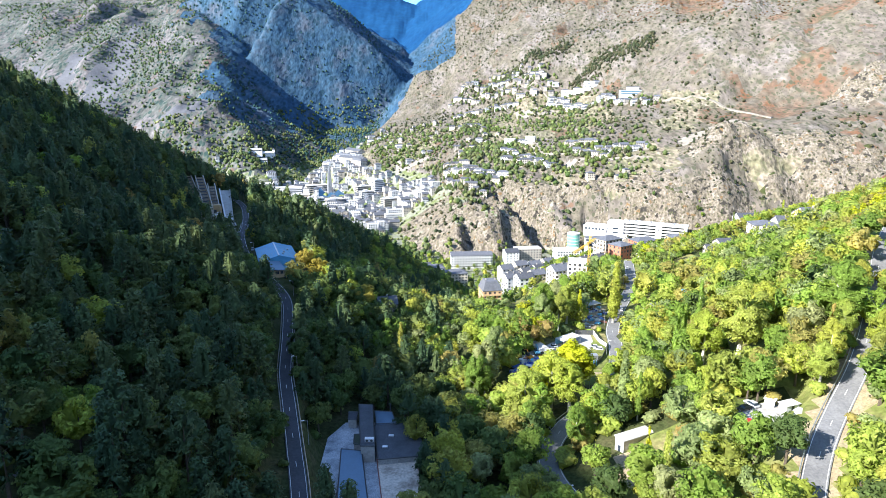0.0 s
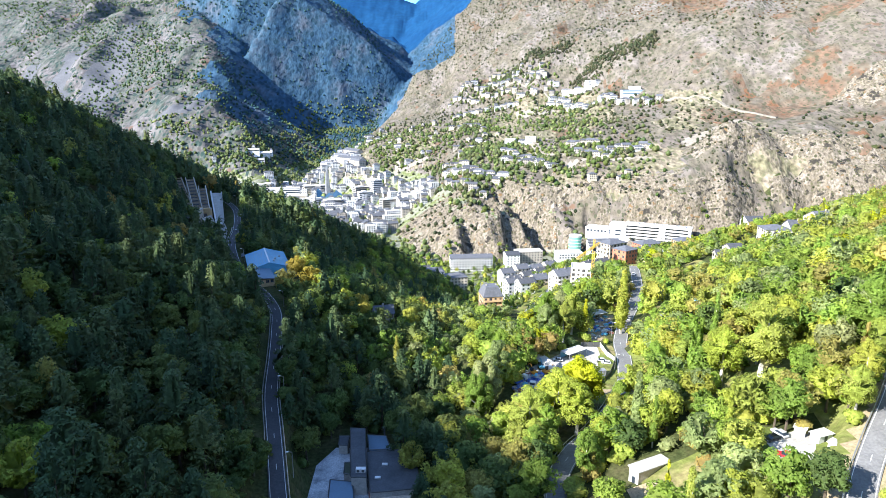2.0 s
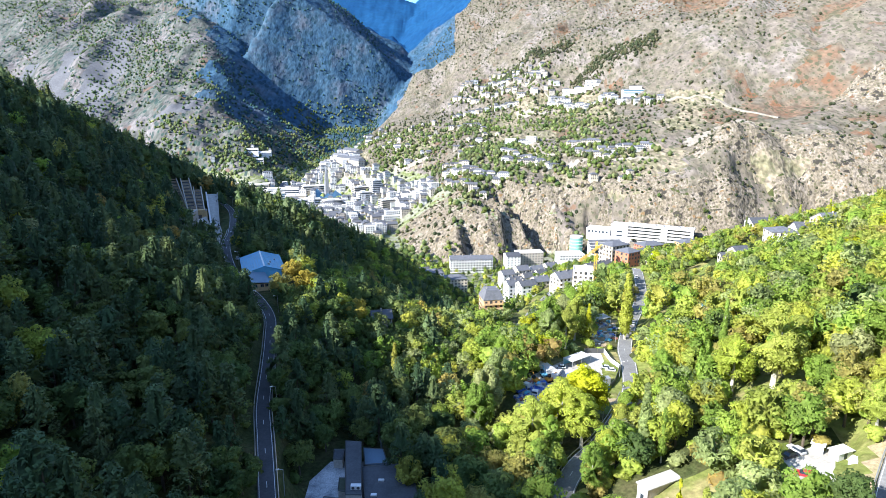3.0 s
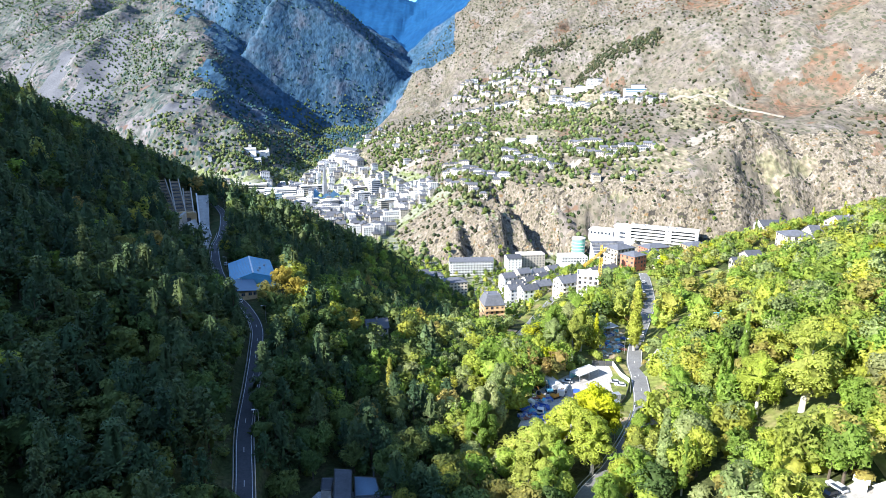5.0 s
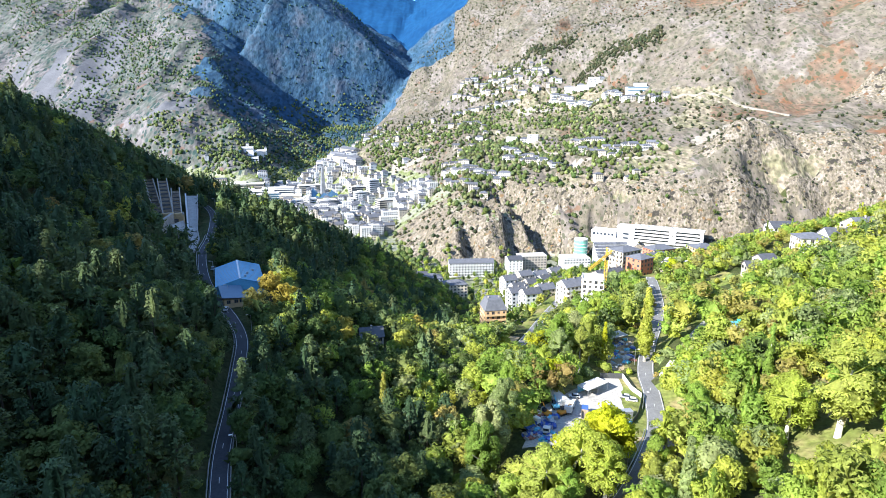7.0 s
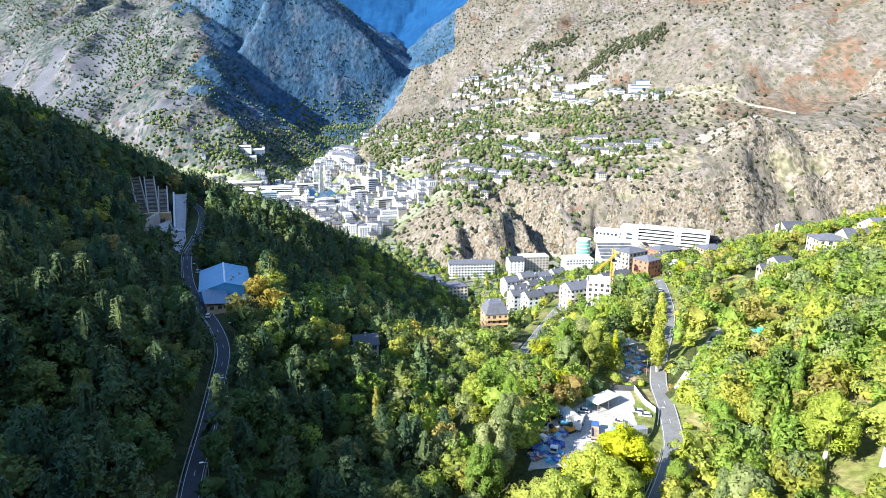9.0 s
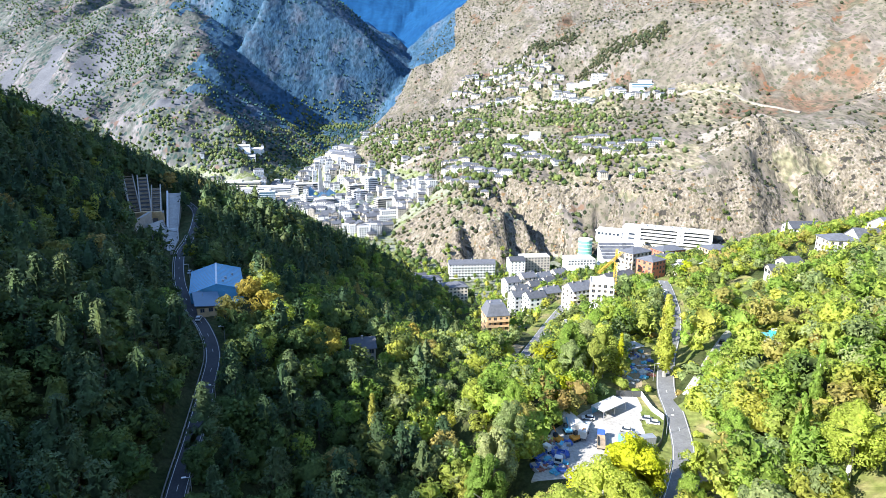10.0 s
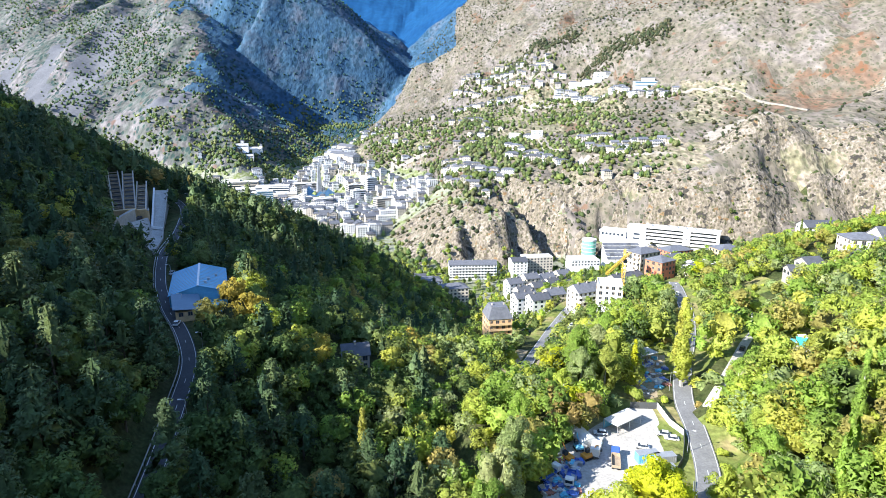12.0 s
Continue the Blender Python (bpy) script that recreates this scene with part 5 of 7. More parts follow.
# ---------------------------------------------------------------- the far town: a few patterns of building, then copies
def pattern(k):
    words = [("white apartment block with balconies in the town", 19, 12, 5, WALL_WHITE, SLATE, "hip"), ("white apartment block with hipped slate roof in the town", 17, 13, 4, WALL_WHITE, SLATE, "hip"),
             ("grey stone apartment block with slate roof", 19, 12, 4, WALL_STONE, SLATE, "gable"), ("white town house with slate roof", 14, 11, 3, WALL_WHITE, SLATE, "gable"),
             ("long white block with a flat pale roof", 30, 13, 4, WALL_WHITE, PALE_ROOF, "flat"), ("tall white block of flats", 14, 13, 6, WALL_WHITE, PALE_ROOF, "flat"),
             ("cream town house with hipped slate roof", 13, 11, 3, WALL_CREAM, SLATE, "hip"), ("grey stone villa with slate roof on the hillside", 14, 10, 3, WALL_STONE, SLATE, "gable"),
             ("stone house with slate roof on the hillside", 13, 9, 2, WALL_STONE, SLATE, "gable"), ("cream villa with hipped slate roof on the hillside", 14, 10, 3, WALL_CREAM, SLATE, "hip"),
             ("white terraced hillside flats with slate roofs", 20, 10, 3, WALL_WHITE, SLATE, "hip"), ("cream hillside house with slate roof", 13, 10, 3, WALL_CREAM, SLATE, "gable")]
    return words[k]


_first, _later, _placed = {}, [], [0]
HOUSES = []
hrng = np.random.default_rng(15)


def place_house(k, x, y, turn, sink=0.0):
    """One house of a pattern; past the first few hundred they are kept for one joined mass."""
    label, w, d, storeys, wall, roof, style = pattern(k)
    HOUSES.append((x, y))
    z = float(ground(x, y)[0]) - sink
    stretch = hrng.uniform((0.55, 0.65, 0.65), (1.1, 1.0, 1.15)) * (1.0 if k < 7 else 0.9)
    m = pose(x, y, z, 0, 0, turn) @ Matrix.Diagonal((*[float(v) for v in stretch], 1))
    if k not in _first:
        _first[k] = building("apartment_block" if storeys > 4 else "house", label, x, y, turn, w, d, storeys, wall, roof, style, 2.8, 0, tall=2.8, balconies=(0,) if k in (0, 10) else (), sink=6,
                             category="apartment block" if storeys > 4 else "house", group="buildings of the town" if k < 7 else "houses on the hillside", z=z)
    elif _placed[0] < 240:
        _placed[0] += 1
        copy_thing(_first[k], m)
    else:
        _later.append((k, m))


def town_mass():
    """The rest of the town's houses, too far off to tell apart, in one mesh."""
    slots, verts, faces, index = [], [], [], []
    for k, m in _later:
        for child in _first[k].children_recursive:
            mat = child.data.materials[0]
            if mat not in slots:
                slots.append(mat)
            n = len(verts)
            verts += [m @ v.co for v in child.data.vertices]
            for p in child.data.polygons:
                faces.append([n + i for i in p.vertices])
                index.append(slots.index(mat))
    if verts:
        tagged(mesh_object("town_houses", verts, faces, slots, index=index), "white houses with slate roofs filling the far town", "houses", kind="stuff")


# rows of houses along the terraces of the sunny mountain: from, to, how many, which patterns
UPPER_ROWS = [(248, 1376, 391, 1097, 15, (10, 10, 7)), (242, 1366, 330, 1205, 6, (10, 9)), (271, 1376, 336, 1312, 4, (10, 4)), (52, 1612, 262, 1398, 10, (9, 7, 10)), (25, 1628, 249, 1388, 11, (7, 8, 11)),
              (17, 1586, 215, 1394, 10, (8, 9, 11)), (22, 1446, 175, 1405, 9, (9, 7, 10)), (120, 1581, 242, 1423, 7, (7, 9)), (9, 1350, 89, 1310, 4, (8, 11))]
MIDDLE_ROWS = [(113, 1101, 160, 1039, 2, (4, 10)), (102, 1034, 147, 954, 5, (10, 9)), (106, 991, 170, 902, 6, (10, 7, 9)), (198, 965, 241, 941, 4, (9, 7)), (235, 919, 304, 875, 6, (11, 10, 7)), (207, 930, 249, 885, 5, (8, 9)),
               (4, 1097, 57, 953, 7, (7, 9, 8)), (4, 1026, 85, 898, 9, (9, 10, 7)), (8, 971, 59, 852, 7, (7, 8, 9)), (57, 953, 94, 912, 4, (10, 9))]
vrng = np.random.default_rng(44)
for x0, y0, x1, y1, n, sorts in UPPER_ROWS + MIDDLE_ROWS:
    n = int(n * 1.8)
    for k in range(n):
        q = (k + vrng.uniform(0.2, 0.8)) / n
        place_house(sorts[k % len(sorts)], x0 + (x1 - x0) * q + float(vrng.uniform(-3, 3)), y0 + (y1 - y0) * q + float(vrng.uniform(-6, 6)), float(vrng.uniform(-22, 12)))
VILLAGES = [([(-150, 1330), (-60, 1480), (0, 1420), (10, 1250), (-60, 1180)], 26, 0.5), ([(-230, 1500), (-205, 1700), (-120, 1560), (-140, 1420)], 24, 0.55), ([(0, 1080), (0, 1240), (90, 1300), (110, 1180), (70, 1060)], 26, 0.35),
            ([(-560, 1330), (-500, 1440), (-400, 1440), (-470, 1310)], 40, 0.35), ([(-700, 1330), (-640, 1420), (-560, 1400), (-600, 1300)], 38, 0.3)]
for outline, step, share in VILLAGES:
    a = np.array(outline)
    vx, vy, vr = scatter(a[:, 0].min(), a[:, 0].max(), a[:, 1].min(), a[:, 1].max(), step, 0.3, int(step * 31 + a[0, 1]))
    ok = inside(vx, vy, outline)
    for x, y in zip(vx[ok], vy[ok]):
        if vr.random() < share:
            place_house(7 + int(vr.integers(5)), float(x), float(y), float(vr.uniform(-25, 25)) + 90 * int(vr.integers(2)))
for x, y in ((204, 815), (238, 800), (250, 806)):
    place_house(9, x, y, 10)

TOWN = [(-470, 1262), (-349, 1290), (-310, 1400), (-275, 1560), (-262, 1600), (-245, 1560), (-215, 1400), (-165, 1270), (-60, 1120), (-4, 1034), (-20, 930), (-64, 956), (-90, 850), (-179, 948), (-224, 1039), (-297, 1073), (-430, 1150)]
TOWN_GARDENS = [(-150, 1080), (-118, 1075), (-120, 1115), (-152, 1118)]
tx, ty, tr = scatter(-480, 20, 840, 1820, 15.5, 0.3, 51)
in_town = inside(tx, ty, TOWN) & ~inside(tx, ty, TOWN_GARDENS) & (np.hypot(tx + 225, ty - 1190) > 40) & (tr.random(len(tx)) < 0.9) & (np.hypot(tx + 400, ty - 1235) > 48)
for x, y in zip(tx[in_town], ty[in_town]):
    q = tr.random()
    flow = math.degrees(0.9 * float(fbm(np.array([x]), np.array([y]), 260, 2, 9)[0])) + 18
    place_house(int(np.searchsorted([0.10, 0.24, 0.46, 0.62, 0.72, 0.78], q)), float(x), float(y), flow + 90 * int(tr.integers(2)))

town_mass()

# landmarks of the town
spire = empty("glass_spire", pose(-236, 1222, -32), "slender pointed grey glass spire over low glass wedges", "tower")
part("shaft", tube([(0, 0, 0), (0, 0, 26), (0, 0, 50), (0, 0, 66)], [6.5, 5.5, 3.4, 0.3], 5), GREY_GLASS, spire)
for hx, hy, half, deep, tall in ((-16, -14, 14, 9, 22), (8, -22, 20, 9, 13), (20, -8, 16, 8, 17), (-4, -34, 16, 7, 9)):
    wedge = bmesh.new()
    low = [wedge.verts.new(p) for p in ((hx - half, hy - deep, 0), (hx + half, hy - deep * 0.6, 0), (hx + half * 0.8, hy + deep, 0), (hx - half * 0.7, hy + deep, 0))]
    top = [wedge.verts.new(p) for p in ((hx - half * 0.15, hy + deep * 0.4, tall), (hx + half * 0.75, hy + deep * 0.5, tall * 0.35))]
    for f in ((low[0], low[1], top[1], top[0]), (low[1], low[2], top[1]), (low[2], low[3], top[0], top[1]), (low[3], low[0], top[0]), (low[3], low[2], low[1], low[0])):
        wedge.faces.new(f)
    part("glass_wedge", wedge, BLUE_GLASS, spire)
for k, (x, y, long) in enumerate(((-208, 1400, 80), (-222, 1355, 66), (-200, 1312, 84), (-182, 1286, 50), (-250, 1440, 44), (-262, 1385, 50))):
    building("apartment_block", "long slate-roofed apartment block along the valley street", x, y, -58 + 7 * (k % 3), long, 15, 4, (WALL_STONE, WALL_WHITE, WALL_CREAM)[k % 3], SLATE, ("gable", "mansard")[k % 2], 4.5, 0, tall=3.1, category="apartment block", group="long blocks of the town", chimneys=4)
for x, y, w, d, h, turn, wall in ((-372, 1205, 46, 20, 16, 8, "w"), (-290, 1152, 52, 20, 14, 14, "c"), (-252, 1130, 40, 18, 12, 20, "w"), (-205, 1100, 30, 22, 16, 25, "s"), (-150, 1140, 24, 16, 22, 30, "w"), (-128, 1150, 18, 16, 26, 30, "w"), (-160, 1170, 28, 14, 18, 30, "s"), (-95, 1060, 34, 16, 18, 34, "s")):
    hall_ob = empty("town_block", spot(x, y, turn), "broad flat-roofed town building with window bands", "office building", "broad buildings of the town")
    part("wall", boxes((-w / 2, -d / 2, -8, w / 2, d / 2, h)), {"w": WALL_WHITE, "c": WALL_CREAM, "s": WALL_STONE}[wall], hall_ob)
    for s in range(int(h / 3.6)):
        part("window_band", boxes((-w / 2 - 0.2, -d / 2 - 0.2, 1.4 + s * 3.6, w / 2 + 0.2, d / 2 + 0.2, 2.9 + s * 3.6)), GLASS, hall_ob)
    part("roof", flat_roof(w + 1, d + 1, h), PALE_ROOF, hall_ob)
    part("roof_hut", boxes((-w * 0.2, -3, h + 0.1, w * 0.1, 3, h + 3)), WALL_WHITE, hall_ob)
ochre = empty("ochre_hall", pose(-405, 1240, -30, 0, 0, 12), "long ochre office building with rows of windows", "office building")
part("wall", boxes((-44, -12, -6, 44, 12, 24)), WALL_CREAM, ochre)
for s in range(5):
    part("window_band", boxes((-43, -12.3, 2 + s * 4.4, 43, -12.02, 4.2 + s * 4.4)), GLASS, ochre)
part("roof", boxes((-45, -13, 24, 45, 13, 25.2), (-20, -6, 25.2, 10, 6, 28)), PALE_ROOF, ochre)
tower = empty("blue_tower_block", pose(-300, 1085, -36, 0, 0, 14), "blue and white tower block at the forest's edge", "tower block")
part("wall", boxes((-13, -9, -6, 13, 9, 34)), WALL_WHITE, tower)
for s in range(10):
    part("window_band", boxes((-13.3, -9.4, 1.4 + s * 3.3, 13.3, 9.4, 3.2 + s * 3.3)), BLUE_GLASS, tower)
part("roof", boxes((-13.5, -9.5, 34, 13.5, 9.5, 35), (-4, -4, 35, 4, 4, 38)), PALE_ROOF, tower)
for k, (x, y, w, d, h, turn) in enumerate(((-318, 1195, 60, 22, 26, 10), (-345, 1140, 50, 18, 20, 14), (-270, 1250, 44, 18, 24, 24))):
    big_ob = empty("office_building", pose(x, y, -34, 0, 0, turn), "long office building with glass bands in the town", "office building", "offices of the town")
    part("wall", boxes((-w / 2, -d / 2, -6, w / 2, d / 2, h)), (WALL_WHITE, WALL_STONE, WALL_CREAM)[k], big_ob)
    for s in range(int(h / 4)):
        part("window_band", boxes((-w / 2 - 0.3, -d / 2 - 0.3, 1.5 + s * 4, w / 2 + 0.3, d / 2 + 0.3, 3.4 + s * 4)), (GLASS, BLUE_GLASS)[k % 2], big_ob)
    part("roof", boxes((-w / 2 - 0.5, -d / 2 - 0.5, h, w / 2 + 0.5, d / 2 + 0.5, h + 1)), PALE_ROOF, big_ob)
church = empty("church", spot(-424, 1440, 12), "pale church with a tower on the hillside", "church")
part("nave", boxes((-16, -7, -8, 10, 7, 8)), WALL_WHITE, church)
part("roof", gable_roof(28, 14, 8, 3.4), PALE_ROOF, church)
part("tower", boxes((10.2, -3, -8, 16, 3, 15)), WALL_WHITE, church)
part("spire_roof", hip_roof(5.8, 6, 15, 4), SLATE, church).location = (13.1, 0, 0)
for k, (x, y, w) in enumerate(((-446, 1415, 30), (-428, 1404, 22))):
    wing = empty("school_building", spot(x, y, 12), "long white school building on the hillside", "school")
    part("wall", boxes((-w / 2, -8, -9, w / 2, 8, 11)), WALL_WHITE, wing)
    part("window_band", boxes((-w / 2 + 1, -8.2, 5.5, w / 2 - 1, -8.02, 7.5)), GLASS, wing)
    part("roof", flat_roof(w, 16, 11), PALE_ROOF, wing)
big_villa = empty("hillside_mansion", spot(372, 1190, -10), "white mansion with terraces high on the hillside", "mansion")
part("wall", boxes((-26, -9, -12, 26, 9, 9), (-12, -6, 9, 10, 8, 15)), WALL_WHITE, big_villa)
part("window_band", boxes((-24, -9.2, 1, 24, -9.02, 3), (-24, -9.2, 5.2, 24, -9.02, 7.4)), BLUE_GLASS, big_villa)
part("roof", boxes((-27, -10, 9, -12.2, 10, 9.7), (10.2, -10, 9, 27, 10, 9.7), (-12.6, -6.6, 15, 10.6, 8.6, 15.8)), SLATE, big_villa)


# ---------------------------------------------------------------- scrub and distant woods
def shrub_shape(seed):
    c, rad = [(0, 0, 0.8), (0.5, 0.3, 0.6), (-0.4, 0.35, 0.55)], [0.85, 0.65, 0.6]
    return join(leaf_cards(c, rad, 0.8, 8, 0.42, seed, (0, 0, 0)), lumps((0, 0, 0.5), c, rad, 4, 3, seed, 1.05))


SHRUBS = [shrub_shape(k) for k in range(5)]


def shrubs(name, label, x, y, size, mat, tall=1.0):
    """Many shrubs joined into one mesh."""
    ob = planted(name, [SHRUBS[k % 5] for k in range(len(x))], x, y, ground(x, y), size, mat, tall, len(x))
    return tagged(ob, label, "scrub", kind="stuff")


def slopes_of(x, y):
    e = 6.0
    return np.hypot(land(x + e, y) - land(x - e, y), land(x, y + e) - land(x, y - e)) / (2 * e)


# right-hand mountain, thinning upward
sx, sy, sr = scatter(-150, 1500, 760, 2500, 12, 0.5, 71)
keep = (np.abs(sx) < 0.80 * sy) & (sr.random(len(sx)) < np.clip(0.62 + 0.3 * ease(-260, -60, -0.912 * (sx + 160) + 0.412 * (sy - 1850)) + 0.22 * ((sx < 470) & (sy < 1360)) + 2.6 * fbm(sx, sy * 0.45, 110, 5, 19) - 0.00012 * (sy - 800), 0.03, 1)) & ~inside(sx, sy, TOWN)
edge_line = -0.912 * (sx + 160) + 0.412 * (sy - 1850)
keep &= edge_line < 30
sx, sy = sx[keep], sy[keep]
red = fbm(sx, sy * 0.5, 120, 4, 29) + 0.0005 * (sx - 500) > 0.24
shrubs("scrub", "olive scrub dotted over the rocky mountain", sx[~red], sy[~red], sr.uniform(0.8, 3.3, (~red).sum()) * sr.uniform(0.6, 1.2, (~red).sum()), SCRUB)
shrubs("scrub", "rusty bracken and scrub on the rocky mountain", sx[red], sy[red], sr.uniform(1.2, 2.8, red.sum()), RUST_SCRUB, 0.6)
# dark woods that run up the mountain behind the upper village
# the first row stands in for a cast shadow, the second fills a gully
for x0, y0, x1, y1, wide, seed in ((112, 1535, 300, 1472, 14, 3), (290, 1380, 445, 1312, 12, 4)):
    g = np.random.default_rng(seed)
    q = g.random(520)
    wob = 9 * np.sin(q * 9 + seed)
    gxs, gys = x0 + (x1 - x0) * q + g.normal(0, wide * 0.6, 520), y0 + (y1 - y0) * q + wob + g.normal(0, wide, 520) * (0.5 + np.sin(q * 3.1))
    shrubs("gully_woods", "dark woods along a shadow band and a gully of the rocky mountain", gxs, gys, g.uniform(1.6, 3.4, 520), SCRUB, 1.2)
# bushes that hold on to the cliff
cxs, cys, cr = scatter(-120, 760, 690, 900, 6.5, 0.5, 79)
hold = (slopes_of(cxs, cys) > 0.45) & (cr.random(len(cxs)) < np.clip(0.30 + 1.3 * fbm(cxs, cys, 60, 3, 24), 0.02, 0.9))
cxs, cys = cxs[hold], cys[hold]
shrubs("scrub", "olive and rusty bushes on the cliff", cxs, cys, cr.uniform(0.7, 2.1, len(cxs)), SCRUB, 1.0)
# green belt round the villages and the foot of the slopes
bx, by, br = scatter(-760, 330, 700, 1650, 8.2, 0.5, 72)
green = (land(bx, by) < np.where(bx < -260, 135, 110 + 0.16 * (by - 900))) & (br.random(len(bx)) < np.clip(np.where(bx < -330, 0.8, 0.55) + 1.7 * fbm(bx, by, 90, 3, 39), 0.04, 1) * (1 - ease(150, 380, bx + 60 * fbm(bx, by, 70, 2, 49))) * (1 - ease(1350, 1650, by) * (bx > -260))) & ~inside(bx, by, TOWN) & (slopes_of(bx, by) < np.where(bx < -330, 1.0, 0.62)) & ((bx > -330) | ((by > 1250) & (by < np.where(bx > -480, 1640, 1530))))
bx, by = bx[green], by[green]
light = br.random(len(bx)) < 0.22
olive = ~light & (br.random(len(bx)) < 0.6)
deep = ~light & ~olive
shrubs("town_trees", "olive green trees on the lower slopes of the valley", bx[olive], by[olive], br.uniform(1.8, 4.4, olive.sum()), OLIVE_TREES, 1.1)
shrubs("town_trees", "green trees between the houses of the valley", bx[deep], by[deep], br.uniform(2.0, 4.4, deep.sum()), DEEP_GREEN, 1.2)
shrubs("town_trees", "light green gardens and trees in the valley", bx[light], by[light], br.uniform(1.6, 3.2, light.sum()), GREY_LEAF, 1.1)
# greener woods along the foot of the far mountain and up its side valley
fx, fy, fr = scatter(-900, -235, 1240, 2250, 10.5, 0.5, 76)
high = land(fx, fy)
foot = (high > 1) & (high < np.where(fy < 1650, 78, 60 + 0.22 * (fy - 1650)) + 45 * fbm(fx, fy, 80, 3, 63)) & (fr.random(len(fx)) < np.clip(0.62 + 1.5 * fbm(fx, fy, 70, 3, 64), 0.05, 1)) & ~inside(fx, fy, TOWN)
fx, fy = fx[foot], fy[foot]
pale = fr.random(len(fx)) < 0.35
shrubs("foot_woods", "olive green woods at the foot of the far mountain", fx[~pale], fy[~pale], fr.uniform(2.2, 5.0, (~pale).sum()), OLIVE_TREES, 1.2)
shrubs("foot_woods", "fresh green trees at the foot of the far mountain", fx[pale], fy[pale], fr.uniform(2.0, 4.4, pale.sum()), DEEP_GREEN, 1.2)
# trees standing in the town itself
ux, uy, ur = scatter(-480, 20, 840, 1820, 12, 0.5, 73)
ok = inside(ux, uy, TOWN) & (ur.random(len(ux)) < 0.55)
shrubs("town_trees", "street trees and gardens in the town", ux[ok], uy[ok], ur.uniform(2.0, 4.0, ok.sum()), GREY_LEAF, 1.3)
# trees round every house of the hillside villages
hx_, hy_ = [np.array(v) for v in zip(*[p for p in HOUSES if not inside(np.array([p[0]]), np.array([p[1]]), TOWN)[0]])]
vt = np.random.default_rng(91)
for words, mat, count in (("dark green trees between the hillside houses", OLIVE_TREES, 3), ("green garden trees between the hillside houses", DEEP_GREEN, 1), ("dark conifers between the hillside houses", SCRUB, 2)):
    a, far_ = vt.uniform(0, 6.283, (count, len(hx_))), vt.uniform(9, 19, (count, len(hx_)))
    shrubs("village_trees", words, (hx_ + np.cos(a) * far_).ravel(), (hy_ + np.sin(a) * far_).ravel(), vt.uniform(1.8, 4.0, a.size), mat, 1.35)
# gardens of the lower quarter
qx, qy, qr = scatter(-110, 330, 400, 740, 6.6, 0.5, 74)
blocked = np.zeros(len(qx), bool)
for ob in [o for o in bpy.context.scene.objects if o.parent is None and o.name.split(".")[0] in ("house", "apartment_block", "villa")]:
    blocked |= np.hypot(qx - ob.location.x, qy - ob.location.y) < 9.5
ok = ((qx > 5) | (qy > 560)) & ~blocked & (qr.random(len(qx)) < np.clip(0.6 + 1.0 * fbm(qx, qy, 50, 3, 44), 0.4, 0.9)) & (road_gap(qx, qy)[0] > 2) & ~((np.abs(qx - 246) < 70) & (np.abs(qy - 735) < 45))
qx, qy = qx[ok], qy[ok]
qz, qsize, third = ground(qx, qy), qr.uniform(0.55, 1.1, len(qx)), qr.random(len(qx))
for low, high, mat, words in ((0, 0.4, GREEN, "green garden trees between the houses"), (0.4, 0.8, DEEP_GREEN, "dark green garden trees between the houses"), (0.8, 1.1, LIME, "yellow-green garden trees between the houses")):
    who = np.where((third >= low) & (third < high))[0]
    tagged(planted("garden_trees", [CROWN_SHAPES["broadleaf", 3][k % 4] for k in who], qx[who], qy[who], qz[who] - 0.9, qsize[who], mat, 1.0, 8), words, "trees", kind="stuff")
# left-hand mountain
mx, my, mr = scatter(-2000, -200, 1250, 2700, 13.0, 0.5, 75)
keep = (np.abs(mx) < 0.80 * my) & (land(mx, my) > 2) & (mr.random(len(mx)) < np.clip(0.50 + 1.7 * fbm(mx + 0.5 * my, my * 0.5, 120, 4, 57), 0.03, 1)) & ~inside(mx, my, TOWN)
mx, my = mx[keep], my[keep]
msize = mr.uniform(1.8, 4.4, len(mx))
# woods on the spur's shaded side get the hazier, darker pine colour
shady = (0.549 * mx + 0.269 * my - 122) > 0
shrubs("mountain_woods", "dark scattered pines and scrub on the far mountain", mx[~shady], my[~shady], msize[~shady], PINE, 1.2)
shrubs("mountain_woods", "woods on the shaded mountain flank in hazy blue-green", mx[shady], my[shady], msize[shady], HAZY_PINE, 1.2)

# ---------------------------------------------------------------- metal shed by the forest road
shed = empty("metal_shed", pose(-88, 301, 70.5, 0, 0, 21), "large pale blue metal shed beside the forest road", "shed")
part("wall", boxes((-9.4, -15.6, -4, 9.4, 15.6, 4.6)), BLUE_SHEET, shed)
sw, sd = 19.6, 31.8
for side, words in ((-1, ""), (1, "")):
    bm = bmesh.new()
    a = [bm.verts.new(p) for p in ((side * sw / 2, -sd / 2, 4.5), (0, -sd / 2, 7.4), (0, sd / 2, 7.4), (side * sw / 2, sd / 2, 4.5))]
    b = [bm.verts.new(v.co + Vector((0, 0, 0.22))) for v in a]
    bm.faces.new(a[::-1])
    bm.faces.new(b)
    for k in range(4):
        bm.faces.new((a[k], a[(k + 1) % 4], b[(k + 1) % 4], b[k]))
    bmesh.ops.recalc_face_normals(bm, faces=bm.faces)
    slope = part("roof_slope", bm, BLUE_SHEET, shed)
    for k in range(1, 16):
        yy = -sd / 2 + k * sd / 16
        part("roof_seam", tube([(side * (sw / 2 - 0.1), yy, 4.77), (side * 0.2, yy, 7.6)], [0.06, 0.06], 4), GALVANISED, slope)
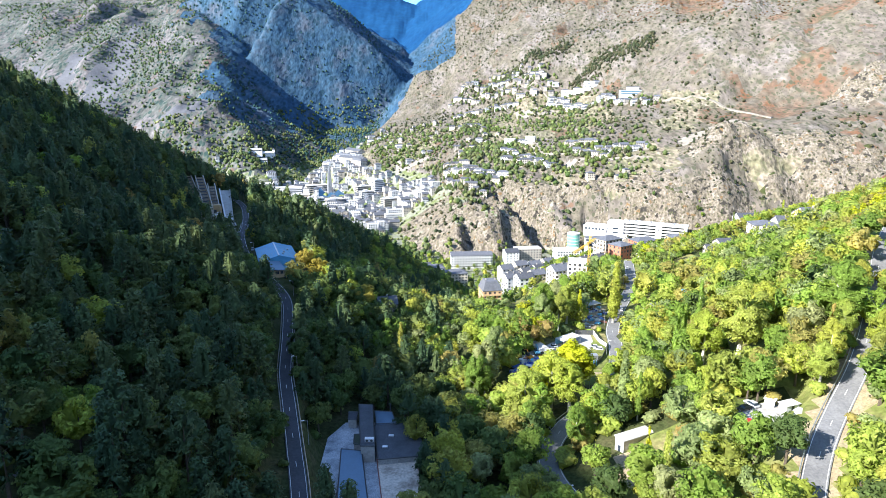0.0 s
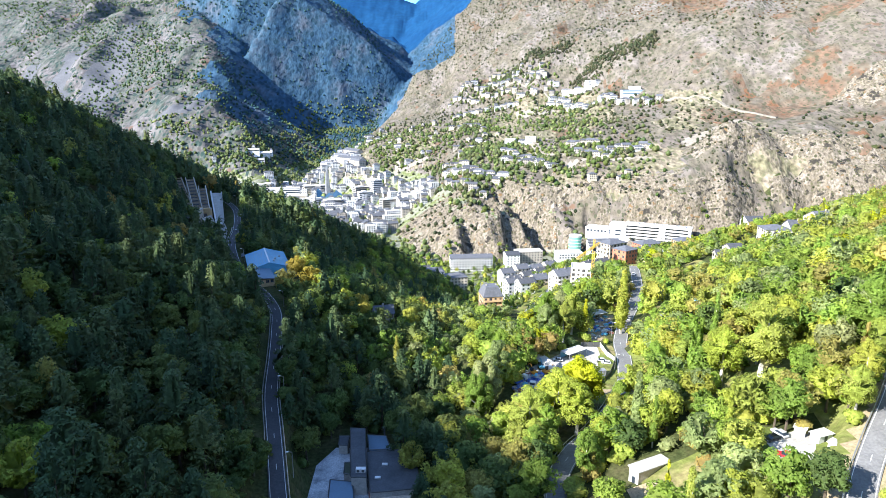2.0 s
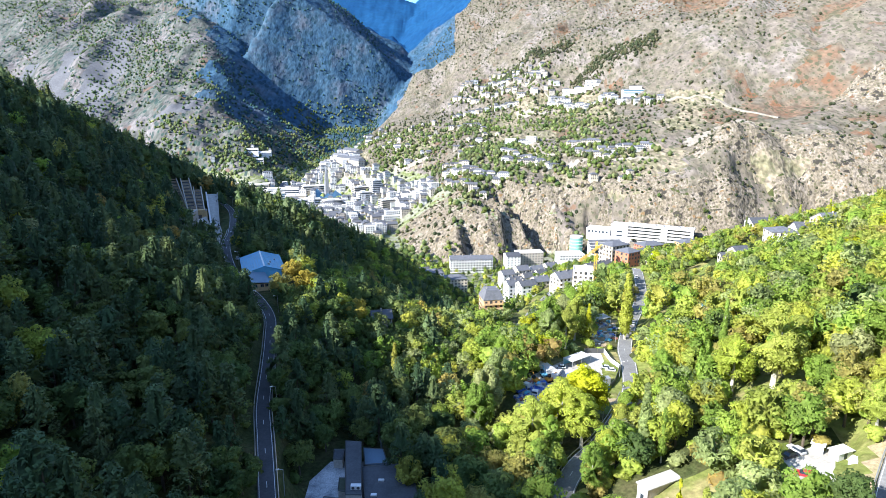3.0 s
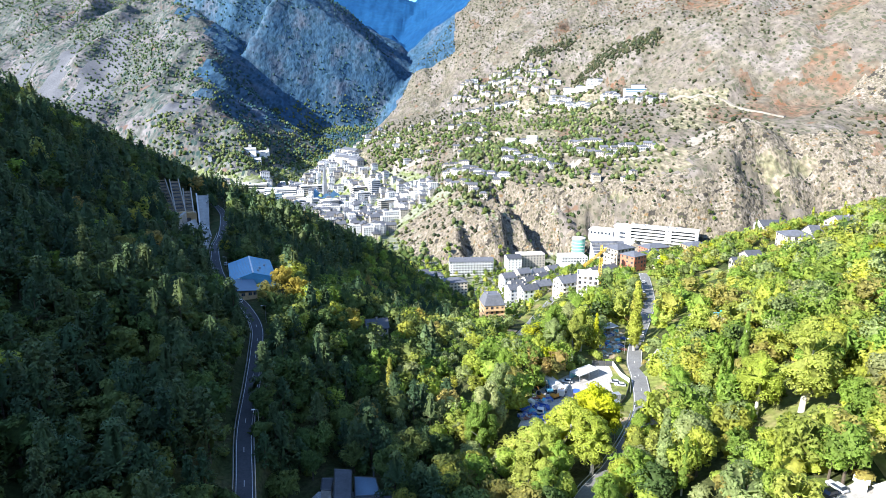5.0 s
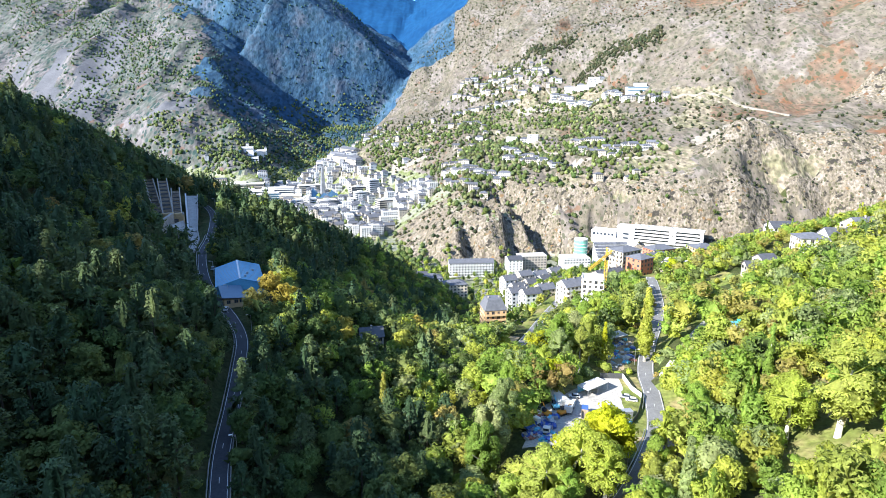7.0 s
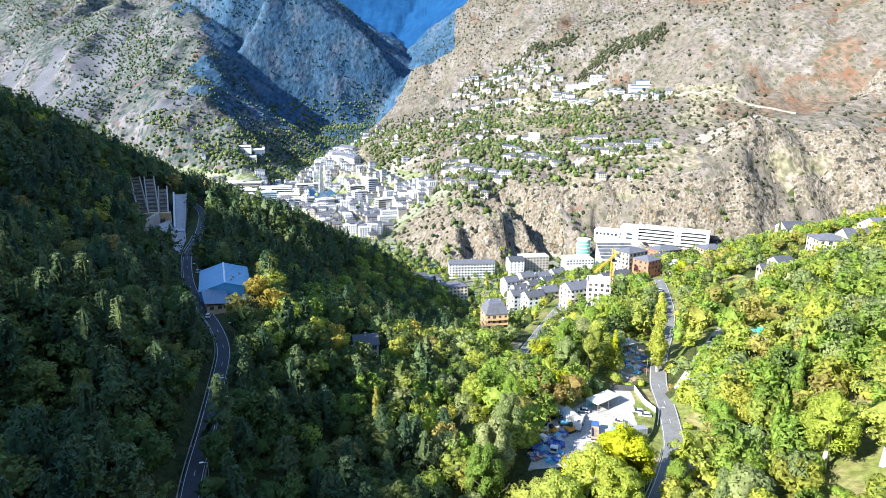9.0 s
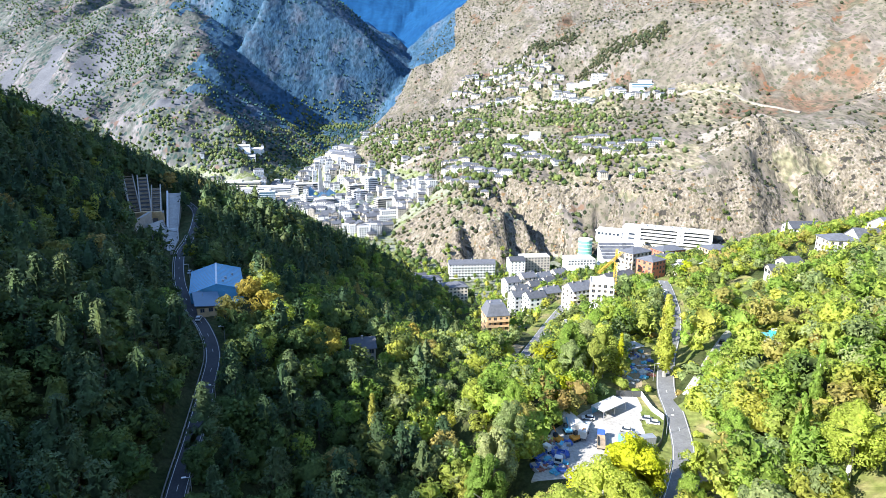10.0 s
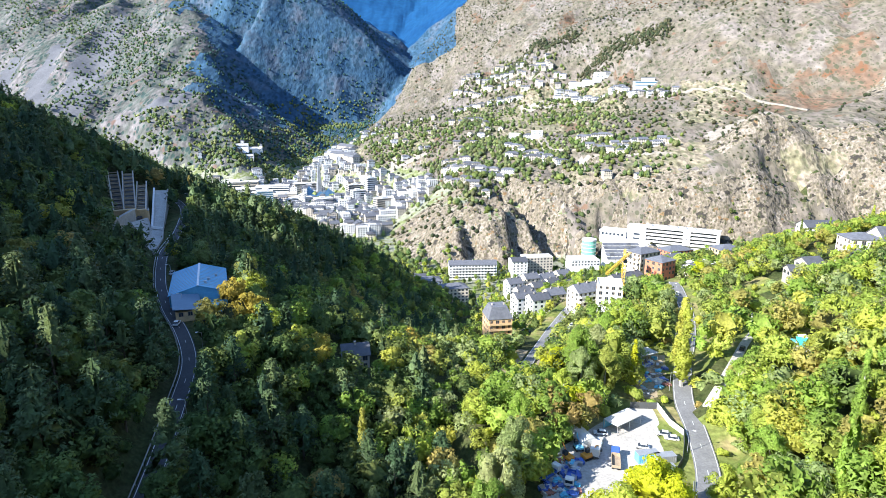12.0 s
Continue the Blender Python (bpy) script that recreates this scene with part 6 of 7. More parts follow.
for yy in (-15.55, 15.3):
    gab = bmesh.new()
    rims = [[gab.verts.new((x, y, z)) for x, z in ((-9.4, 4.604), (9.4, 4.604), (0, 7.35))] for y in (yy, yy + 0.25)]
    gab.faces.new(rims[0])
    gab.faces.new(rims[1][::-1])
    for k in range(3):
        gab.faces.new((rims[0][k], rims[1][k], rims[1][(k + 1) % 3], rims[0][(k + 1) % 3]))
    part("gable_wall", gab, BLUE_SHEET, shed)
part("ridge_cap", boxes((-0.35, -sd / 2, 7.55, 0.35, sd / 2, 7.75)), WALL_WHITE, shed)
for xx, yy, zz in ((3.4, -6.5, 6.9), (6, 1, 6.0), (2.4, -11, 7.1)):
    part("roof_vent", boxes((xx - 0.4, yy - 0.4, zz - 0.5, xx + 0.4, yy + 0.4, zz + 0.5), (xx - 0.55, yy - 0.55, zz + 0.5, xx + 0.55, yy + 0.55, zz + 0.62)), GALVANISED, shed)
annex = empty("shed_annex", pose(-83.4, 279.8, 71.4, 0, 0, 26), "low ochre annex with a blue lean-to roof beside the shed", "annex")
part("wall", boxes((-4.2, -8.4, -5, 3.4, 4.6, 2.2)), WALL_OCHRE, annex)
bm = bmesh.new()
a = [bm.verts.new(p) for p in ((-5, -8.9, 3.4), (3.9, -8.9, 2.4), (3.9, 5, 3.6), (-5, 5, 4.6))]
b = [bm.verts.new(v.co + Vector((0, 0, 0.2))) for v in a]
bm.faces.new(a[::-1]), bm.faces.new(b)
for k in range(4):
    bm.faces.new((a[k], a[(k + 1) % 4], b[(k + 1) % 4], b[k]))
part("roof", bm, BLUE_ROOF, annex)
for xx in (-2.6, 0.2, 2.2):
    add_window(annex, pose(xx, -8.41, 0.7), 1.5, 1.5)
canopy = empty("lean_to_canopy", pose(-75.6, 281, 69.5, 0, 0, 22), "light blue canopy roof on posts beside the annex", "canopy")
part("roof", boxes((-3, -6, 2.6, 3, 6, 2.8)), SKY_SHEET, canopy)
for xx, yy in ((-2.8, -5.8), (2.8, -5.8), (2.8, 5.8), (-2.8, 5.8)):
    part("post", tube([(xx, yy, -2), (xx, yy, 2.6)], [0.1, 0.1], 6), GALVANISED, canopy)

# ---------------------------------------------------------------- terraced works on the hillside behind the shed
def slab_block(points, thick):
    """A block under a sloping polygon."""
    bm = bmesh.new()
    top = [bm.verts.new(p) for p in points]
    low = [bm.verts.new((x, y, z - thick)) for x, y, z in points]
    bm.faces.new(top)
    bm.faces.new(low[::-1])
    for k in range(len(points)):
        bm.faces.new((low[k], low[(k + 1) % len(points)], top[(k + 1) % len(points)], top[k]))
    bmesh.ops.recalc_face_normals(bm, faces=bm.faces)
    return bm


def low_wall(a, b, high, thick, under=1.0):
    """A wall that follows a sloping line."""
    a, b = Vector(a), Vector(b)
    side = Vector((a.y - b.y, b.x - a.x, 0)).normalized() * thick / 2
    return slab_block([tuple(p + q + Vector((0, 0, high))) for p, q in ((a, side), (a, -side), (b, -side), (b, side))], high + under)


DECK = [(-142.0, 378, 79.1), (-137.7, 380, 78.1), (-155.8, 428, 91.3), (-162.2, 425, 91.7)]
plat = empty("loading_terrace", pose(0, 0, 0), "grey concrete loading terrace with white parapet on the hillside", "terrace")
part("deck", slab_block(DECK, 9.0), CONCRETE, plat)
part("parapet", low_wall(DECK[3], DECK[0], 1.5, 0.9, -0.02), WALL_WHITE, plat)
part("parapet", low_wall(DECK[0], DECK[1], 1.2, 0.7, -0.02), WALL_WHITE, plat)
part("kerb_wall", low_wall(DECK[1], DECK[2], 0.9, 0.5, -0.02), CONCRETE, plat)
YARD_DECK = [(-145.8, 366, 84.6), (-137.9, 357, 81.6), (-128.8, 346, 77.2), (-123.1, 339, 75.7), (-129.2, 361, 77.2), (-137.5, 379.5, 77.8), (-141.8, 377.5, 78.8), (-148.7, 388, 82.9)]
low = empty("loading_yard", pose(0, 0, 0), "lower concrete yard of the hillside works", "yard")
part("deck", slab_block(YARD_DECK, 9.0), CONCRETE, low)
part("parapet", low_wall(YARD_DECK[3], YARD_DECK[4], 1.2, 0.6, 8.0), CONCRETE, low)
part("parapet", low_wall(YARD_DECK[4], YARD_DECK[5], 1.2, 0.6, 8.0), CONCRETE, low)
ramp_w = empty("ramp_wall", pose(0, 0, 0), "pale sloping concrete ramp wall of the hillside works", "wall")
part("wall", low_wall((-146.1, 352, 86.3), (-149.3, 376, 87.1), 2.2, 1.6, 6.0), CONCRETE, ramp_w)
for k, (x, y, z, w, d, h, turn) in enumerate(((-158.5, 403, 89.5, 4.6, 36, 2.4, 24), (-165.5, 404, 91.5, 5.2, 50, 3.4, 27), (-172.5, 404, 92.0, 4.8, 52, 2.6, 30), (-178.5, 405, 92.5, 3.6, 44, 2.0, 32))):
    frame_ob = empty("trellis_structure", pose(x, y, z, 17, 0, turn), "stepped timber trellis building climbing the hillside", "trellis building", "trellis buildings")
    part("base", boxes((-w / 2, -d / 2, -9, w / 2, d / 2, 0.6)), WALL_STONE, frame_ob)
    part("end_wall", boxes((-w / 2 - 0.3, -d / 2 - 1.2, -7, w / 2 + 0.3, -d / 2 - 0.004, h + 1.2)), WALL_OCHRE, frame_ob)
    n = int(d / 2.6)
    for s in range(n):
        yy = -d / 2 + 1.0 + s * 2.6
        rise = h * (0.85 + 0.15 * (s % 2))
        for xx in (-w / 2 + 0.2, w / 2 - 0.2):
            part("post", boxes((xx - 0.2, yy - 0.2, 0.604, xx + 0.2, yy + 0.2, rise)), TIMBER, frame_ob)
        part("beam", boxes((-w / 2 - 0.4, yy - 0.22, rise + 0.004, w / 2 + 0.4, yy + 0.22, rise + 0.45)), TIMBER, frame_ob)
        part("deck_board", boxes((-w / 2 + 0.45, yy + 0.3, 0.8, w / 2 - 0.45, yy + 2.0, 1.05)), DARK_FELT, frame_ob)
    for xx in (-w / 2, w / 2):
        part("rail", boxes((xx - 0.3, -d / 2, h + 0.5, xx + 0.3, d / 2, h + 0.85)), WALL_STONE, frame_ob)
fence_w = empty("retaining_fence", pose(0, 0, 0), "grey retaining wall with railings round the hillside works", "wall")
part("wall", low_wall((-183, 388, 88.0), (-199, 430, 101), 2.6, 0.6, 7.0), WALL_STONE, fence_w)
part("wall", low_wall((-183, 388, 88.0), (-172, 372, 84.5), 2.2, 0.6, 7.0), WALL_STONE, fence_w)
court = empty("works_courtyard", pose(0, 0, 0), "grey asphalt courtyard before the trellis buildings", "yard")
part("deck", slab_block([(-170, 374, 84.2), (-149.4, 368, 84.0), (-150.5, 386, 84.0), (-168, 384, 84.4)], 9.0), DARK_ASPHALT, court)
block_w = empty("works_building", pose(-152.7, 389, 82.4, 0, 0, 26), "plain ochre concrete building on the loading terrace", "works building")
part("wall", boxes((-4, -3, -6, 4, 4, 4)), WALL_OCHRE, block_w)
part("roof", flat_roof(8, 7, 4, 0.5), CONCRETE, block_w)

# ---------------------------------------------------------------- old works with flat roofs in the valley bottom
WORKS_Z = 50.5
yard_w = empty("works_yard", pose(-30, 150, WORKS_Z), "pale concrete yard beside the old works", "yard", kind="")
part("slab", prism([(15.5, 22.6), (24.6, 5.8), (23.9, -7.8), (27.3, -20.6), (-4.1, -20.6), (-5.0, -2.6), (-5.7, 13.5), (-1.6, 22.6)], -1.5, 0.06), WORN_CONCRETE, yard_w)
WORKS = [("long workshop with a dark felt roof", [(-27.3, 174), (-22.8, 173.5), (-19.6, 150.5), (-23.6, 150.5)], 5.4, DARK_FELT, WALL_STONE),
         ("broad workshop with a flat dark felt roof", [(-21.2, 164), (-8.4, 166), (-5.2, 148.4), (-18, 146.5)], 3.6, DARK_FELT, CONCRETE),
         ("small grey annex with a flat roof", [(-22.4, 175), (-16.7, 174.4), (-14.7, 167.6), (-21.0, 167)], 2.6, BLUE_ROOF, CONCRETE),
         ("stained concrete terrace building", [(-18.7, 148.8), (-8.0, 150.7), (-4.6, 131.9), (-15.7, 131.9)], 1.7, STAINED_CONCRETE, CONCRETE),
         ("workshop with a slate-blue sheet roof", [(-29.6, 152.9), (-23.6, 152.0), (-19.3, 130.8), (-26.9, 130.8)], 2.5, BLUE_ROOF, WALL_STONE),
         ("small outhouse with a mossy roof", [(-26.9, 160.5), (-24.2, 160.5), (-23.8, 154.8), (-26.4, 155.5)], 2.8, MOSS_FELT, WALL_STONE),
         ("small dark outhouse beside the long workshop", [(-30.7, 174), (-27.7, 174), (-27.6, 169.2), (-30.2, 169.5)], 2.8, DARK_FELT, WALL_STONE)]
for words, outline, tall, roof_mat, wall_mat in WORKS:
    mid = np.mean(outline, axis=0)
    ob = empty("workshop", pose(mid[0], mid[1], WORKS_Z), words, "workshop", "old works")
    local = [(x - mid[0], y - mid[1]) for x, y in outline][::-1]
    part("wall", prism(local, -4, tall), wall_mat, ob)
    part("roof", prism([(x * 1.03, y * 1.03) for x, y in local], tall + 0.004, tall + 0.25), roof_mat, ob)
    for (ax, ay), (bx_, by_) in zip(local, local[1:] + local[:1]):
        part("roof_edge", tube([(ax * 1.02, ay * 1.02, tall + 0.3), (bx_ * 1.02, by_ * 1.02, tall + 0.3)], [0.16, 0.16], 4), RUSTY_EDGE if roof_mat == STAINED_CONCRETE else DARK_STEEL, ob)
ac = empty("roof_unit", pose(-21.3, 152.5, WORKS_Z + 5.7), "white ventilation unit on the workshop roof", "ventilation unit")
part("case", boxes((-1.3, -0.6, 0, 1.3, 0.6, 1.0)), WALL_WHITE, ac)
for xx in (-0.65, 0.65):
    part("fan", tube([(xx, -0.66, 0.5), (xx, -0.6, 0.5)], [0.4, 0.4], 10), DARK_STEEL, ac)
for px, py, tall in ((-15.5, 158, 3.9), (-8.5, 163.5, 3.9), (-8, 159.5, 3.9), (-16.8, 152, 3.9)):
    hatch = empty("skylight", pose(px, py, WORKS_Z + tall), "small white skylight on the felt roof", "skylight", "skylights of the works")
    part("kerb", boxes((-0.8, -0.5, 0, 0.8, 0.5, 0.35)), GALVANISED, hatch)
    part("dome", boxes((-0.7, -0.4, 0.354, 0.7, 0.4, 0.5)), WALL_WHITE, hatch)
flue = empty("chimney_flue", pose(-17.2, 175, WORKS_Z + 2.8), "thin dark steel flue on the annex roof", "flue")
part("pipe", tube([(0, 0, 0), (0, 0, 2.6)], [0.25, 0.25], 8), DARK_STEEL, flue)
part("cap", tube([(0, 0, 2.6), (0, 0, 2.9)], [0.45, 0.3], 8), DARK_STEEL, flue)
wall_y = empty("boundary_wall", pose(0, 0, WORKS_Z), "low dark wall along the works yard", "wall")
part("wall", boxes((-28.5, 128, -1, -28.1, 150, 1.0)), WALL_STONE, wall_y)

# ---------------------------------------------------------------- vehicles
def wheel(parent, x, y, r, width=0.24):
    w = part("wheel", tube([(x - width / 2, y, r), (x + width / 2, y, r)], [r, r], 10), RUBBER, parent)
    part("rim", tube([(x - width / 2 - 0.01, y, r), (x + width / 2 + 0.01, y, r)], [r * 0.55, r * 0.55], 8), GALVANISED, w)


def car(x, y, turn, paint, label, z=None, group="parked cars"):
    """A small hatchback: body, cabin glass, roof, lamps and wheels."""
    ob = empty("car", spot(x, y, turn, 0.08) if z is None else pose(x, y, z, 0, 0, turn), label, "car", group)
    bm = boxes((-0.85, -2.05, 0.32, 0.85, 2.05, 0.86))
    bmesh.ops.bevel(bm, geom=[e for e in bm.edges], offset=0.12, segments=2, affect="EDGES")
    part("body", bm, CAR_PAINTS[paint], ob)
    bm = bmesh.new()
    a = [bm.verts.new((sx * 0.78, yy, 0.84)) for sx, yy in ((-1, -1.75), (1, -1.75), (1, 1.0), (-1, 1.0))]
    b = [bm.verts.new((sx * 0.62, yy, 1.38)) for sx, yy in ((-1, -1.3), (1, -1.3), (1, 0.35), (-1, 0.35))]
    bm.faces.new(b)
    for k in range(4):
        bm.faces.new((a[k], a[(k + 1) % 4], b[(k + 1) % 4], b[k]))
    part("cabin_glass", bm, GLASS, ob)
    part("roof", boxes((-0.63, -1.32, 1.384, 0.63, 0.37, 1.45)), CAR_PAINTS[paint], ob)
    for xx in (-0.55, 0.55):
        part("headlight", boxes((xx - 0.2, 2.0, 0.56, xx + 0.2, 2.08, 0.74)), WALL_WHITE, ob)
    for xx in (-0.76, 0.76):
        for yy in (-1.3, 1.3):
            wheel(ob, xx, yy, 0.32)
    return ob


def truck(x, y, turn, cab_paint, load_mat, label, z=None, long=4.4, open_bed=True):
    """A lorry with a cab and a tipper bed or a box."""
    ob = empty("truck", spot(x, y, turn, 0.08) if z is None else pose(x, y, z, 0, 0, turn), label, "truck", "trucks in the yard")
    part("chassis", boxes((-0.5, -long, 0.55, 0.5, 2.0, 0.8)), DARK_STEEL, ob)
    bm = boxes((-1.1, 0.3, 0.8, 1.1, 2.1, 2.7))
    bmesh.ops.bevel(bm, geom=[e for e in bm.edges], offset=0.15, segments=2, affect="EDGES")
    part("cab", bm, CAR_PAINTS[cab_paint], ob)
    part("windscreen", boxes((-0.9, 2.08, 1.65, 0.9, 2.13, 2.4)), GLASS, ob)
    if open_bed:
        part("bed", boxes((-1.15, -long, 0.85, 1.15, 0.1, 1.0), (-1.15, -long, 1.0, -1.07, 0.1, 1.7), (1.07, -long, 1.0, 1.15, 0.1, 1.7), (-1.07, 0.0, 1.0, 1.07, 0.1, 1.9), (-1.07, -long, 1.0, 1.07, -long + 0.1, 1.6)), load_mat, ob)
    else:
        part("box", boxes((-1.2, -long, 0.85, 1.2, 0.1, 3.0)), load_mat, ob)
    for xx in (-0.95, 0.95):
        for yy in (-long + 0.9, -long + 2.0, 1.2):
            wheel(ob, xx, yy, 0.48, 0.3)
    return ob


# ---------------------------------------------------------------- contractor's yard
YZ = 46.5
yard_ob = empty("yard", pose(50, 236, YZ), "pale gravel contractor's yard in the sun", "yard", kind="structure")
part("gravel", prism([(x - 50, y - 236) for x, y in YARD][::-1], -1.5, 0.06), PALE_GROUND, yard_ob)
tent = empty("white_tent", pose(42.6, 240, YZ, 0, 0, 22) @ Matrix.Diagonal((0.78, 0.74, 0.8, 1)), "white cloth storage tent in the yard", "tent")
bm = bmesh.new()
ends = []
for yy in (-5.2, 5.2):
    ends.append([bm.verts.new(p) for p in ((-3.4, yy, 0), (-3.4, yy, 2.6), (-1.8, yy, 3.9), (0, yy, 4.4), (1.8, yy, 3.9), (3.4, yy, 2.6), (3.4, yy, 0))])
for k in range(6):
    bm.faces.new((ends[0][k], ends[0][k + 1], ends[1][k + 1], ends[1][k]))
bm.faces.new(ends[0][::-1]), bm.faces.new(ends[1])
part("cloth", bm, TENT_WHITE, tent)
part("door_flap", boxes((-1.6, -5.3, 0, 1.6, -5.21, 3.0)), GALVANISED, tent)
lean = empty("open_canopy", pose(56.4, 248.2, YZ, 0, 0, 36), "open steel canopy with a pale flat roof", "canopy")
part("roof", boxes((-5.6, -2.6, 3.0, 5.6, 2.6, 3.25)), PALE_ROOF, lean)
for xx in (-5.4, 0, 5.4):
    for yy in (-2.4, 2.4):
        part("post", tube([(xx, yy, 0), (xx, yy, 3.0)], [0.1, 0.1], 6), GALVANISED, lean)
part("back_wall", boxes((-5.6, 2.5, 0, 5.6, 2.6, 3.0)), BLUE_SHEET, lean)
truck(49.6, 231.5, -14, 3, TIMBER, "blue-cabbed tipper truck with an empty brown bed in the yard", YZ + 0.1, 5.6)
truck(31.5, 224.5, -50, 0, CAR_PAINTS[3], "blue skip truck with a white cab in the yard", YZ + 0.1, 4.8)
truck(35.0, 220.5, 160, 0, CAR_PAINTS[3], "white truck with a blue bed in the yard", YZ + 0.1, 4.2)
truck(45.3, 234.6, -25, 0, TENT_WHITE, "white box van parked beside the tent", YZ + 0.1, 3.6, False)
car(48.8, 243.8, 80, 0, "white car parked beside the canopy", YZ + 0.1)
car(47.4, 239.2, -20, 0, "white pickup parked beside the tent", YZ + 0.1)
car(58.4, 236.8, 75, 0, "white car standing on the gravel", YZ + 0.1)
car(68.3, 241, 75, 0, "white car parked by the yard fence", YZ + 0.1)
car(66.8, 243.4, 75, 1, "silver car parked by the yard fence", YZ + 0.1)


def digger(x, y, turn, paint, label):
    ob = empty("excavator", pose(x, y, YZ + 0.08, 0, 0, turn), label, "excavator", "diggers in the yard")
    for xx in (-0.9, 0.9):
        bm = boxes((xx - 0.25, -1.5, 0, xx + 0.25, 1.5, 0.7))
        bmesh.ops.bevel(bm, geom=[e for e in bm.edges], offset=0.2, segments=2, affect="EDGES")
        part("track", bm, RUBBER, ob)
    bm = boxes((-1.1, -1.6, 0.75, 1.1, 1.0, 1.6))
    bmesh.ops.bevel(bm, geom=[e for e in bm.edges], offset=0.12, segments=1, affect="EDGES")
    part("body", bm, CAR_PAINTS[paint], ob)
    part("cab", boxes((-1.0, -0.1, 1.6, 0.0, 1.1, 2.7)), GLASS, ob)
    part("boom", tube([(0.5, 0.9, 1.5), (0.5, 2.6, 3.6), (0.5, 4.2, 2.6)], [0.22, 0.2, 0.15], 4), CAR_PAINTS[paint], ob)
    part("bucket", boxes((0.1, 3.9, 1.2, 0.9, 4.6, 1.9)), DARK_STEEL, ob)


digger(36.6, 231, 30, 5, "orange excavator with a folded boom in the yard")
digger(42.0, 231.6, -60, 5, "orange and yellow excavator beside the trucks")
digger(40.6, 236, 10, 6, "light blue excavator beside the tent")
boxes_at = [(57.9, 231.0, 6, 2.4, BLUE_SHEET), (62.2, 229.8, 5.5, 2.4, GALVANISED), (60.5, 224.5, 5, 2.3, BLUE_SHEET)]
for bx0, by0, w, d, mat in boxes_at:
    cont = empty("container", pose(bx0, by0, YZ + 0.06, 0, 0, 10), "pale blue steel container in the yard", "container", "containers in the yard")
    part("case", boxes((-w / 2, -d / 2, 0, w / 2, d / 2, 2.5)), mat, cont)
    part("roof", boxes((-w / 2 - 0.05, -d / 2 - 0.05, 2.504, w / 2 + 0.05, d / 2 + 0.05, 2.62)), GALVANISED, cont)
    for k in range(int(w / 0.6)):
        part("rib", boxes((-w / 2 + 0.3 + k * 0.6, -d / 2 - 0.06, 0.15, -w / 2 + 0.42 + k * 0.6, -d / 2 - 0.004, 2.4)), mat, cont)
hoard = empty("yard_fence", pose(0, 0, YZ), "white board fence with dark sheeting round the yard", "fence")
fence_line = [(62, 259), (70.4, 258.6), (70.6, 248.5), (72.4, 242.6), (70.2, 236.8), (66.6, 229), (60, 220), (54.5, 214)]
for k, ((ax, ay), (bx_, by_)) in enumerate(zip(fence_line, fence_line[1:])):
    n = max(1, int(math.hypot(bx_ - ax, by_ - ay) / 2.5))
    for q in range(n):
        x0, y0, x1, y1 = ax + (bx_ - ax) * q / n, ay + (by_ - ay) * q / n, ax + (bx_ - ax) * (q + 0.97) / n, ay + (by_ - ay) * (q + 0.97) / n
        a = math.degrees(math.atan2(y1 - y0, x1 - x0))
        panel = part("panel", boxes((0, -0.05, 0, math.hypot(x1 - x0, y1 - y0), 0.05, 2.3)), TENT_WHITE if k in (1, 2) else DARK_STEEL, hoard)
        panel.matrix_basis = pose(x0, y0, 0, 0, 0, a)

# ---------------------------------------------------------------- scrap and stores between the poplars
srng = np.random.default_rng(33)
scrap_g = empty("scrap_ground", pose(76, 284, 46), "dusty scrapyard floor beneath the poplars", "ground", kind="structure")
part("floor", prism([(x - 76, y - 284) for x, y in SCRAPYARD], -1.5, 0.4), DIRT, scrap_g)
store = empty("open_store", pose(78, 296, 46.4, 0, 0, 25), "long open store with a grey roof in the scrapyard", "store")
part("roof", boxes((-5, -3, 3.0, 5, 3, 3.2)), PALE_ROOF, store)
for xx in (-4.8, 0, 4.8):
    for yy in (-2.8, 2.8):
        part("post", tube([(xx, yy, 0), (xx, yy, 3)], [0.1, 0.1], 5), GALVANISED, store)
SCRAP_WORDS = [("pile of grey scrap metal", GALVANISED), ("stack of dark timber", TIMBER), ("blue plastic crate", CAR_PAINTS[3]), ("white plastic sack of rubble", TENT_WHITE), ("rusty steel scrap heap", RUSTY_EDGE), ("light blue tarpaulin bundle", SKY_SHEET)]


def heap(x, y, z, size, kind):
    words, mat = SCRAP_WORDS[kind]
    ob = empty("scrap_heap", pose(x, y, z, 0, 0, float(srng.uniform(0, 180))), words + " on the ground", "scrap", "scrap and stores")
    for k in range(5):
        bm = boxes((-size * 0.5, -size * 0.3, 0, size * 0.5, size * 0.3, size * float(srng.uniform(0.25, 0.6))))
        bm.transform(pose(float(srng.uniform(-1, 1)) * size * 0.5, float(srng.uniform(-1, 1)) * size * 0.5, -0.05, float(srng.uniform(-14, 14)), float(srng.uniform(-14, 14)), float(srng.uniform(0, 180))))
        part("piece", bm, mat if k < 4 else GALVANISED, ob)


for k in range(46):
    a, b = srng.random(2)
    heap(67.5 + 10 * b + 10.5 * a, 268 + 31 * a, 46.4, float(srng.uniform(0.8, 1.9)), int(srng.integers(6)))
for k in range(40):
    a, b = srng.random(2)
    heap(27 + 9 * b + 6 * a, 215.5 + 18 * a, YZ + 0.06, float(srng.uniform(0.8, 2.0)), int(srng.choice([0, 2, 2, 3, 4, 5])))

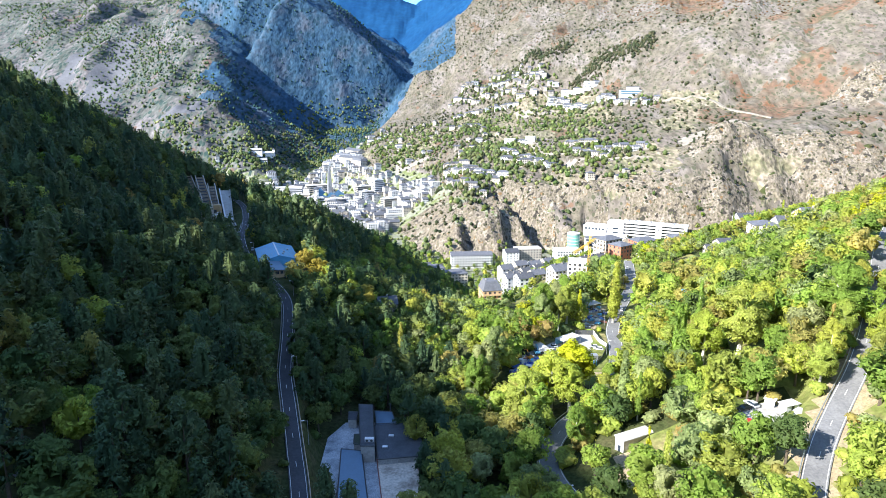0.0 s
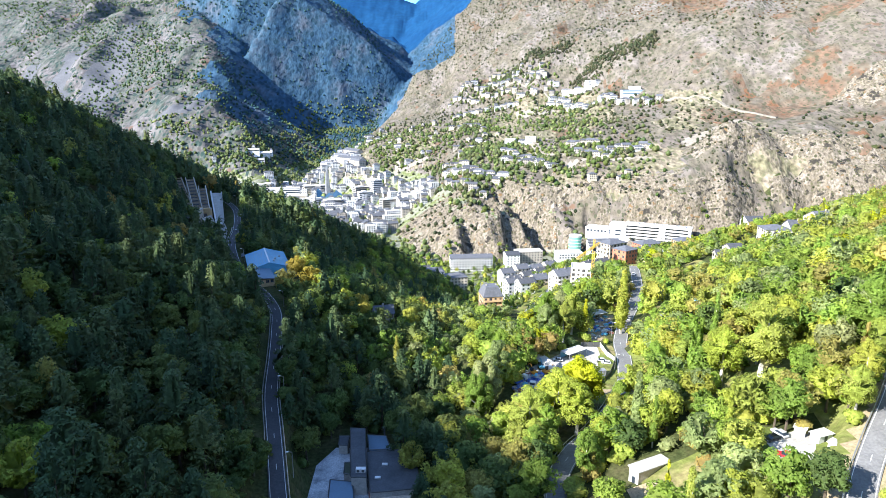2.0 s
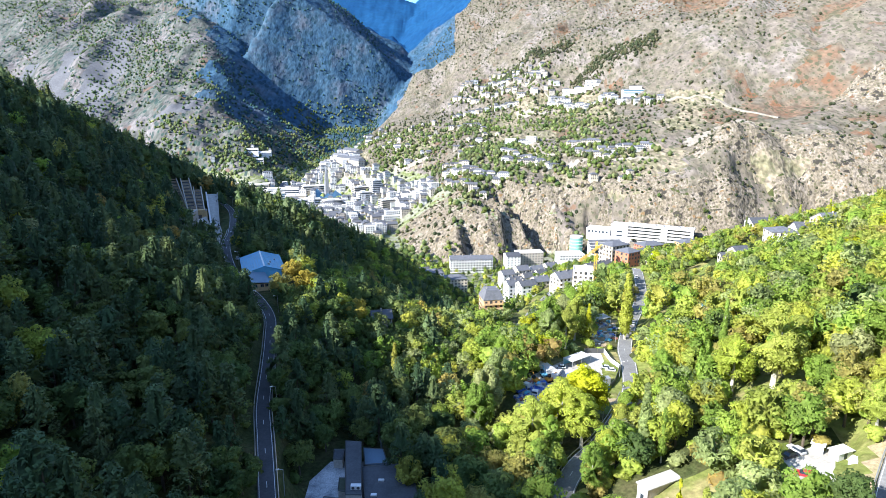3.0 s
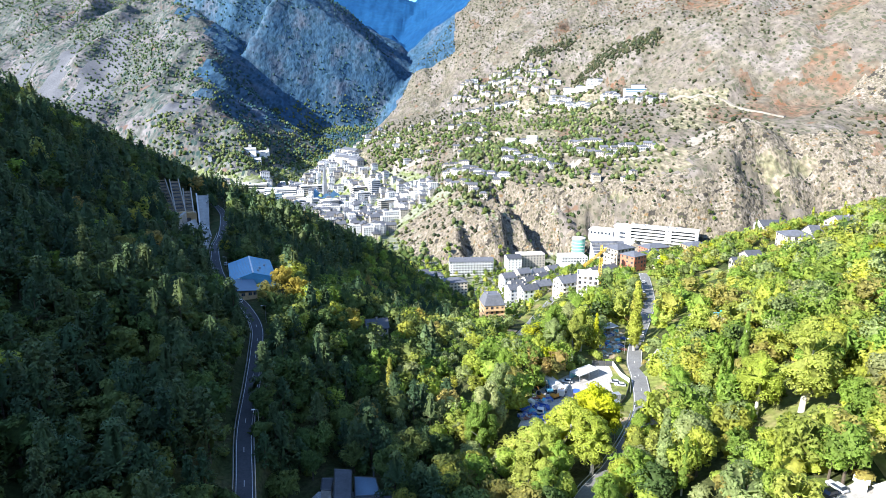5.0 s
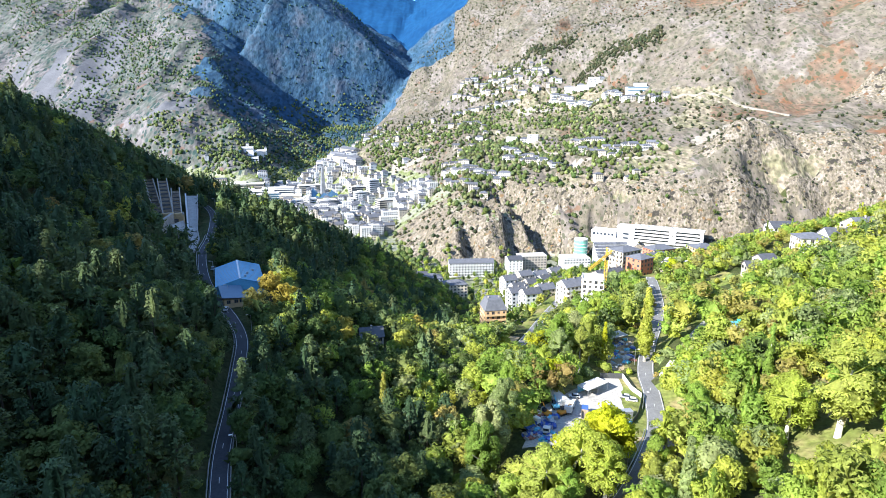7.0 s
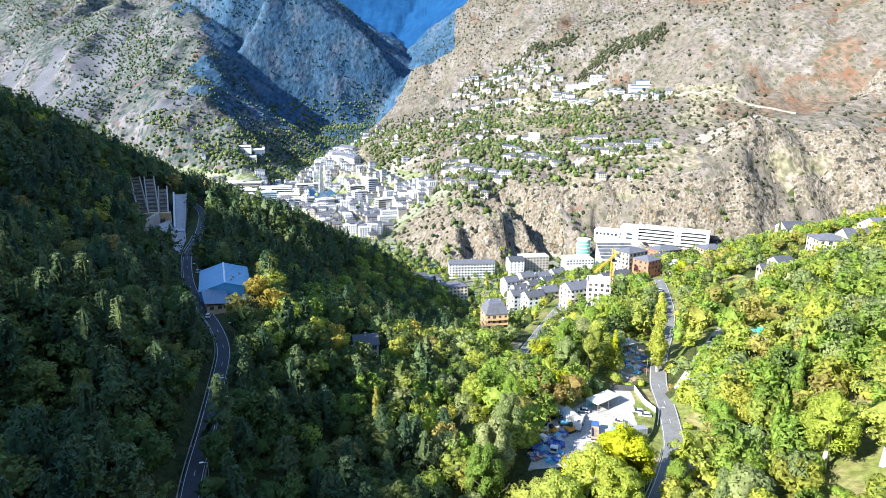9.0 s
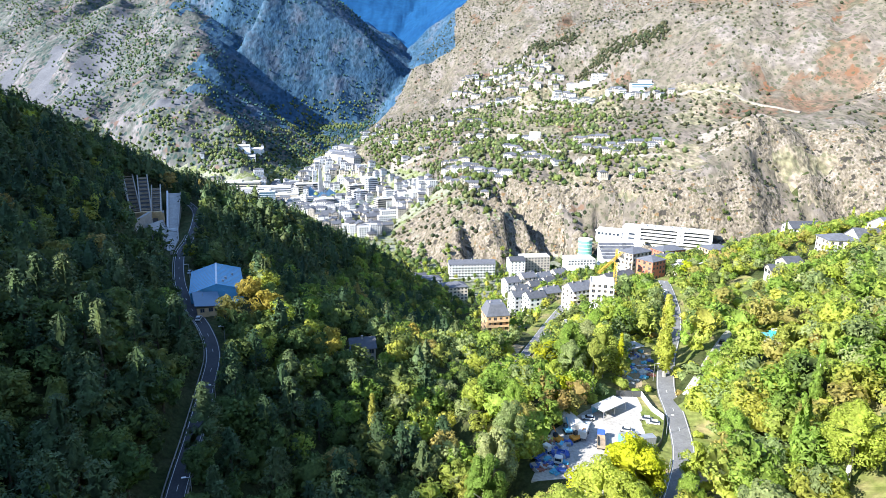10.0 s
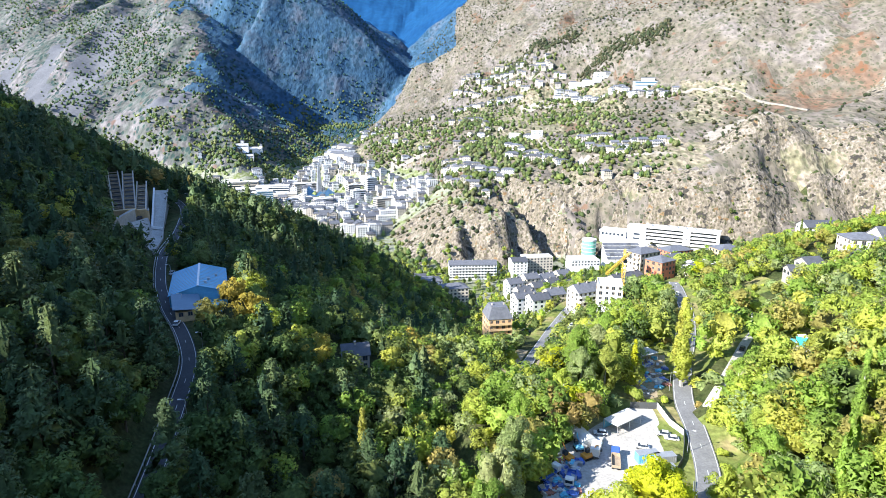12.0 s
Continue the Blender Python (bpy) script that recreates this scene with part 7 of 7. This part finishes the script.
# ---------------------------------------------------------------- hut, clearing, gardens on the sunny slope
hut = empty("stone_hut", pose(55.2, 152.2, 55.0, 0, 0, 26), "small stone hut with a grey concrete roof and white end wall", "hut")
part("wall", boxes((-5.4, -1.6, -2, 5.4, 1.6, 3.6)), WALL_STONE, hut)
part("end_wall", boxes((-5.55, -1.65, -2, -5.404, 1.65, 3.6)), WALL_WHITE, hut, "white plastered end wall")
part("roof", boxes((-5.9, -2.0, 3.604, 5.9, 2.0, 3.9)), PALE_ROOF, hut)
part("doorway", boxes((-5.6, -0.6, -0.5, -5.554, 0.5, 1.6)), GLASS, hut)
car(79.2, 134.6, 60, 4, "red car parked in the clearing")
car(79.8, 141.6, 110, 2, "black car parked under the trees")
car(83.0, 144.0, 20, 1, "silver car parked under the trees")
clearing = empty("clearing_ground", pose(86, 138, 71.9), "pale bare ground of the roadside clearing", "ground", kind="structure")
part("gravel", prism([(3, 8.5), (9, 7.5), (8, -1), (-2, -8), (-8.5, -6), (-8, 3)][::-1], -2, 0.3), PALE_GROUND, clearing)
for k, (x, y, w, mat, words) in enumerate(((91.5, 141.5, 4.5, TENT_WHITE, "white makeshift shelter beside the road"), (92.2, 137.2, 2.6, WALL_WHITE, "small white shed with a dark doorway"), (88.4, 144.6, 3.4, TENT_WHITE, "white tarpaulin shelter in the clearing"))):
    ob = empty("shelter", pose(x, y, 72.2, 0, 0, 20 + 15 * k), words, "shelter", "shelters in the clearing")
    part("wall", boxes((-w / 2, -1.2, -1, w / 2, 1.2, 2.0)), mat, ob)
    part("roof", boxes((-w / 2 - 0.3, -1.5, 2.004, w / 2 + 0.3, 1.5, 2.12)), mat, ob)
    part("doorway", boxes((-0.5, -1.23, 0, 0.5, -1.204, 1.8)), GLASS, ob)
for x, y, w, d, turn, mat, words in ((116.0, 268, 4.2, 4.5, 5, SKY_SHEET, "sky blue tarpaulin roof over a garden shed"), (115.5, 261.5, 4.2, 8.5, -25, TEAL_SHEET, "turquoise sheet roof over a garden store"), (122, 272, 3, 3, 10, TENT_WHITE, "white garden shelter on the slope")):
    ob = empty("garden_shed", spot(x, y, turn), words, "garden shed", "garden sheds")
    part("wall", boxes((-w / 2 + 0.2, -d / 2 + 0.2, -2, w / 2 - 0.2, d / 2 - 0.2, 1.9)), WALL_STONE, ob)
    part("roof", boxes((-w / 2, -d / 2, 1.95, w / 2, d / 2, 2.1)), mat, ob)
building("house", "stone house with a dark slate roof in the wood", -29, 290, 14, 9.5, 8.5, 2, WALL_STONE, SLATE, "gable", 3.0, 2, z=46.6, tall=2.8, chimneys=1)

# street furniture
def lamp_post(x, y, turn, z=None):
    ob = empty("street_lamp", spot(x, y, turn, 0.05), "grey steel street lamp beside the road", "street lamp", "street lamps")
    part("pole", tube([(0, 0, -0.5), (0, 0, 6.6)], [0.09, 0.06], 6), GALVANISED, ob)
    part("arm", tube([(0, 0, 6.5), (1.1, 0, 6.8)], [0.05, 0.05], 5), GALVANISED, ob)
    part("lantern", boxes((0.8, -0.16, 6.72, 1.6, 0.16, 6.88)), WALL_WHITE, ob)


for name, offset, step, first in (("forest", 3.9, 17, 6), ("valley", -4.2, 18, 12)):
    line, width = ROAD_LINES[name]
    for k in range(first, len(line) - 12, step):
        way = line[k + 1] - line[k]
        a = math.atan2(way[1], way[0])
        lamp_post(float(line[k, 0] + math.sin(a) * offset), float(line[k, 1] - math.cos(a) * offset), math.degrees(a) + (90 if offset > 0 else -90))
# steel crash barriers with posts
for name, side, lo, hi in (("forest", 1, 0, 60), ("forest", -1, 30, 140), ("valley", -1, 5, 60), ("upper", -1, 0, 40)):
    line, width = ROAD_LINES[name]
    line = line[lo:hi]
    way = np.gradient(line[:, :2], axis=0)
    way /= np.linalg.norm(way, axis=1)[:, None]
    edge = np.c_[line[:, 0] + way[:, 1] * side * (width / 2 + 0.35), line[:, 1] - way[:, 0] * side * (width / 2 + 0.35), line[:, 2]]
    rail_ob = empty("crash_barrier", pose(*edge[0]), "galvanised steel crash barrier along the road", "crash barrier", "crash barriers")
    rel = edge - edge[0]
    part("rail", tube([(p[0], p[1], p[2] + 0.72) for p in rel], [0.16] * len(rel), 4), GALVANISED, rail_ob)
    for p in rel[::3]:
        part("post", boxes((p[0] - 0.06, p[1] - 0.06, p[2] - 0.5, p[0] + 0.06, p[1] + 0.06, p[2] + 0.8)), GALVANISED, rail_ob)
car(-82.5, 268.6, 10, 0, "white car parked beside the annex")
car(-105.5, 317, 14, 1, "silver car parked beside the shed")
car(-75.5, 273, 10, 2, "black car parked under the canopy")
for k, (x, y) in enumerate(((69, 383), (71, 388), (73, 393), (68, 377))):
    car(x, y, -12, (0, 1, 0, 1)[k], "pale car parked beside the white house")
for k, (x, y) in enumerate(((50, 408), (52, 414), (54, 420), (47, 402), (53, 428))):
    car(x, y, 60, (1, 0, 2, 3, 0)[k], "car parked beside the ochre apartment block")
for name, k, off, paint in (("valley", 96, 1.6, 1), ("valley", 140, -1.6, 0), ("lane", 20, 0.3, 2)):
    line, width = ROAD_LINES[name]
    if k < len(line) - 1:
        way = line[k + 1] - line[k]
        a = math.atan2(way[1], way[0])
        car(float(line[k, 0] + math.sin(a) * off), float(line[k, 1] - math.cos(a) * off), math.degrees(a) - 90, paint, "car standing on the valley road", float(line[k, 2]) + 0.12)

# ---------------------------------------------------------------- single trees that stand out
GREAT = [("great", "yellow", 47, 196, 1.45, 1.25, "broad bright yellow tree beside the yard"), ("great", "lime", 38, 189, 1.5, 1.25, "broad yellow-green tree beside the yard"), ("great", "green", 28, 184, 1.35, 1.2, "broad green tree beside the yard"),
         ("great", "lime", 43, 183, 1.2, 1.2, "broad yellow-green tree below the yard"), ("great", "yellow", 51, 203, 1.1, 1.1, "broad bright yellow tree beside the yard"),
         ("great", "grey", 16, 209, 1.6, 0.85, "tall slender grey-green poplar below the yard"), ("great", "green", 13, 200, 1.45, 0.85, "tall slender green poplar below the yard"), ("great", "grey", 21, 219, 1.4, 0.8, "tall slender grey-green poplar below the yard"), ("great", "green", 24, 235, 1.2, 0.8, "tall green tree beside the scrap heaps"),
         ("great", "green", 55, 264, 1.3, 0.85, "tall green tree behind the canopy"), ("great", "grey", 47, 263, 1.3, 0.8, "tall grey-green tree behind the tent"), ("great", "green", 61, 274, 1.4, 0.9, "tall green tree behind the canopy"),
         ("great", "grey", 57, 283, 1.4, 0.9, "tall grey-green tree beside the scrapyard"), ("great", "green", 49, 273, 1.5, 0.95, "tall green tree behind the white tent"), ("great", "green", 54, 294, 1.3, 0.95, "tall green tree behind the white tent"), ("great", "lime", 75, 316, 1.1, 1.1, "tall yellow-green tree behind the scrapyard"), ("great", "lime", 84, 322, 1.1, 1.0, "tall yellow-green tree behind the scrapyard"),
         ("great", "green", 66, 304, 1.2, 0.9, "tall green tree beside the scrapyard"), ("great", "lime", 40, 256, 1.0, 1.0, "yellow-green tree behind the white tent"), ("broadleaf", "yellow", 43, 290, 1.5, 1.0, "bright yellow tree beside the dirt lot"), ("broadleaf", "yellow", 47, 297, 1.4, 1.0, "bright yellow tree beside the dirt lot"),
         ("poplar", "lime", 84, 274, 2.3, 1.25, "very tall columnar poplar beside the road"), ("poplar", "lime", 87, 284, 2.2, 1.2, "very tall columnar poplar beside the road"), ("poplar", "lime", 90, 292, 2.0, 1.1, "tall columnar poplar beside the road"),
         ("poplar", "yellow", 66, 270, 1.5, 1.0, "slim yellow poplar at the edge of the scrapyard"), ("poplar", "yellow", 52.6, 134.6, 1.2, 0.7, "slim yellow poplar on the bare bank"),
         ("poplar", "lime", -17, 223, 1.7, 0.9, "slim yellow-green poplar in the shaded wood"), ("poplar", "green", 82, 193, 1.7, 0.8, "slim green poplar on the sunny slope"), ("poplar", "green", 85.5, 196, 1.7, 0.8, "slim green poplar on the sunny slope"),
         ("great", "green", 96, 178, 1.75, 1.1, "large green tree with a pale branching trunk"), ("great", "lime", 87, 183, 1.35, 1.0, "large yellow-green tree on the slope"), ("great", "green", 118, 165, 1.5, 1.15, "large round green tree beside the hill road"), ("great", "lime", 108, 188, 1.2, 1.0, "large yellow-green tree on the slope"),
         ("broadleaf", "gold", -38, 262, 1.8, 1.0, "golden autumn tree in the shaded wood"), ("broadleaf", "lime", -45, 266, 1.6, 1.0, "yellow-green tree in the shaded wood"), ("broadleaf", "gold", -60, 272, 1.9, 1.05, "golden autumn tree below the metal shed"), ("broadleaf", "lime", -54, 268, 1.8, 1.05, "yellow-green tree below the metal shed"),
         ("broadleaf", "gold", -68, 280, 1.6, 1.0, "golden autumn tree below the metal shed"), ("broadleaf", "rust", -71, 303, 1.9, 0.75, "orange autumn tree beside the metal shed"), ("broadleaf", "lime", -65, 291, 1.6, 1.0, "yellow-green tree beside the metal shed"),
         ("broadleaf", "deep", 8, 160, 1.8, 1.1, "round dark green tree beside the works"), ("broadleaf", "deep", 17, 152, 1.9, 1.1, "round dark green tree beside the works"), ("broadleaf", "deep", 2, 172, 1.8, 1.0, "dark green tree behind the works")]
for x, y, tone in ((41, 162, "green"), (76, 208, "green"), (28, 174, "green"), (27, 160, "deep"), (24, 148, "deep"),
                   (27, 166, "green"), (46, 167, "lime"), (99, 142, "green"), (106, 150, "lime"), (114, 158, "green"), (122, 168, "green"), (131, 178, "lime"), (33, 180, "green"), (54, 180, "green"), (45, 193, "lime"), (59, 193, "green"), (66, 206, "lime"), (40, 158, "green"), (113, 141, "green"), (119, 150, "lime"), (124, 159, "green"), (137, 172, "green"), (83, 222, "green"), (86, 236, "lime"), (90, 250, "green")):
    GREAT.append(("great" if tone != "deep" else "broadleaf", tone, x, y, 0.95 if tone != "deep" else 1.4, 0.9, {"green": "tall green tree beside the valley road", "lime": "tall yellow-green tree beside the valley road", "grey": "tall grey-green tree beside the valley road", "deep": "round dark green tree beside the road"}[tone]))
for kind, tone, x, y, scale, wide, words in GREAT:
    tree(kind, tone, x, y, scale, wide, words, "trees that stand out")

# ---------------------------------------------------------------- rocks and fallen stems on the shaded slope
def boulder(x, y, size, seed, label):
    """A rough block of stone with an uneven skin."""
    r = np.random.default_rng(seed)
    bm = bmesh.new()
    bmesh.ops.create_icosphere(bm, subdivisions=2, radius=size)
    wide = r.uniform(0.7, 1.2, 3)
    for v in bm.verts:
        q = 1 + 0.22 * float(r.normal())
        v.co = Vector((v.co.x * wide[0] * q, v.co.y * wide[1] * q, v.co.z * 0.7 * wide[2] * q + 0.25 * size))
    data = bpy.data.meshes.new("boulder")
    bm.to_mesh(data)
    bm.free()
    data.materials.append(ROCK)
    ob = new("boulder", data)
    ob.matrix_world = spot(x, y, float(r.uniform(0, 360)))
    tagged(ob, label, "rock", "boulders on the slope")


rock_rng = np.random.default_rng(12)
for cx_, cy_, count, spread_ in ((-69.9, 93.1, 12, 3.4), (-121.7, 178.5, 14, 4.2)):
    for k in range(count):
        boulder(cx_ + float(rock_rng.normal(0, spread_)), cy_ + float(rock_rng.normal(0, spread_ * 0.8)), float(rock_rng.uniform(0.7, 2.1)), 400 + k, "grey boulder in a gap of the shaded wood")
for k in range(7):
    x, y = -69.9 + float(rock_rng.normal(0, 2.6)), 93.1 + float(rock_rng.normal(0, 2.6))
    stem = empty("fallen_trunk", spot(x, y, float(rock_rng.uniform(0, 360)), 0.9), "pale bare trunk fallen among grey boulders", "fallen trunk", "fallen trunks")
    part("trunk", tube([(-2.6, 0, 0), (0, 0.1, 0.3), (2.8, 0, 0.4)], [0.2, 0.15, 0.08], 6), PALE_BARK, stem)
    part("broken_branch", tube([(0.4, 0.05, 0.3), (1.1, 0.7, 1.0)], [0.07, 0.03], 5), PALE_BARK, stem)
